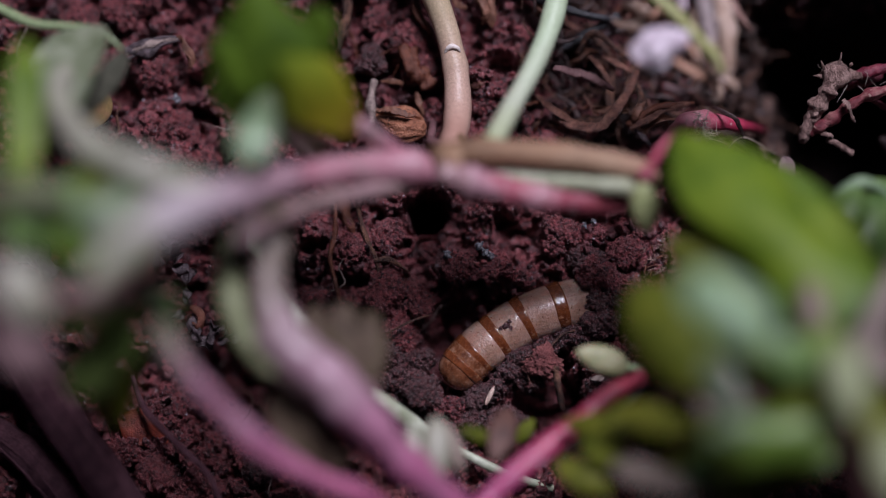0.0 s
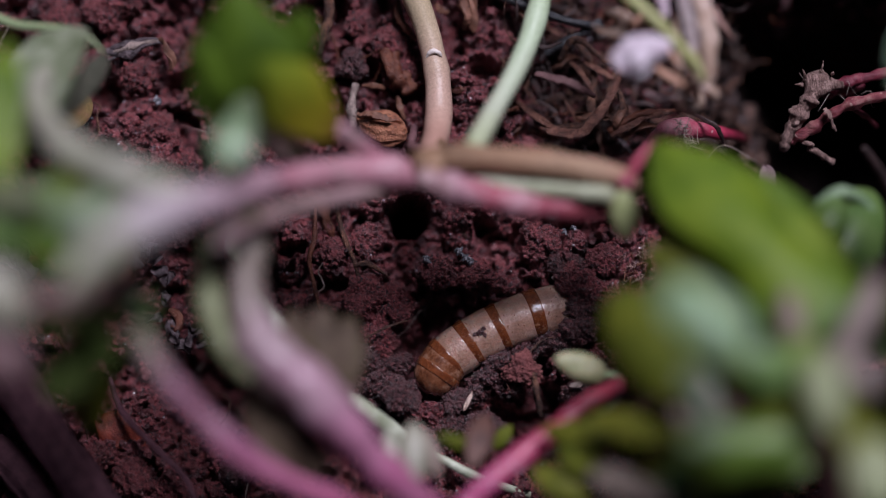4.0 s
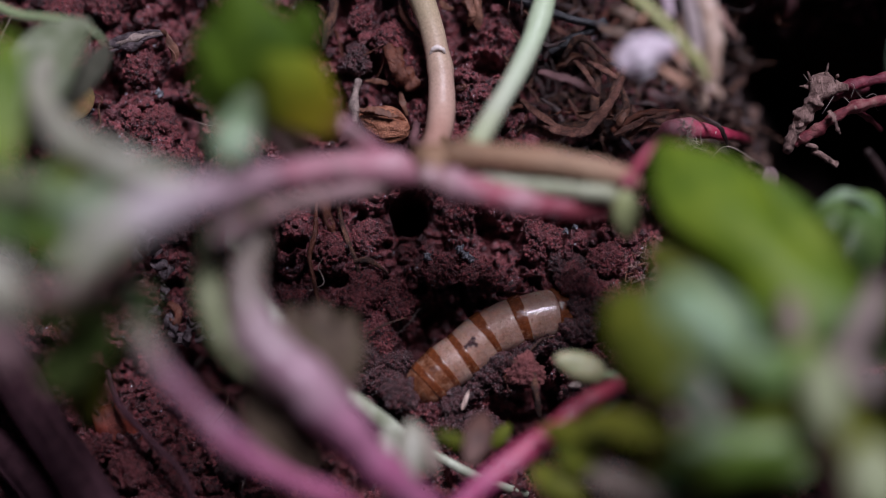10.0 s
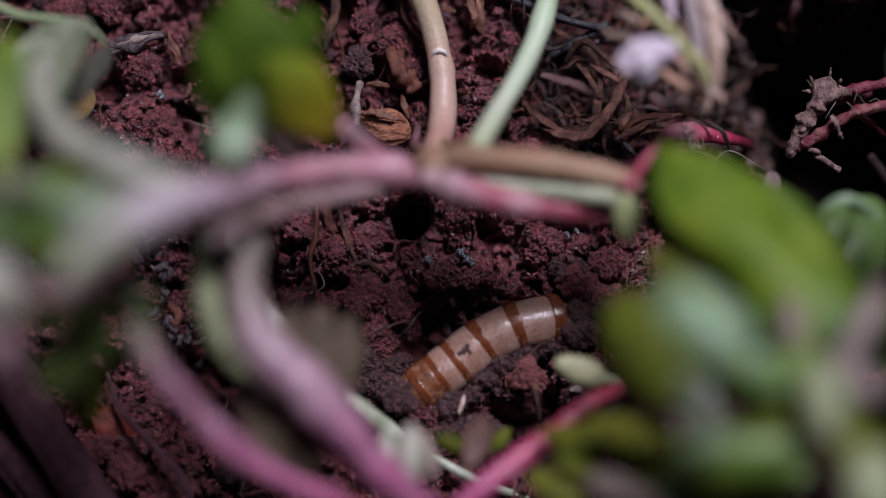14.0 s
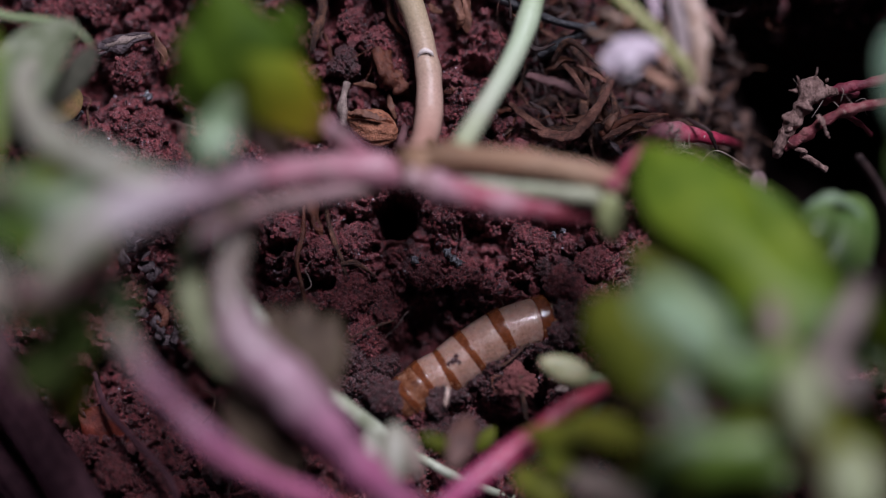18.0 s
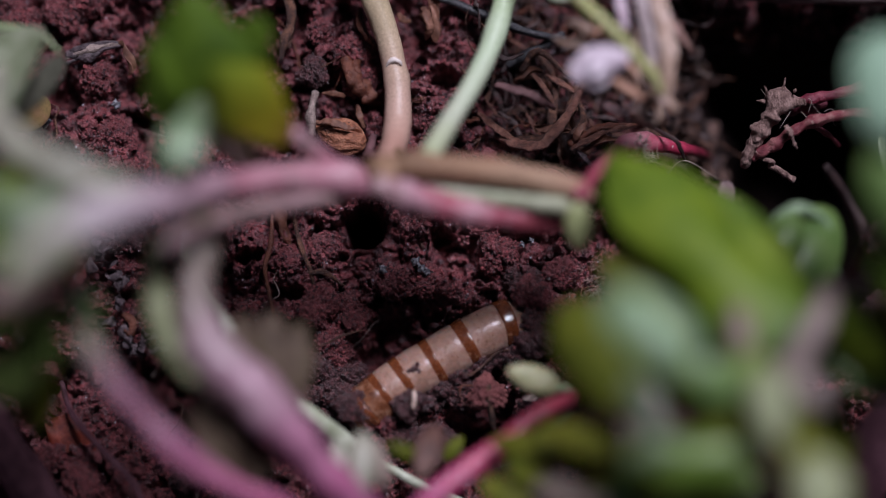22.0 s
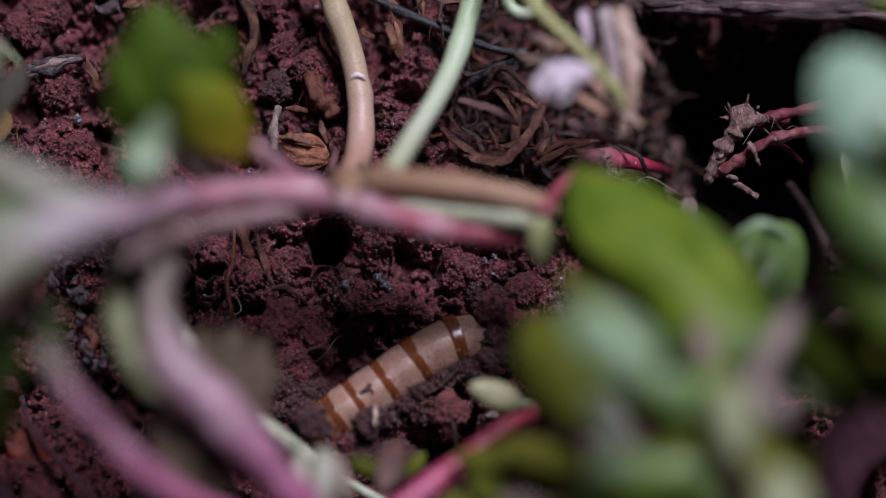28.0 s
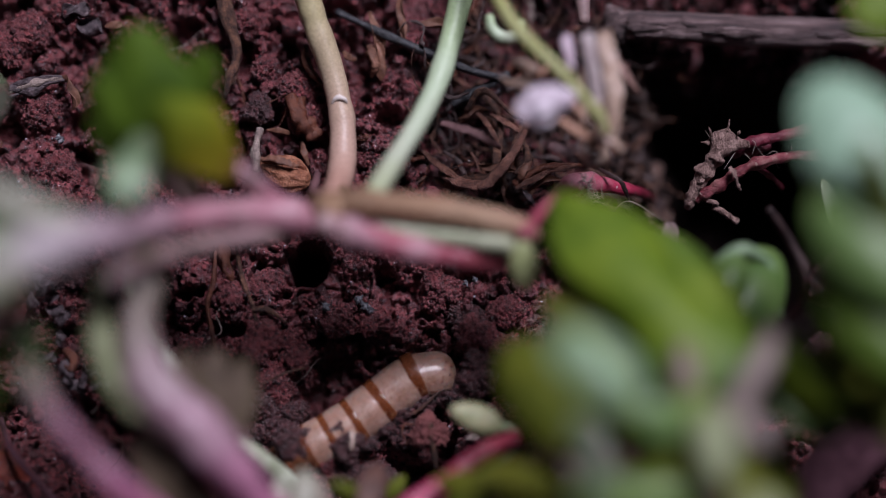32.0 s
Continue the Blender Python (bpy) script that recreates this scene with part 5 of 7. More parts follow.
# ---- sticks ----
def stick(points, radii, material, label, name="stick", rough=0.05, seed=0, knots=()):
    base = points[len(points) // 2]
    s = thing(name, base, label, "stick")
    part("bark", tube(points, radii, 40, 18, rough, seed, knots), material, s)
    if name == "stick":
        for k, a in enumerate((-0.9, -0.25, 0.4, 1.0)):
            run = [np.array(p) + np.array((math.sin(a) * 0.9, math.sin(a) * 0.4, math.cos(a))) * r * 0.97 for p, r in zip(points, radii)]
            part("bark_ridge", tube(run, [0.1, 0.2, 0.12, 0.18, 0.1], 36, 8, 0.35, seed * 7 + k), material, s)
    return s


log = stick([(33.7, 35.2, 0.0), (38.3, 34.6, 1.0), (48.9, 34.0, 1.0), (62.0, 34.0, 0.0), (78.3, 34.1, -2.0)], [1.3, 1.7, 1.9, 2.0, 2.1], WOOD, "weathered grey-brown broken stick over a dark hollow", rough=0.035, seed=2)
part("broken_end", tube([(33.0, 37.1, 0.5), (33.9, 35.3, 0.5), (35.1, 32.6, 0.0)], [0.5, 1.3, 0.5], rough=0.2, seed=4), WOOD, log)
for k, dy in enumerate((1.1, 0.4, -0.35, -1.05)):
    ridge = [np.array(p) + (0, dy, 1.25 - 0.5 * dy * dy) for p in ((35.4, 34.5, 1.0), (48.9, 33.9, 1.2), (70.6, 33.8, 0.0))]
    part("wood_ridge", tube(ridge, [0.3, 0.5, 0.4], 40, 8, 0.5, k), WOOD, log)
stick([(-1.1, 35.3, 2.2), (4.9, 32.3, 3.2), (10.5, 29.9, 3.4), (16.2, 27.8, 3.0), (20.8, 27.3, 1.5)], [0.4, 0.55, 0.6, 0.5, 0.3], BLACK_STICK, "thin black twig lying over rootlets", "twig", 0.1, 5)
stick([(13.5, 24.0, 1.0), (17.0, 25.9, 1.2), (20.5, 28.1, 1.0)], [0.6, 0.7, 0.5], BLACK_STICK, "short black twig among rootlets", "twig", 0.12, 6)
stick([(73.8, -8.8, 6.0), (63.9, -17.3, 10.0), (57.3, -23.4, 12.0), (52.1, -32.1, 10.0)], [3.4, 3.5, 3.5, 3.4], PURPLE_WOOD, "purple-brown stick lying at the plant's foot", seed=7)
stick([(-59.3, -4.4, 3.0), (-54.1, -13.0, 6.0), (-48.5, -21.6, 8.0), (-41.9, -31.4, 8.0), (-37.1, -39.5, 5.0)], [2.6, 2.8, 2.9, 2.9, 2.8], PURPLE_WOOD, "dark purple-brown stick slanting over the soil", seed=8)
stick([(-60.0, -21.0, 1.0), (-54.0, -25.2, 3.0), (-48.2, -32.0, 4.0), (-44.3, -38.9, 2.0)], [2.0, 2.2, 2.2, 2.0], PURPLE_WOOD, "dark stick half sunk in the soil", seed=9)
stick([(-41.1, -15.8, 2.0), (-39.2, -20.1, 5.0), (-35.0, -24.6, 7.0), (-31.1, -28.7, 8.0), (-29.4, -34.1, 6.0)], [0.3, 0.38, 0.4, 0.4, 0.4], PURPLE_WOOD, "thin dark bent twig over the soil", "twig", 0.05, 10)
stick([(-59.1, 4.2, 1.0), (-53.9, 0.8, 2.6), (-50.9, -2.9, 1.2)], [1.2, 1.5, 0.9], FLAKE, "grey split twig on the soil", "twig", 0.12, 11)

# ---- plants ----
def plant(name, base, label):
    return thing(name, base, label, "plant", "creeping plants")


def graded(ob, rows, sides):
    """Store how far along the part each point lies, from 0 at its base to 1 at its tip."""
    values = np.ones(len(ob.data.vertices), np.float32)
    values[:rows * sides] = np.repeat(np.linspace(0, 1, rows), sides)
    ob.data.attributes.new("along", "FLOAT", "POINT").data.foreach_set("value", values)
    return ob


def stem(p, points, radii, material, label="", seed=0, knots=(), rough=0.03):
    steps = 10 * (len(points) - 1)
    return graded(part("stem", tube(points, radii, steps, 14, rough, seed, knots), material, p, label), steps + 1, 14)


def leaf(p, base, tip, width, material, label="", **shape):
    return graded(part("leaf", blade(base, tip, width, **shape), material, p, label), 17, 18)


# the creeping plant whose stems cross above the burrow
creeper = plant("creeping_plant", (-0.6, 13.5, 0.0), "creeping fleshy plant with pink, red and tan jointed stems")
stem(creeper, [(-4.8, 36.1, 8.0), (-3.4, 32.1, 7.0), (-1.2, 26.0, 6.0), (-0.1, 19.6, 6.0), (-0.2, 14.1, 8.0), (-1.3, 8.5, 16.0)], [1.6, 1.58, 1.55, 1.6, 1.7, 1.5], TAN, "tan upright stem with a pale joint ring", 1, ((0.55, 0.06),))
part("joint_ring", tube([(-1.4, 22.7, 6.9), (-1.0, 23.2, 7.3), (-0.5, 23.4, 7.5), (0.1, 23.2, 7.4), (0.4, 22.8, 7.0)], [0.15, 0.32, 0.36, 0.3, 0.15], rough=0.05), surface("scar", [(0.6, 0.52, 0.48), (0.7, 0.62, 0.58)], 1, 0.6, 0.2, 0.3), creeper, "whitish scar ring")
stem(creeper, [(14.2, 35.9, 9.0), (13.0, 30.8, 10.0), (11.6, 25.4, 12.0), (9.4, 19.9, 14.5), (6.2, 13.9, 18.0), (3.9, 9.4, 21.0), (2.9, 6.9, 22.5)], [1.4, 1.35, 1.3, 1.25, 1.2, 1.25, 1.1], PALE_GREEN, "pale green arching stem", 2)
stem(creeper, [(-3.2, 8.0, 22.0), (3.6, 7.9, 23.5), (12.8, 7.0, 23.5), (19.4, 6.0, 22.0), (22.7, 4.8, 20.5)], [1.2, 1.45, 1.5, 1.4, 1.0], BROWN_STEM, "tan-brown runner", 3, ((0.35, 0.12), (0.7, 0.1)), 0.07)
stem(creeper, [(1.0, 5.9, 22.0), (6.3, 5.1, 22.0), (11.5, 4.5, 22.0), (18.0, 3.7, 22.0), (21.4, 3.2, 20.5)], [0.6, 1.05, 1.15, 1.1, 0.7], SHOOT, "pale green shoot", 4, ((0.4, 0.2),), 0.08)
stem(creeper, [(-2.1, 5.6, 24.0), (1.0, 4.5, 24.5), (4.9, 3.5, 23.5), (8.7, 2.7, 22.5), (13.2, 2.1, 21.0), (19.2, 1.8, 19.0)], [1.2, 1.75, 1.65, 1.5, 1.15, 1.0], RED, "mottled red and pale pink stem", 5, ((0.32, 0.1), (0.62, 0.14)), 0.1)
stem(creeper, [(-21.9, 2.9, 37.9), (-18.0, 4.6, 31.1), (-14.0, 5.7, 27.7), (-10.0, 6.4, 24.0), (-6.5, 6.6, 22.5), (-3.5, 6.2, 21.5), (-1.6, 6.3, 20.0)], [1.4, 1.5, 1.7, 1.95, 2.25, 1.7, 1.2], NODE_PINK, "thick pink stem joint", 6, ((0.72, 0.12),))
stem(creeper, [(-19.1, 4.1, 33.6), (-23.5, 1.8, 40.5), (-27.4, -0.1, 46.4), (-30.9, -2.2, 52.3), (-33.5, -4.3, 56.6), (-35.9, -7.1, 60.0), (-38.4, -10.1, 61.7)], [1.5, 1.75, 2.05, 2.3, 2.2, 1.9, 1.2], PALE_PINK, "pale lilac-pink stem close above", 7, (), 0.06)
stem(creeper, [(-5.5, 4.9, 20.5), (-10.6, 3.5, 25.0), (-15.5, 2.0, 29.4), (-19.7, 0.2, 33.6), (-22.8, -1.5, 37.0), (-24.9, -3.3, 37.9)], [0.9, 1.0, 1.05, 1.05, 1.0, 0.8], MAUVE, "thin mauve stem", 8, (), 0.08)
stem(creeper, [(-26.4, 1.1, 44.7), (-30.7, 2.2, 47.2), (-35.2, 4.0, 47.2), (-39.9, 6.5, 43.8), (-43.1, 10.0, 38.8), (-45.2, 14.1, 32.8), (-45.1, 18.3, 26.9)], [1.5, 1.8, 2.0, 2.0, 1.8, 1.4, 0.9], SAGE_PALE, "pale grey-green leaf stalk", 9, (), 0.07)
stem(creeper, [(-6.1, 7.0, 22.0), (-8.4, 8.9, 23.5), (-11.5, 11.0, 27.7)], [1.1, 1.0, 0.9], NODE_PINK, "pink leaf stalk", 10)
leaf(creeper, (-23.7, 1.1, 41.3), (-19.7, 0.1, 32.8), 2.4, OLIVE_DARK, "small olive leaf under the stem", bend=0.5, thick=0.6, seed=78)
stem(creeper, [(-2.7, 6.8, 23.0), (-1.0, 7.1, 23.0), (0.5, 7.0, 22.0)], [1.5, 1.7, 1.3], BROWN_STEM, "brown woody joint", 14, (), 0.12)
stem(creeper, [(-0.9, 9.5, 16.0), (-3.3, 11.2, 10.0), (-3.2, 13.3, 6.0), (-3.1, 15.2, 1.0)], [0.7, 0.6, 0.5, 0.4], DULL_MAUVE, "mauve-brown anchoring root", 11, rough=0.1)
stem(creeper, [(-0.6, 10.0, 14.5), (-0.1, 12.8, 7.0), (0.4, 14.8, -1.0)], [1.2, 1.0, 0.9], BROWN_STEM, "brown anchoring root", 12, rough=0.1)
stem(creeper, [(21.2, 4.5, 23.5), (23.9, 8.7, 14.5), (26.5, 12.0, 8.0), (28.8, 13.6, 6.0), (32.4, 13.6, 4.0), (36.7, 13.5, 0.0), (40.0, 14.0, -9.0)], [0.9, 0.9, 1.0, 1.25, 1.0, 0.8, 0.5], surface("crimson_root", [(0.26, 0.05, 0.075), (0.3, 0.08, 0.11), (0.42, 0.17, 0.2), (0.34, 0.03, 0.07), (0.1, 0.01, 0.02)], 1.6, 0.4, 0.4, 0.25, ((0.5, 0.34, 0.33), 0.9, 0.1), along=True), "crimson root-stem with pale hairs", 13, ((0.58, 0.15),), 0.07)
part("bud", blade((20.9, 3.8, 23.5), (21.5, -1.6, 20.5), 3.4, thick=2.4, blunt=0.9), surface("green_bud", [(0.28, 0.33, 0.14), (0.4, 0.42, 0.2)], 3, 0.4, 0.1, 0.4, through_light=0.15), creeper, "pale green drooping bud")
hair = np.random.default_rng(55)
for k in range(90):
    c = np.array(((28.2, 12.8, 6.5), (30.5, 11.8, 6.0), (29.7, 13.5, 7.0))[k % 3]) + hair.normal(0, 0.45, 3)
    d = hair.normal(0, 1, 3) * (0.6, 1.0, 0.4)
    d /= np.linalg.norm(d)
    part("root_hair", tube([tuple(c), tuple(c + d * 0.6 + hair.normal(0, 0.25, 3)), tuple(c + d * hair.uniform(0.8, 1.5) + hair.normal(0, 0.3, 3))], [0.06, 0.05, 0.025], 6, 5, 0.1, k), HAIR, creeper)

# the leafy sprig beyond it
sprig = plant("leafy_sprig", (-15.8, 10.0, 0.0), "leafy sprig with dark green and yellowing round leaves")
stem(sprig, [(-10.2, 8.0, -1.0), (-11.9, 7.2, 8.0), (-14.2, 6.9, 17.5), (-17.7, 9.2, 15.6), (-20.9, 11.9, 17.8), (-21.6, 13.5, 26.4)], [0.7, 0.7, 0.7, 0.65, 0.6, 0.5], MAUVE, "", 20)
leaf(sprig, (-21.3, 11.3, 29.9), (-22.4, 25.2, 37.8), 11.5, GREEN_DARK, "broad dark green leaf", bend=1.6, cup=-2.2, thick=0.9, seed=1, blunt=0.85, wave=0.5)
leaf(sprig, (-18.8, 12.8, 24.6), (-15.1, 23.2, 33.9), 7.0, GREEN_DARK, "broad dark green leaf", bend=1.2, cup=-1.4, thick=0.9, seed=71, blunt=0.8, wave=0.6)
leaf(sprig, (-25.1, 11.3, 29.9), (-26.0, 20.4, 36.5), 5.0, GREEN_DARK, "dark green leaf", bend=1.0, cup=-1.2, thick=0.9, seed=72, wave=0.6)
leaf(sprig, (-20.3, 17.1, 39.2), (-12.0, 9.9, 29.0), 7.4, OLIVE, "yellowing olive leaf with a rusty tip", bend=0.9, cup=-1.0, thick=0.8, up=(0.1, -0.05, 1), seed=2, wave=0.5, blunt=1.2)
leaf(sprig, (-21.1, 12.5, 40.5), (-23.4, 3.5, 44.9), 4.6, SAGE, "small leaf coloured as a silvery blue-green sheen", bend=0.8, cup=-0.6, thick=0.8, seed=3, wave=0.4)
# Small extra leaf in the sheen colour, for a silvery reflection.
leaf(sprig, (-22.3, 9.7, 44.0), (-22.6, 4.0, 45.8), 2.6, SKY_SHEEN, "small leaf put in as a silvery sheen", bend=0.6, thick=0.6, seed=79)
stem(sprig, [(-22.0, 13.3, 33.4), (-19.4, 11.1, 31.7), (-17.2, 9.0, 28.2), (-15.3, 7.5, 22.9)], [1.2, 1.4, 1.3, 0.9], GREY_GREEN, "beige-grey leaf stalk", 21)
leaf(sprig, (-19.8, 13.7, 33.4), (-17.8, 7.8, 29.9), 2.8, TAUPE_PALE, "withered beige stipule", bend=0.4, thick=0.5, seed=80)

# the plant close above, on the side of the soil bank
near = plant("leaning_plant", (-63.5, 1.5, 0.0), "leaning plant with grey-green fleshy leaves close above")
stem(near, [(-65.9, -2.6, -2.0), (-58.9, -1.1, 22.5), (-52.3, 0.1, 40.5), (-46.3, 0.8, 49.5), (-41.8, 0.2, 52.2)], [2.0, 2.0, 2.0, 1.7, 1.2], GREY_GREEN, "", 30)
stem(near, [(-54.3, 0.0, 36.0), (-48.8, -6.5, 45.0), (-42.9, -10.1, 47.7), (-38.8, -10.0, 47.7), (-35.0, -8.3, 45.0), (-33.4, -6.1, 41.4)], [0.8, 0.9, 1.1, 1.2, 1.1, 0.7], DULL_MAUVE, "dull mauve side stem", 31)
stem(near, [(-57.1, 1.8, 31.5), (-53.1, 4.8, 33.3), (-49.1, 7.2, 34.2), (-46.5, 9.5, 32.4)], [1.2, 1.1, 1.0, 0.8], GREY_GREEN, "", 32)
leaf(near, (-47.2, 8.1, 31.5), (-42.7, 24.8, 20.0), 7.4, CURLED, "curled grey-green leaf", bend=1.0, cup=1.2, thick=0.7, up=(-0.25, 0.15, 1), seed=5, blunt=1.05, square=0.36)
leaf(near, (-49.7, 13.9, 24.3), (-44.8, 24.4, 19.0), 5.5, CURLED, "curled grey-green leaf", bend=0.6, cup=0.6, thick=0.6, up=(-0.1, 0.1, 1), seed=85, blunt=1.05, square=0.4)
leaf(near, (-45.3, 13.1, 22.5), (-39.2, 21.5, 18.0), 3.6, SHADED_FOLD, "underside fold of the curled leaf, coloured as shaded", bend=0.4, thick=0.4, seed=75, square=0.4, blunt=1.25, up=(0.5, -0.5, 0.8))
leaf(near, (-47.5, 2.0, 45.0), (-47.7, 19.5, 39.6), 4.4, GREEN, "green leaf", bend=1, thick=0.8, up=(0.3, 0, 1), seed=6, wave=0.3)
leaf(near, (-34.9, 3.1, 42.3), (-43.2, 1.5, 46.8), 4.2, OLIVE_DARK, "dull olive leaf", bend=0.8, cup=-0.8, thick=0.8, seed=7, wave=0.4)
leaf(near, (-33.2, 0.5, 49.5), (-40.8, -2.5, 52.2), 4.4, SAGE, "green leaf with a pale silvery sheen in its colour", bend=1, cup=-0.8, thick=0.8, seed=8, wave=0.3)
leaf(near, (-40.3, 2.4, 46.8), (-48.8, -3.9, 48.6), 6.0, SAGE_GREEN, "sage green leaf", bend=1, cup=-1, thick=0.8, seed=86, wave=0.3)
leaf(near, (-33.9, -4.0, 46.8), (-43.7, -4.3, 50.4), 5.0, GREEN_DARK, "green leaf", bend=1, cup=-1, thick=0.8, seed=77, wave=0.5)
leaf(near, (-32.9, -3.7, 40.5), (-37.3, -6.7, 41.4), 2.6, OLIVE_DARK, "dark olive leaf", bend=0.6, thick=0.7, seed=87, wave=0.4)
leaf(near, (-48.0, -6.2, 54.0), (-43.9, -13.0, 52.2), 5.4, CREAM, "cream-grey leaf close above", bend=1, thick=0.8, up=(0.2, 0.3, 1), seed=9)
leaf(near, (-48.5, -12.4, 52.2), (-44.7, -18.0, 46.8), 5.0, MAUVE, "dull mauve withered leaf", bend=0.8, thick=0.8, seed=12)
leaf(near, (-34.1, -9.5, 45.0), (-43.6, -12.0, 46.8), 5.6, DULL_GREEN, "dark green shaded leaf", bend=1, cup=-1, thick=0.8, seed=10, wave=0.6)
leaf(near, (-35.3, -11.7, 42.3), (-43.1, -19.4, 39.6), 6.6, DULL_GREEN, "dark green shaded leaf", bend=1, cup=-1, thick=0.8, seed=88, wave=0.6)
leaf(near, (-36.9, -17.3, 34.2), (-41.6, -22.3, 27.0), 4.6, OLIVE_DARK, "dark olive leaf low over the soil", bend=0.6, thick=0.7, seed=89, wave=0.5)
leaf(near, (-34.7, -7.5, 41.4), (-32.0, -12.1, 38.7), 3.8, SAGE_GREEN, "sage green leaf tip", bend=0.8, thick=0.8, seed=11, wave=0.3)
leaf(near, (-33.8, -8.6, 42.3), (-32.4, -11.2, 40.5), 1.8, SAGE, "leaf tip coloured with a silvery sheen", bend=0.6, thick=0.6, seed=90)
stem(near, [(-59.2, 31.0, 13.0), (-54.9, 28.2, 14.5), (-50.6, 25.9, 16.0), (-45.7, 25.2, 17.0), (-42.3, 24.5, 18.0), (-39.7, 22.0, 18.0)], [0.55, 0.6, 0.6, 0.45, 0.3, 0.2], GREEN_RIB, "thin green leaf rib", 33)

# the pink-stemmed plant in front
pink = plant("pink_stemmed_plant", (6.6, -43.0, 0.0), "fleshy plant with thick magenta-pink stems and pale buds")
stem(pink, [(-4.3, -42.2, 0.0), (-7.6, -35.7, 18.9), (-11.6, -31.8, 27.9), (-16.7, -29.5, 31.2), (-21.1, -27.2, 33.6), (-24.6, -24.7, 35.3), (-27.1, -21.7, 36.9), (-29.8, -18.5, 38.5), (-32.0, -15.4, 39.4), (-33.2, -12.3, 40.2)], [1.3, 1.2, 1.15, 1.15, 1.1, 1.05, 1.0, 1.2, 1.4, 1.1], STEM_A, "thick magenta-pink stem fading to grey-green", 40, (), 0.06)
stem(pink, [(-14.1, -30.8, 29.5), (-18.9, -27.6, 32.8), (-23.4, -24.6, 35.3), (-27.4, -20.9, 36.1), (-30.4, -18.2, 36.9), (-32.8, -15.6, 37.7)], [0.5, 0.7, 0.85, 0.9, 0.8, 0.6], STEM_C, "lilac side stem along the magenta one", 42, (), 0.08)
stem(pink, [(6.6, -43.0, 0.0), (1.0, -35.9, 19.5), (-4.1, -30.8, 27.1), (-8.7, -26.2, 30.3), (-12.4, -21.9, 32.8), (-15.8, -18.2, 34.0), (-19.8, -14.5, 34.4), (-21.7, -10.4, 33.6), (-22.0, -6.5, 32.4), (-21.4, -2.8, 30.3), (-20.2, -0.2, 27.9)], [1.6, 1.8, 1.9, 2.1, 2.5, 2.8, 2.6, 2.3, 2.0, 1.8, 1.4], STEM_B, "thick pink stem fading to taupe", 41, (), 0.06)
stem(pink, [(-14.0, -22.4, 31.2), (-17.1, -19.7, 32.8), (-20.2, -17.2, 33.6), (-22.4, -13.5, 33.6), (-22.8, -9.7, 32.8)], [0.9, 1.3, 1.5, 1.3, 0.8], TAUPE_PALE, "withered sheath along the pink stem", 46, (), 0.1)
leaf(pink, (-17.3, -17.3, 35.3), (-11.5, -21.9, 32.8), 2.6, LILAC, "pale lilac joint scale", bend=0.9, thick=0.8, seed=92)
stem(pink, [(-21.4, -17.5, 33.6), (-24.3, -14.1, 32.8), (-26.0, -9.9, 32.0), (-26.5, -5.7, 30.7), (-25.8, -2.1, 29.5), (-24.2, 0.0, 27.9)], [1.0, 1.4, 1.5, 1.5, 1.3, 0.9], OLIVE_STALK, "olive curved stem", 43, (), 0.06)
leaf(pink, (-16.7, -24.5, 27.9), (-16.9, -9.7, 26.6), 4.4, TAUPE, "withered taupe leaf", bend=0.8, thick=0.5, wave=0.5, seed=14, blunt=1.1, square=0.25)
leaf(pink, (-14.2, -23.2, 27.1), (-13.8, -9.4, 25.4), 4.4, TAUPE, "broad withered taupe leaf", bend=0.6, thick=0.5, wave=0.5, seed=64, blunt=1.1, square=0.25)
leaf(pink, (-11.4, -21.6, 26.2), (-10.7, -10.3, 24.6), 3.4, TAUPE, "withered taupe leaf", bend=0.6, thick=0.5, wave=0.6, seed=65, blunt=1.2, square=0.25)
leaf(pink, (-18.0, -28.6, 27.9), (-20.8, -17.6, 28.7), 5.6, TAUPE, "withered olive leaf", bend=0.6, thick=0.5, wave=0.5, seed=15, blunt=1.1, square=0.25)
leaf(pink, (-14.2, -28.3, 27.1), (-16.8, -23.2, 27.1), 4.0, TAUPE, "withered taupe leaf", bend=0.6, thick=0.5, wave=0.5, seed=93, square=0.3)
stem(pink, [(-8.5, -38.9, 2.0), (-1.6, -35.9, 20.0), (3.0, -31.3, 21.2), (7.5, -27.5, 20.0), (12.5, -23.8, 18.2), (16.9, -20.4, 17.0), (20.9, -18.1, 15.2)], [1.2, 1.3, 1.3, 1.25, 1.2, 1.2, 0.9], PINK_CRIMSON, "pink-crimson side stem", 44, (), 0.05)
part("stem_sheath", blade((21.4, -18.7, 14.2), (17.7, -21.8, 14.9), 1.7, thick=1.0, up=(0.4, -0.4, 1)), PALE, pink, "pale green sheath at the stem's tip")
stem(pink, [(-25.5, 2.3, 8.0), (-24.9, -1.0, 10.0), (-23.2, -4.5, 11.5), (-21.1, -7.7, 13.0), (-18.2, -12.4, 13.0), (-14.4, -16.3, 11.5), (-9.7, -20.3, 10.0), (-6.4, -22.9, 7.0), (-1.3, -25.9, 5.0), (4.5, -29.0, 4.0), (11.5, -31.3, 0.0)], [0.5, 1.0, 0.5, 0.5, 1.0, 0.6, 0.9, 1.0, 0.5, 0.6, 0.4], surface("whitish_runner", [(0.28, 0.31, 0.2), (0.5, 0.53, 0.42)], 3, 0.45, 0.3, 0.3), "pale green runner with swollen joints", 45, ((0.1, 0.25), (0.4, 0.25), (0.65, 0.2)), 0.05)
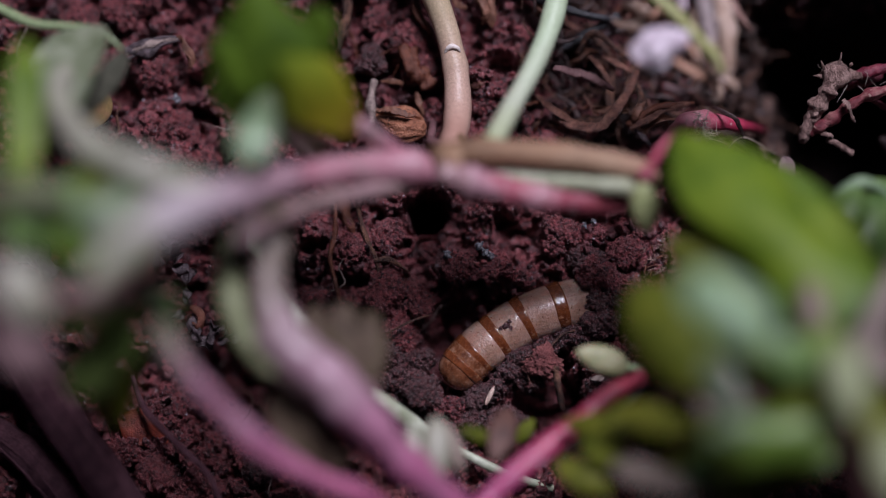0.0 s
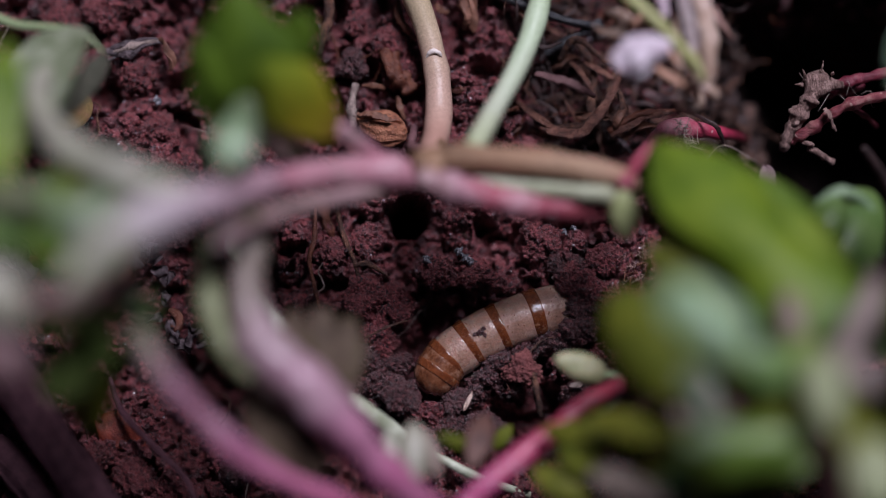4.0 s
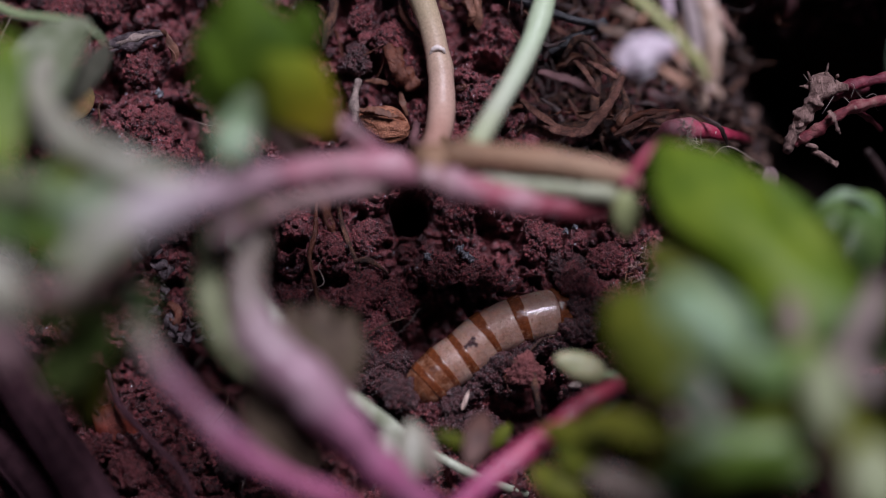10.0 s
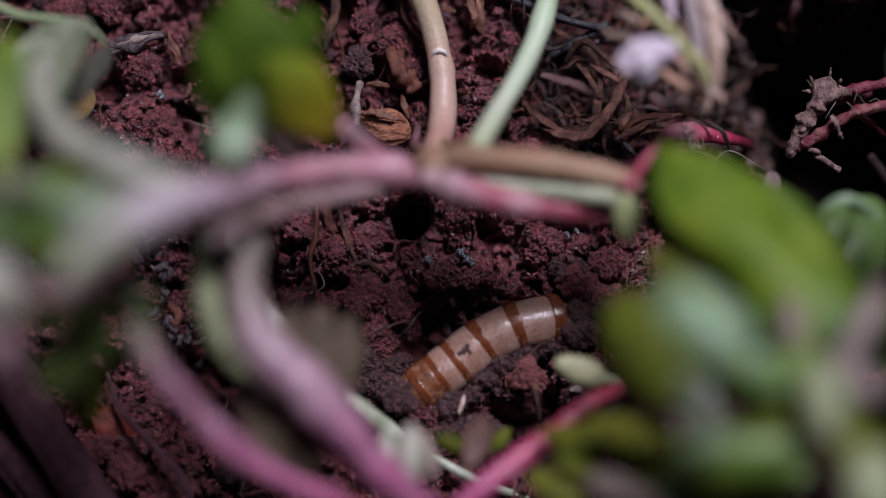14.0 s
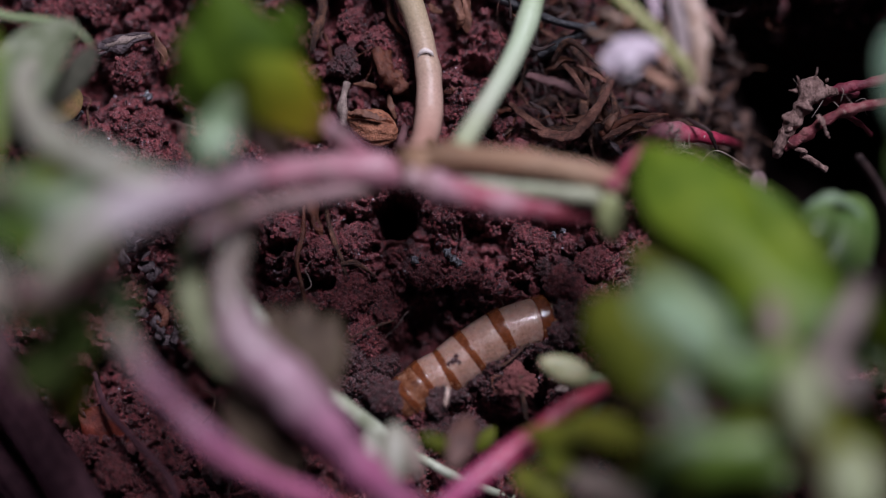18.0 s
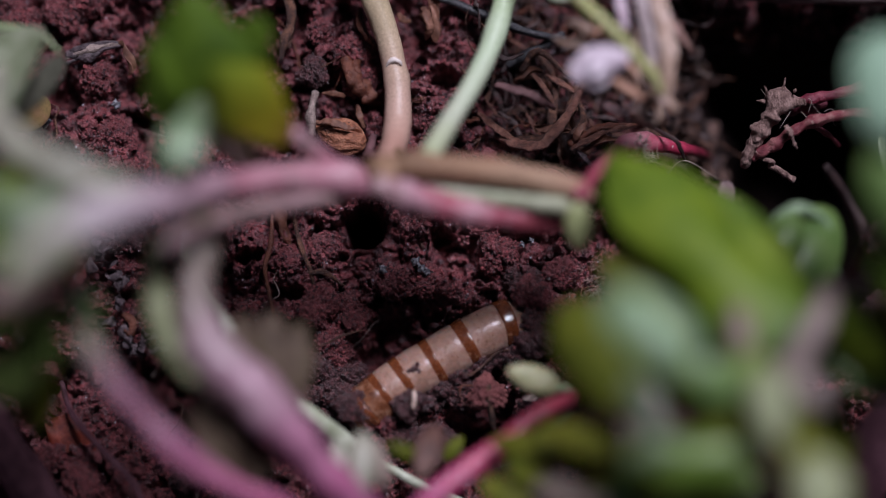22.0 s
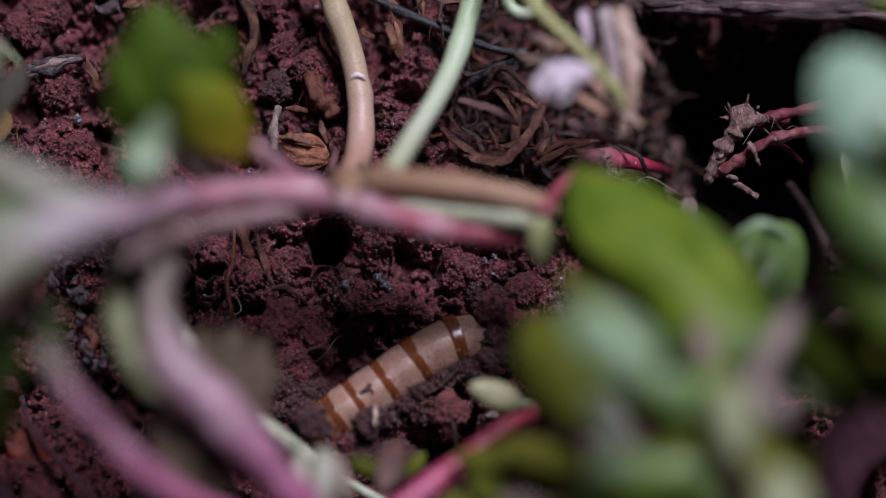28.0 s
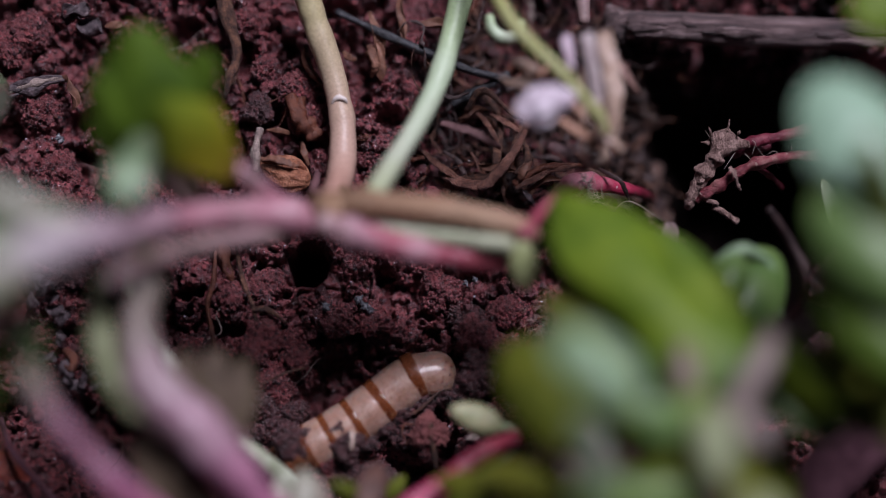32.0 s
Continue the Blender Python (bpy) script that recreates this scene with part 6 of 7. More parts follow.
part("bud", blade((-4.0, -30.0, 22.1), (-3.6, -22.5, 20.5), 3.6, thick=2.2, blunt=0.9, square=0.4), CREAM, pink, "translucent whitish bud")
part("bud", blade((-5.8, -27.9, 21.3), (-6.7, -23.1, 19.7), 2.0, thick=1.6, blunt=0.9), SAGE_PALE, pink, "pale green bud")
part("bud", blade((-0.9, -28.8, 19.7), (-2.4, -23.3, 18.9), 2.0, thick=1.6, blunt=0.9), TAUPE_PALE, pink, "grey-brown bud")
leaf(pink, (2.9, -27.9, 20.0), (4.9, -21.6, 16.4), 3.2, surface("brown_bract", [(0.07, 0.03, 0.022), (0.14, 0.065, 0.048)], 2, 0.65, 0.3, 0.4, through_light=0.2), "small brown bract", thick=0.6, bend=0.6, seed=16)
leaf(pink, (-0.9, -23.9, 18.8), (3.3, -25.5, 17.6), 1.6, OLIVE_DARK, "small olive bract", thick=0.6, bend=0.4, seed=17)
leaf(pink, (8.0, -22.7, 11.6), (5.8, -25.5, 11.6), 1.8, OLIVE_DARK, "small green bract", thick=0.6, bend=0.4, seed=18)
pod = part("pod", blade((19.4, -17.1, 13.1), (13.1, -14.9, 14.2), 3.6, thick=2.4, blunt=0.85, stalk=0.2), surface("pod_skin", [(0.17, 0.18, 0.075), (0.28, 0.28, 0.15), (0.34, 0.32, 0.2)], 2.5, 0.55, 0.1, 0.4, soft_light=0.1), pink, "pale yellow-green oval pod")
part("pod_stalk", tube([(19.0, -16.9, 13.1), (20.4, -17.2, 13.6), (21.1, -18.1, 13.6)], [0.5, 0.4, 0.5]), PALE_GREEN, pod)

# the leafy plant on the far flank
bush = plant("leafy_plant", (48.2, -37.6, 0.0), "bushy plant with glossy round bright green leaves")
stem(bush, [(49.9, -39.0, -2.0), (45.5, -32.1, 22.5), (42.3, -26.0, 37.1), (41.3, -21.3, 42.3), (42.9, -16.0, 44.0), (45.4, -11.5, 44.0), (47.6, -7.7, 38.8)], [1.8, 1.8, 1.6, 1.5, 1.6, 1.5, 1.1], GREY_MAUVE, "grey-mauve stem", 50)
stem(bush, [(41.5, -22.5, 40.6), (38.2, -17.8, 43.1), (37.3, -14.2, 44.0), (36.9, -10.5, 42.3)], [1.5, 1.6, 1.6, 1.2], TAUPE_PALE, "beige leaf stalk", 51)
stem(bush, [(42.4, -28.3, 30.2), (33.8, -26.1, 38.8), (29.4, -22.5, 40.6), (27.8, -18.7, 38.8)], [1.4, 1.3, 1.1, 0.8], MAUVE, "dull mauve side stem", 52)
leaf(bush, (42.5, -13.5, 43.1), (24.3, 8.4, 29.4), 12.5, GREEN, "broad bright green leaf", bend=2.4, cup=-3.0, thick=0.9, up=(0.15, 0.3, 1), seed=20, blunt=0.72, square=0.5, wave=0.7)
# Darker leaf that paints the broad leaf's shadow side.
leaf(bush, (37.9, -8.9, 38.0), (23.0, 4.0, 29.4), 8.0, GREEN_DARK, "green leaf in a colour darkened for shade", bend=1.0, cup=-2.2, thick=0.9, seed=21, up=(-0.2, -0.2, 1))
leaf(bush, (45.3, -13.7, 37.1), (34.0, 2.0, 30.2), 9.5, GREEN, "bright green leaf", bend=1.0, cup=-1.2, thick=0.8, seed=96, up=(0, 0.1, 1))
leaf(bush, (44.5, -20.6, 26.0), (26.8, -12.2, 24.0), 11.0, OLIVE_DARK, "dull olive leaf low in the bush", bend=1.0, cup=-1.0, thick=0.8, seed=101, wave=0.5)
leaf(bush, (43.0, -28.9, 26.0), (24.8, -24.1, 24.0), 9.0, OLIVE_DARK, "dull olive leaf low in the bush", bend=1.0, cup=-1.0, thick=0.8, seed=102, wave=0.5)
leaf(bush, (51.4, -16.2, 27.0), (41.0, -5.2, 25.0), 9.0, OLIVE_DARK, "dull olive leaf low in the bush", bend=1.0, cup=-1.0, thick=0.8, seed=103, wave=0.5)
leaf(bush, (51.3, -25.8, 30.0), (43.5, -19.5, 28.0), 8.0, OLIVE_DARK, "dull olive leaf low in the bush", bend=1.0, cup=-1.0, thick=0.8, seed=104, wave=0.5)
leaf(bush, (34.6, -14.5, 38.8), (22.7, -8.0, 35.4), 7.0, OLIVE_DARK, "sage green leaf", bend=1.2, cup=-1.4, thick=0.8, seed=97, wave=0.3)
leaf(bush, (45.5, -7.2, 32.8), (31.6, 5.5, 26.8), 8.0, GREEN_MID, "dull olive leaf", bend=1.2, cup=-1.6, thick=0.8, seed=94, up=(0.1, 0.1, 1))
# Deep olive paints the shadow beneath the broad leaf.
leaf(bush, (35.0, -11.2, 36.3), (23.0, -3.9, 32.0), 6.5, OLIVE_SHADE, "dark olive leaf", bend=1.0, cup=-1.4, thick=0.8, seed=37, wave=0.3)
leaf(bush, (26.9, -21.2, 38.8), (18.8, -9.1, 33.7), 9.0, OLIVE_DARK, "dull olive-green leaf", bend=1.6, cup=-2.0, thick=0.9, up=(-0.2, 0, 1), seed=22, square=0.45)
# Extra pale leaf put where the foliage only reflects the sky.
leaf(bush, (30.6, -17.9, 61.2), (22.1, -10.5, 59.5), 6.8, SKY_SHEEN, "leaf in a pale blue-green sky sheen colour", bend=1.4, cup=-1.6, thick=0.8, seed=23, wave=0.3)
leaf(bush, (38.2, -19.8, 47.4), (30.3, -16.9, 49.2), 5.0, SAGE_GREEN, "sage green leaf", bend=0.8, cup=-0.8, thick=0.8, seed=38, wave=0.3)
leaf(bush, (39.4, -14.2, 44.0), (34.6, -20.4, 47.4), 3.6, GREEN, "bright green leaf", bend=0.8, thick=0.7, seed=48, wave=0.3)
leaf(bush, (43.3, -8.5, 22.0), (51.1, 4.3, 16.0), 9.6, SAGE_GREEN, "round sage green leaf under a pale painted sheen", bend=1.8, cup=-2.4, thick=1.2, up=(0.1, 0.3, 1), seed=24, blunt=0.85, square=0.45)
leaf(bush, (43.1, -4.9, 22.0), (46.4, 3.3, 20.0), 5.0, SAGE_GREEN, "round green leaf", bend=1.4, cup=-1.2, thick=0.8, up=(0, 0.4, 1), seed=25)
# Lit rim of the round leaf, added as a pale tube.
part("rim_sheen", tube([(42.8, 0.3, 20.0), (44.6, 2.5, 20.0), (47.1, 3.6, 20.0), (50.0, 2.4, 18.5), (51.6, -0.4, 17.0), (52.2, -3.6, 15.5)], [0.3, 0.6, 0.75, 0.6, 0.4, 0.2]), SKY_SHEEN, bush, "pale tube painting the sheen on the leaf's rim")
leaf(bush, (27.6, -24.6, 49.2), (25.0, -18.0, 46.6), 4.2, SAGE, "small pale green leaf", bend=0.8, thick=0.8, seed=26, wave=0.3)
leaf(bush, (36.8, -22.3, 44.0), (30.0, -19.6, 44.0), 4.8, OLIVE_DARK, "dull olive leaf", bend=0.8, thick=0.8, seed=29)
leaf(bush, (37.5, -26.3, 47.4), (24.7, -27.1, 45.7), 6.6, GREEN_MID, "green leaf", bend=1.2, cup=-1.4, thick=0.8, seed=27, wave=0.3)
leaf(bush, (30.4, -25.3, 52.6), (24.5, -26.1, 50.9), 2.8, SAGE, "leaf in a pale blue-green sky sheen colour", bend=0.8, cup=-0.5, thick=0.8, seed=28, wave=0.3)
leaf(bush, (39.5, -25.0, 45.7), (32.4, -23.3, 45.7), 4.6, OLIVE_DARK, "dull olive leaf", bend=0.8, thick=0.8, seed=39)
leaf(bush, (39.7, -25.5, 52.6), (38.7, -16.1, 50.0), 4.6, CREAM_GREEN, "pale grey-green leaf", bend=1, cup=-0.8, thick=0.8, seed=32)
leaf(bush, (45.2, -21.5, 47.4), (42.9, -17.3, 45.7), 2.6, GREY_MAUVE, "greyish old leaf", bend=1, thick=0.8, seed=31)
leaf(bush, (44.7, -33.9, 52.6), (43.8, -25.7, 50.0), 6.0, CREAM_GREEN, "pale green leaf", bend=1, cup=-0.8, thick=0.8, seed=30)
leaf(bush, (47.7, -30.4, 49.2), (41.1, -24.5, 47.4), 5.0, OLIVE_LIT, "yellowish green leaf", bend=1, cup=-0.8, thick=0.8, seed=95)
leaf(bush, (25.3, -25.4, 35.4), (16.1, -22.6, 29.4), 3.6, OLIVE_LIT, "dull olive-green leaf", bend=0.8, thick=0.6, seed=34, wave=0.4)
leaf(bush, (20.7, -25.8, 26.8), (11.0, -23.6, 22.5), 3.4, OLIVE_LIT, "dull olive-green leaf", bend=0.8, thick=0.6, seed=33, wave=0.4)
leaf(bush, (20.1, -29.9, 26.8), (12.9, -25.7, 24.2), 3.6, OLIVE_DARK, "dull olive-green leaf", bend=0.8, thick=0.6, seed=53, wave=0.4)
leaf(bush, (16.3, -32.1, 25.1), (10.1, -28.1, 22.5), 3.6, OLIVE_LIT, "dull olive-green leaf", bend=0.8, thick=0.6, seed=54, wave=0.4)
leaf(bush, (26.1, -26.1, 40.6), (21.0, -29.0, 35.4), 3.0, OLIVE_LIT, "olive-green leaf", bend=0.8, thick=0.6, seed=82, wave=0.4)
leaf(bush, (27.5, -32.1, 40.6), (22.4, -26.9, 37.1), 3.0, SAGE_GREEN, "sage green leaf", bend=0.8, thick=0.6, seed=81, wave=0.4)
leaf(bush, (24.7, -32.4, 38.8), (15.9, -28.7, 33.7), 3.2, TAUPE_PALE, "dull pinkish withered leaf", bend=0.6, thick=0.6, seed=83, wave=0.4)
leaf(bush, (24.6, -30.8, 18.2), (19.9, -28.4, 14.8), 1.5, PALE, "pale curled leaf edge", bend=0.6, thick=0.5, seed=47)
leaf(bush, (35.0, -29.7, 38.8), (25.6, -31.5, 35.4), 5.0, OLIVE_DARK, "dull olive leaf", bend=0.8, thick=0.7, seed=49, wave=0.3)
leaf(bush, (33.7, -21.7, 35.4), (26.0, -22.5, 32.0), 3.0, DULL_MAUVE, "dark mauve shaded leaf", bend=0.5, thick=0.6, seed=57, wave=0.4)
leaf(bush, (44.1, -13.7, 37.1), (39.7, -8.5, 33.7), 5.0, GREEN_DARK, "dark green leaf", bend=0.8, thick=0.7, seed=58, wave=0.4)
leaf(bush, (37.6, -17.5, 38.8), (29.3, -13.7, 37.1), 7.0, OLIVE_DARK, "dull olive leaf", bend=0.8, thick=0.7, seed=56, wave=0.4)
leaf(bush, (39.9, -28.5, 38.8), (31.6, -28.1, 37.1), 4.4, GREEN_MID, "green leaf", bend=0.8, thick=0.7, seed=59, wave=0.4)
stem(bush, [(25.7, -23.6, 38.8), (24.8, -21.7, 35.4), (23.0, -21.0, 30.2), (20.9, -21.6, 25.1)], [0.9, 0.8, 0.7, 0.5], TAUPE_PALE, "beige leaf stalk", 53)

# the plant that comes into view beside it
edge = plant("side_plant", (77.1, -4.4, 0.0), "plant with pale blue-green and bright green leaves")
stem(edge, [(83.4, -5.4, -20.0), (69.9, -4.4, 25.0), (60.8, -1.2, 49.0), (56.0, 3.9, 58.0), (53.7, 9.2, 61.0)], [1.8, 1.8, 1.7, 1.5, 1.1], OLIVE_DARK, "", 60)
stem(edge, [(68.5, -4.8, 28.0), (59.5, -10.5, 46.0), (54.3, -14.5, 50.5)], [1.4, 1.2, 0.9], OLIVE_DARK, "", 61)
leaf(edge, (60.1, 1.8, 53.3), (50.0, 17.8, 49.9), 12.5, PALE_TEAL, "broad leaf coloured with a pale blue-green sheen", bend=2.0, cup=-2.4, thick=0.9, seed=40, square=0.42, blunt=0.9)
leaf(edge, (57.9, 3.3, 56.8), (50.3, 9.5, 55.0), 6.0, PALE_TEAL, "leaf in a pale blue-green sky sheen colour", bend=1.2, cup=-1, thick=0.9, seed=41)
leaf(edge, (61.0, -6.0, 57.3), (49.8, 4.9, 53.9), 9.5, SAGE_GREEN, "green leaf", bend=1.4, cup=-1.6, up=(-0.1, 0.35, 1), thick=0.9, seed=42, square=0.45)
leaf(edge, (61.8, -14.8, 53.0), (50.0, -1.0, 49.6), 8.0, GREEN_MID, "dark green leaf", bend=1.4, cup=-1.6, up=(-0.1, 0.35, 1), thick=0.9, seed=43)
leaf(edge, (55.1, -17.8, 43.0), (47.4, -8.4, 39.6), 5.4, GREEN, "bright green leaf", bend=1.4, cup=-1.4, thick=0.9, seed=45, up=(-0.3, 0.2, 1))
leaf(edge, (61.2, -15.6, 46.4), (51.3, -9.5, 44.7), 7.0, OLIVE_LIT, "yellowish olive leaf", bend=1.2, cup=-1, thick=0.9, seed=44)
leaf(edge, (54.9, -19.3, 37.8), (47.6, -14.4, 37.8), 4.6, SAGE_GREEN, "sage green leaf", bend=0.8, thick=0.7, seed=84, wave=0.4)
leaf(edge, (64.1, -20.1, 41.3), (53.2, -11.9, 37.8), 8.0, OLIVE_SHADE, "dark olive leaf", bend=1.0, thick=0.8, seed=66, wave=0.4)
leaf(edge, (60.4, 23.9, 44.7), (55.4, 28.9, 44.7), 6.0, GREEN, "green leaf tip", bend=1.0, thick=0.9, seed=46)
leaf(edge, (60.3, 9.5, 4.0), (58.9, 14.4, 6.0), 2.6, PALE_GREEN, "small pale green leaf beneath", bend=0.6, thick=0.5, seed=47, up=(0.6, 0, 0.8))
stem(edge, [(74.8, 0.0, 10.0), (65.7, 6.4, 8.0), (60.3, 9.5, 4.0)], [0.6, 0.5, 0.4], PALE_GREEN, "", 62)
part("twig", tube([(43.6, -19.8, 24.0), (46.6, -19.0, 21.0), (49.8, -18.1, 19.0), (54.0, -17.1, 16.0), (60.5, -15.6, 10.0)], [0.2, 0.35, 0.4, 0.45, 0.4]), GREY_MAUVE, edge, "thin pinkish dry twig")

# the knobby root and red stems over the hollow
knob = plant("knobby_root", (46.3, 17.1, 0.0), "knobby grey-tan root with red hairy stems over a dark hollow")
stem(knob, [(42.8, 11.3, 2.0), (43.1, 12.2, 3.0), (43.7, 13.7, 3.6), (44.4, 14.9, 4.2), (45.3, 16.3, 4.8), (46.1, 17.7, 5.2), (46.9, 19.0, 4.6), (47.5, 20.1, 3.4)], [0.45, 0.7, 0.8, 0.95, 1.05, 1.35, 1.45, 0.9], TAN_ROOT, "gnarled grey-tan root", 70, ((0.45, 0.15), (0.75, 0.1)), 0.13)
for k, (a, b, r) in enumerate([((43.4, 15.8, 4.6), (45.2, 14.7, 5.2), 0.8), ((45.1, 17.1, 6.0), (46.8, 16.4, 6.0), 0.75), ((42.5, 11.3, 2.6), (43.2, 11.8, 3.4), 0.6), ((45.9, 19.2, 5.6), (47.8, 18.8, 5.0), 0.8), ((43.8, 13.9, 4.4), (44.7, 14.5, 4.8), 0.5), ((45.0, 11.9, 3.6), (46.4, 11.5, 3.6), 0.7)]):
    c = (np.array(a) + np.array(b)) / 2 + (0, 0, 0.3)
    part("root_knob", tube([a, tuple(c), b], [r * 0.35, r * 0.6, r * 0.3], 12, 10, 0.12, 90 + k), TAN_ROOT, knob, "wrinkled knob")
for k, (a, b) in enumerate([((45.3, 19.6, 6.0), (44.8, 20.5, 7.0)), ((47.2, 20.3, 6.0), (47.4, 21.5, 7.0)), ((45.0, 18.8, 5.4), (44.0, 18.9, 5.6)), ((48.7, 20.1, 5.0), (48.8, 20.4, 5.6))]):
    c = (np.array(a) + np.array(b)) / 2 + (0.05, 0, 0.1)
    part("root_spine", tube([a, tuple(c), b], [0.22, 0.16, 0.06], 8, 6, 0.2, k), TAN_ROOT, knob, "short pale root spine")
stem(knob, [(47.6, 19.1, 3.6), (48.8, 19.0, 4.0), (50.2, 19.1, 4.2)], [0.6, 0.75, 0.65], TAN_ROOT, "tan scaly sleeve of the red stem", 76, (), 0.12)
stem(knob, [(49.6, 19.1, 4.0), (52.0, 19.6, 4.0), (54.7, 20.2, 4.0), (60.1, 21.8, 2.0), (71.7, 26.8, -12.0)], [0.7, 0.75, 0.7, 0.7, 0.7], CRIMSON, "dark red stem", 71, (), 0.15)
stem(knob, [(48.2, 18.4, 1.5), (50.7, 18.9, 1.5), (53.2, 19.4, 1.0)], [0.7, 0.8, 0.6], CRIMSON, "dark red stem below", 77, (), 0.15)
stem(knob, [(43.8, 12.0, 3.0), (44.9, 12.8, 4.0), (46.3, 13.6, 4.6), (48.2, 15.0, 5.4), (50.5, 16.1, 6.0), (54.3, 17.1, 6.0), (61.1, 18.0, 4.0), (71.6, 22.7, -12.0)], [0.4, 0.62, 0.68, 0.6, 0.7, 0.7, 0.7, 0.7], HAIRY_RED, "red hairy stem with a scaly joint", 72, ((0.42, 0.15),), 0.2)
part("scale", shred([(47.4, 15.6, 6.6), (47.9, 14.9, 7.0), (48.5, 13.6, 6.0), (49.0, 13.1, 5.0)], [0.6, 1.0, 0.7, 0.3], 0.35, 0.4, 41), TAN_ROOT, knob, "tan papery scale at the joint")
stem(knob, [(45.8, 11.3, 3.0), (46.8, 10.8, 3.0), (47.8, 10.2, 2.6), (49.0, 9.6, 2.0)], [0.4, 0.45, 0.36, 0.45], TAN_ROOT, "short root stub", 73, (), 0.12)
stem(knob, [(51.3, 16.0, 4.0), (53.3, 15.2, 2.4), (54.9, 14.3, 0.0)], [0.3, 0.4, 0.3], CRIMSON, "", 74, (), 0.15)
stem(knob, [(58.3, -0.3, -14.0), (59.7, 3.5, -9.0), (57.2, 8.3, -7.0), (53.9, 12.2, -4.0)], [0.9, 0.8, 0.7, 0.5], ROOT_DARK, "dark root in the hollow", 75, (), 0.1)
for k in range(12):
    u = hair.uniform(0, 1)
    c = np.array((45.6, 18.1, 5.0)) * (1 - u) + np.array((54.6, 17.0, 5.0)) * u
    d = hair.normal(0, 1, 3) * (0.7, 1.0, 0.3)
    d /= np.linalg.norm(d)
    part("root_hair", tube([tuple(c), tuple(c + d * 1.1 + hair.normal(0, 0.3, 3)), tuple(c + d * hair.uniform(1.4, 2.4) + hair.normal(0, 0.7, 3))], [0.05, 0.04, 0.02], 7, 5, 0.1, k), HAIR, knob)
part("leaf", blade((40.5, 3.2, 5.0), (39.6, 8.6, 8.0), 2.6, thick=0.3, bend=0.4, up=(0.3, 0.1, 1), blunt=1.9, wave=0.2), surface("dull_pink_leaf", [(0.24, 0.15, 0.16), (0.36, 0.25, 0.26)], 1.5, 0.55, 0.4, 0.3, through_light=0.2), knob, "small pale pink leaf")
part("leaf_stalk", tube([(40.3, 4.2, 6.0), (40.9, 2.6, 3.0), (42.7, 0.5, -4.0)], [0.3, 0.25, 0.25]), MAUVE, knob)

# the dried flower head
flower = plant("dried_flower", (32.6, 21.4, -4.0), "drooping dried flower head with one fresh white petal cluster")
stem(flower, [(14.7, 49.4, 0.0), (15.8, 39.4, 16.0), (19.2, 30.6, 22.0), (22.2, 26.6, 23.5), (24.4, 24.5, 24.0), (26.5, 22.3, 24.0), (28.4, 20.2, 23.5), (30.0, 18.5, 22.5), (30.8, 17.0, 21.5)], [0.8, 0.8, 0.75, 0.75, 0.7, 0.65, 0.65, 0.7, 0.5], surface("yellow_green_stalk", [(0.3, 0.31, 0.1), (0.42, 0.42, 0.2)], 4, 0.5, 0.2, 0.4), "yellow-green flower stalk", 80)
for base, tip, w in [((24.7, 18.3, 26.0), (19.9, 19.3, 25.0), 3.4), ((25.0, 18.5, 26.0), (21.2, 20.9, 25.7), 3.2), ((24.6, 18.5, 27.0), (22.7, 21.0, 26.7), 3.6), ((25.5, 18.7, 26.0), (25.2, 21.3, 26.0), 2.8), ((24.7, 18.1, 25.5), (20.9, 17.8, 25.0), 2.8), ((24.3, 18.6, 27.3), (21.8, 19.3, 27.0), 2.8)]:
    part("petal", blade(base, tip, w, thick=0.5, bend=0.7, cup=0.4, seed=int(w * 10)), WHITE, flower, "white petal")
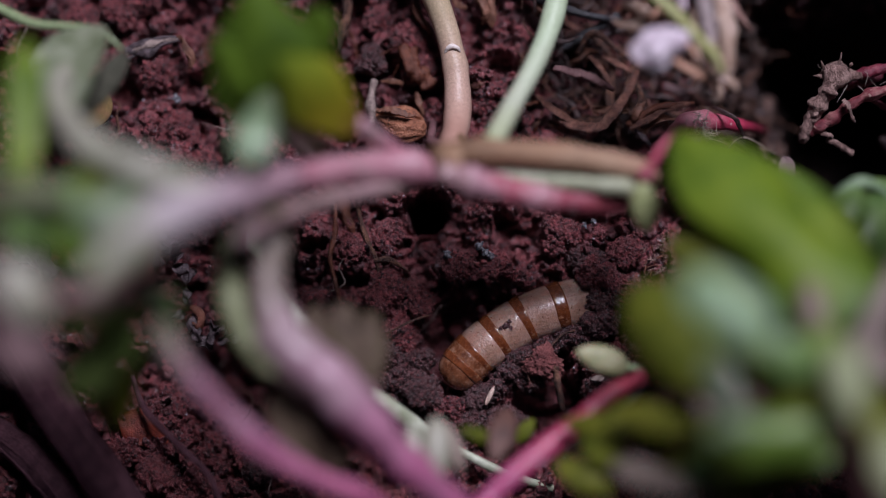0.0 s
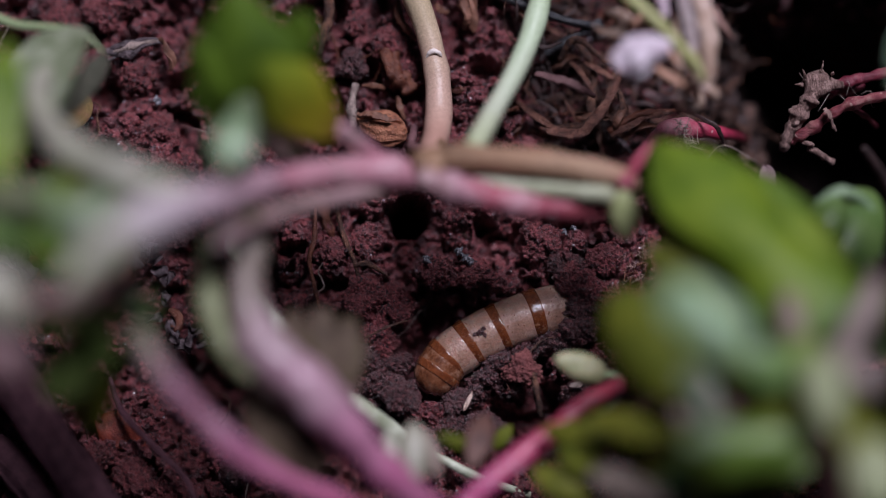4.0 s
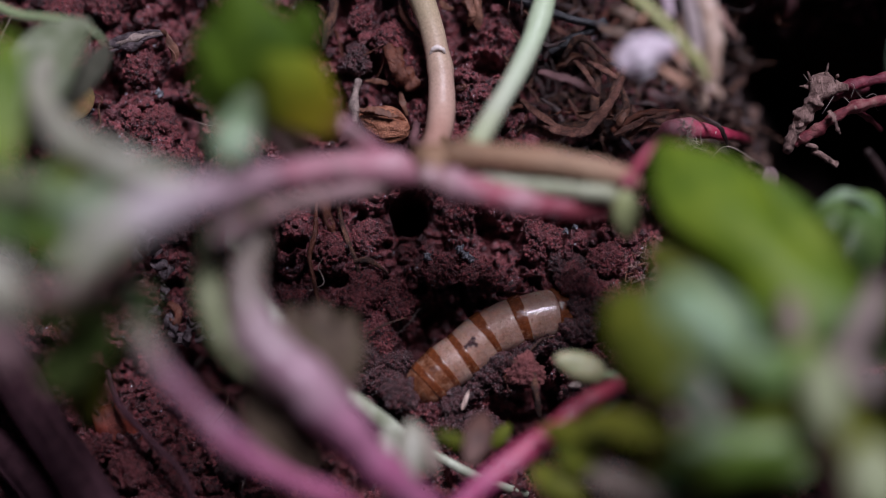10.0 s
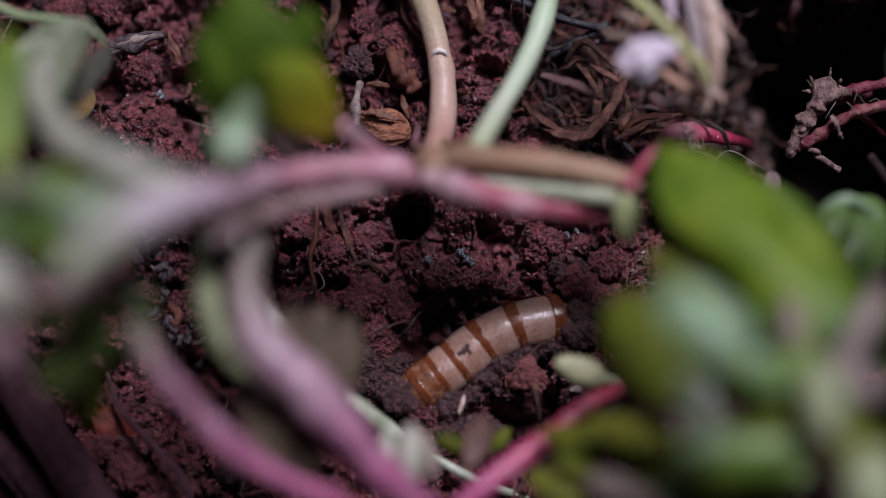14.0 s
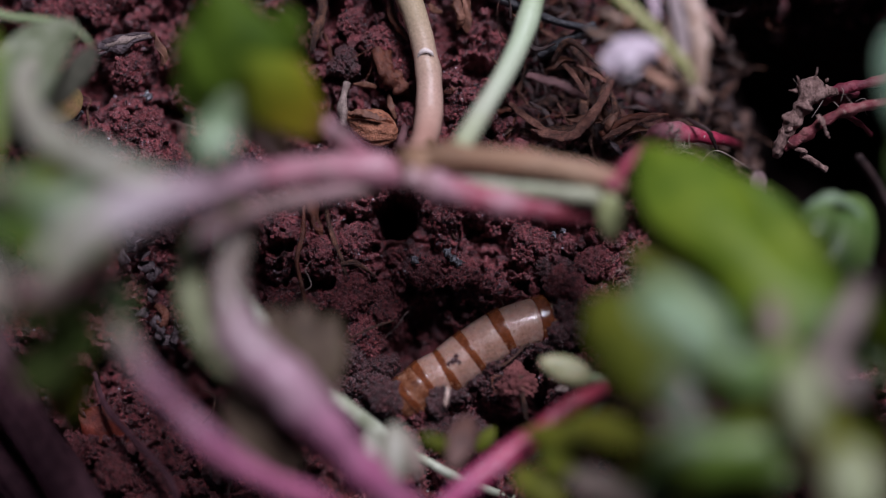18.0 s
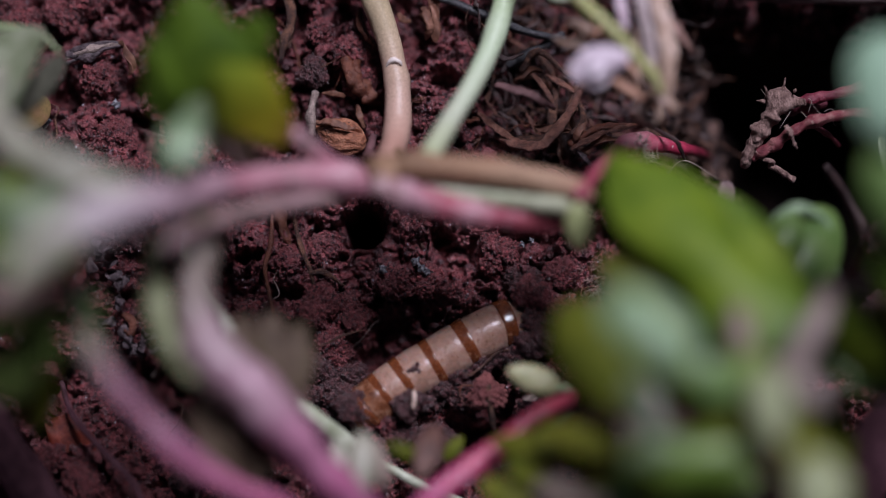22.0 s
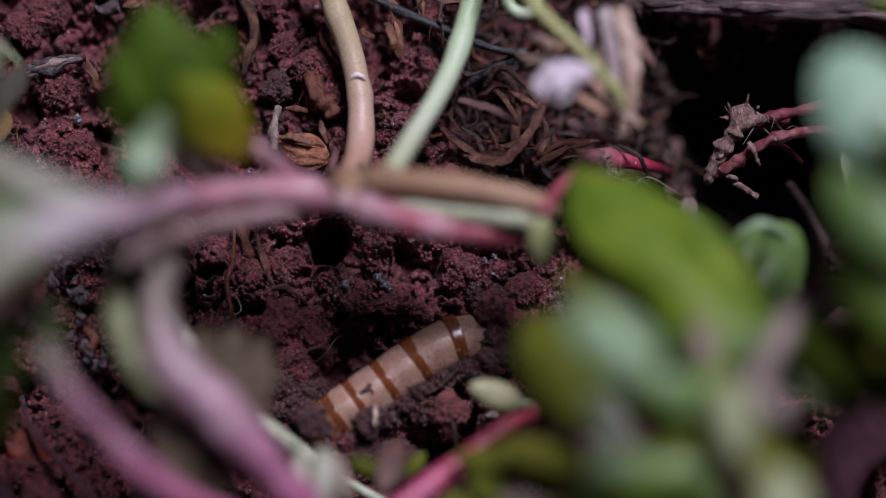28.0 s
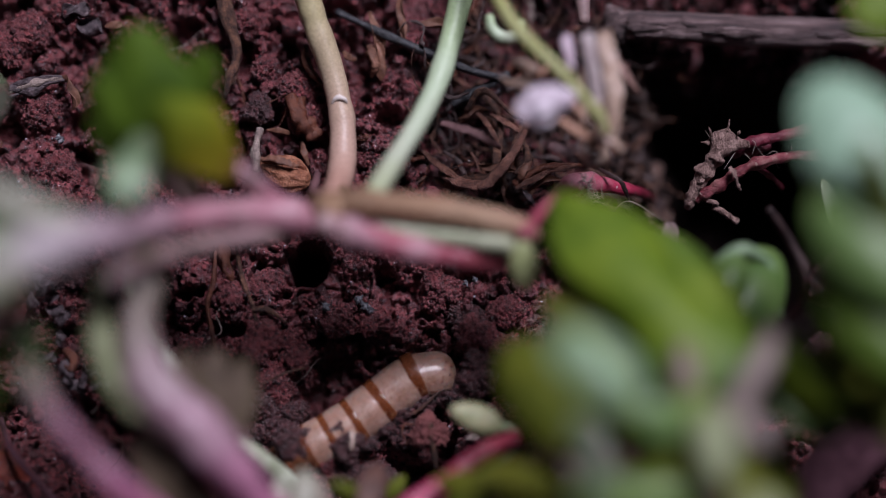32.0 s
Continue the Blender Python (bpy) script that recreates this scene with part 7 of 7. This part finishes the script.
for k, (pts, widths, m, label) in enumerate([
    ([(30.6, 29.1, 21.0), (31.0, 26.3, 21.5), (31.5, 23.8, 21.7), (31.8, 21.0, 21.5), (31.6, 17.8, 20.5), (31.2, 16.3, 19.5)], [2.2, 2.6, 2.8, 2.6, 2.2, 1.2], BEIGE, "dried pinkish-beige sepal"),
    ([(28.5, 28.7, 21.5), (29.0, 25.6, 22.0), (29.5, 23.2, 22.0), (29.8, 21.0, 21.5), (29.5, 19.1, 21.0)], [2.0, 2.2, 2.2, 1.6, 0.8], PALE_SEPAL, "pale whitish-pink sepal"),
    ([(29.9, 28.6, 20.5), (30.4, 24.5, 20.5), (30.5, 20.9, 20.3), (30.2, 17.3, 19.5)], [1.2, 1.6, 1.5, 0.9], BEIGE, "dried beige sepal"),
    ([(26.1, 28.5, 21.0), (26.3, 26.7, 21.5), (26.7, 24.5, 21.5)], [1.6, 2.0, 1.0], LILAC_PETAL, "faded lilac petal"),
    ([(28.0, 24.6, 20.0), (28.3, 21.9, 20.0), (28.3, 19.3, 20.0), (28.9, 17.3, 19.5)], [0.8, 1.2, 1.0, 0.6], BEIGE, "dried beige sepal"),
    ([(25.4, 18.6, 20.5), (26.8, 17.7, 20.7), (28.2, 16.9, 20.5), (29.3, 16.7, 19.5)], [0.9, 1.5, 1.5, 0.9], PEACH, "orange-beige dried strand"),
    ([(26.8, 21.7, 19.5), (27.5, 20.1, 20.0), (28.3, 18.2, 20.0), (28.7, 17.0, 19.5)], [0.5, 0.8, 0.8, 0.5], PEACH, "orange-beige dried strand"),
    ([(31.5, 27.1, 18.0), (32.8, 25.6, 18.0), (33.9, 24.1, 17.5), (35.1, 22.6, 16.5)], [1.2, 1.7, 1.3, 0.3], BROWN_SEPAL, "pointed brown dry sepal"),
    ([(31.8, 24.2, 18.5), (32.6, 23.4, 18.5), (33.1, 22.4, 18.0)], [0.8, 1.3, 0.6], BEIGE, "dried beige sepal"),
    ([(19.9, 25.9, 18.5), (21.3, 25.5, 19.0), (22.8, 24.7, 19.5)], [0.6, 1.5, 0.9], BEIGE, "ragged beige sepal tip"),
    ([(18.6, 24.4, 17.0), (19.7, 23.5, 18.0), (21.0, 23.1, 19.0), (22.2, 22.8, 19.5)], [0.4, 0.9, 1.5, 0.8], BEIGE, "ragged beige sepal tip"),
    ([(22.7, 23.8, 19.0), (23.6, 24.6, 19.5), (24.3, 25.5, 19.5)], [0.5, 1.0, 0.5], PEACH, "orange-beige dried strand"),
    ([(21.7, 25.2, 19.0), (21.8, 24.1, 19.0), (21.4, 23.2, 19.0)], [0.6, 0.9, 0.6], BEIGE, "ragged beige sepal tip"),
    ([(29.0, 17.2, 19.5), (30.5, 16.7, 20.0), (32.0, 16.1, 19.5), (32.9, 15.3, 18.5)], [1.0, 1.7, 1.7, 0.8], BEIGE, "dried beige sepal base"),
    ([(24.6, 16.5, 15.5), (26.4, 15.7, 15.5), (28.2, 16.1, 15.0)], [1.0, 1.8, 1.0], MAUVE, "dull mauve withered sepal"),
]):
    part("sepal", shred(pts, [0.78 * w for w in widths], 0.8, 0.3, 700 + k, 12, 0.07), m, flower, label)
part("seed_ring", tube([(28.9, 16.8, 14.5), (29.0, 15.3, 14.8), (30.0, 14.5, 14.8), (31.1, 15.1, 14.8), (31.1, 16.6, 14.8), (30.0, 17.3, 15.0), (28.9, 16.7, 14.5)], [0.5, 0.55, 0.6, 0.55, 0.5, 0.5, 0.5], 40, 10, 0.2, 7), BEIGE, flower, "curled dry seed ring")
stem(flower, [(17.4, 32.5, 13.5), (17.8, 30.9, 13.5), (19.1, 29.9, 13.5), (20.9, 30.0, 14.2), (21.2, 31.6, 15.0)], [0.6, 0.7, 0.75, 0.7, 0.6], PALE_GREEN, "curled pale green tendril", 81)
stem(flower, [(29.6, 44.5, 0.0), (28.9, 37.9, 9.0), (29.2, 32.7, 10.0)], [0.9, 1.1, 0.7], MAUVE, "dull mauve side stalk", 82)


def motions():
    key_larva()
    drift(PUSHED, [(0, (-0.6, 0.5, 0), 0), (5, (-0.5, 0.4, 0), 2), (10, (-0.1, 0.1, 0), 5), (13, (0, 0, 0), 6), (16, (0.3, -0.2, 0), 8), (18, (0.5, -0.7, 0), 14), (25, (0.8, -0.9, 0), 16), (32, (0.7, -0.8, 0), 16)])
    drift(NUDGED, [(0, (0.5, 0.0, -0.8), -10), (8, (0.4, 0.0, -0.5), -6), (13, (0, 0, 0), 0), (17, (0.0, 0.1, 0.4), 4), (19, (0.2, 0.7, 1.2), 14), (25, (0.3, 0.9, 1.4), 16), (32, (0.0, 0.4, 1.5), 18)])
    drift(CHIP, [(0, (0.5, 0.2, -0.4), -10), (8, (0.5, 0.1, -0.3), -6), (13, (0, 0, 0.3), 0), (17, (-0.1, 0.1, 0.6), 4), (19, (-0.2, 1.7, 2.0), 14), (25, (-0.2, 1.6, 2.4), 16), (32, (-0.7, 1.4, 2.6), 18)])


motions()
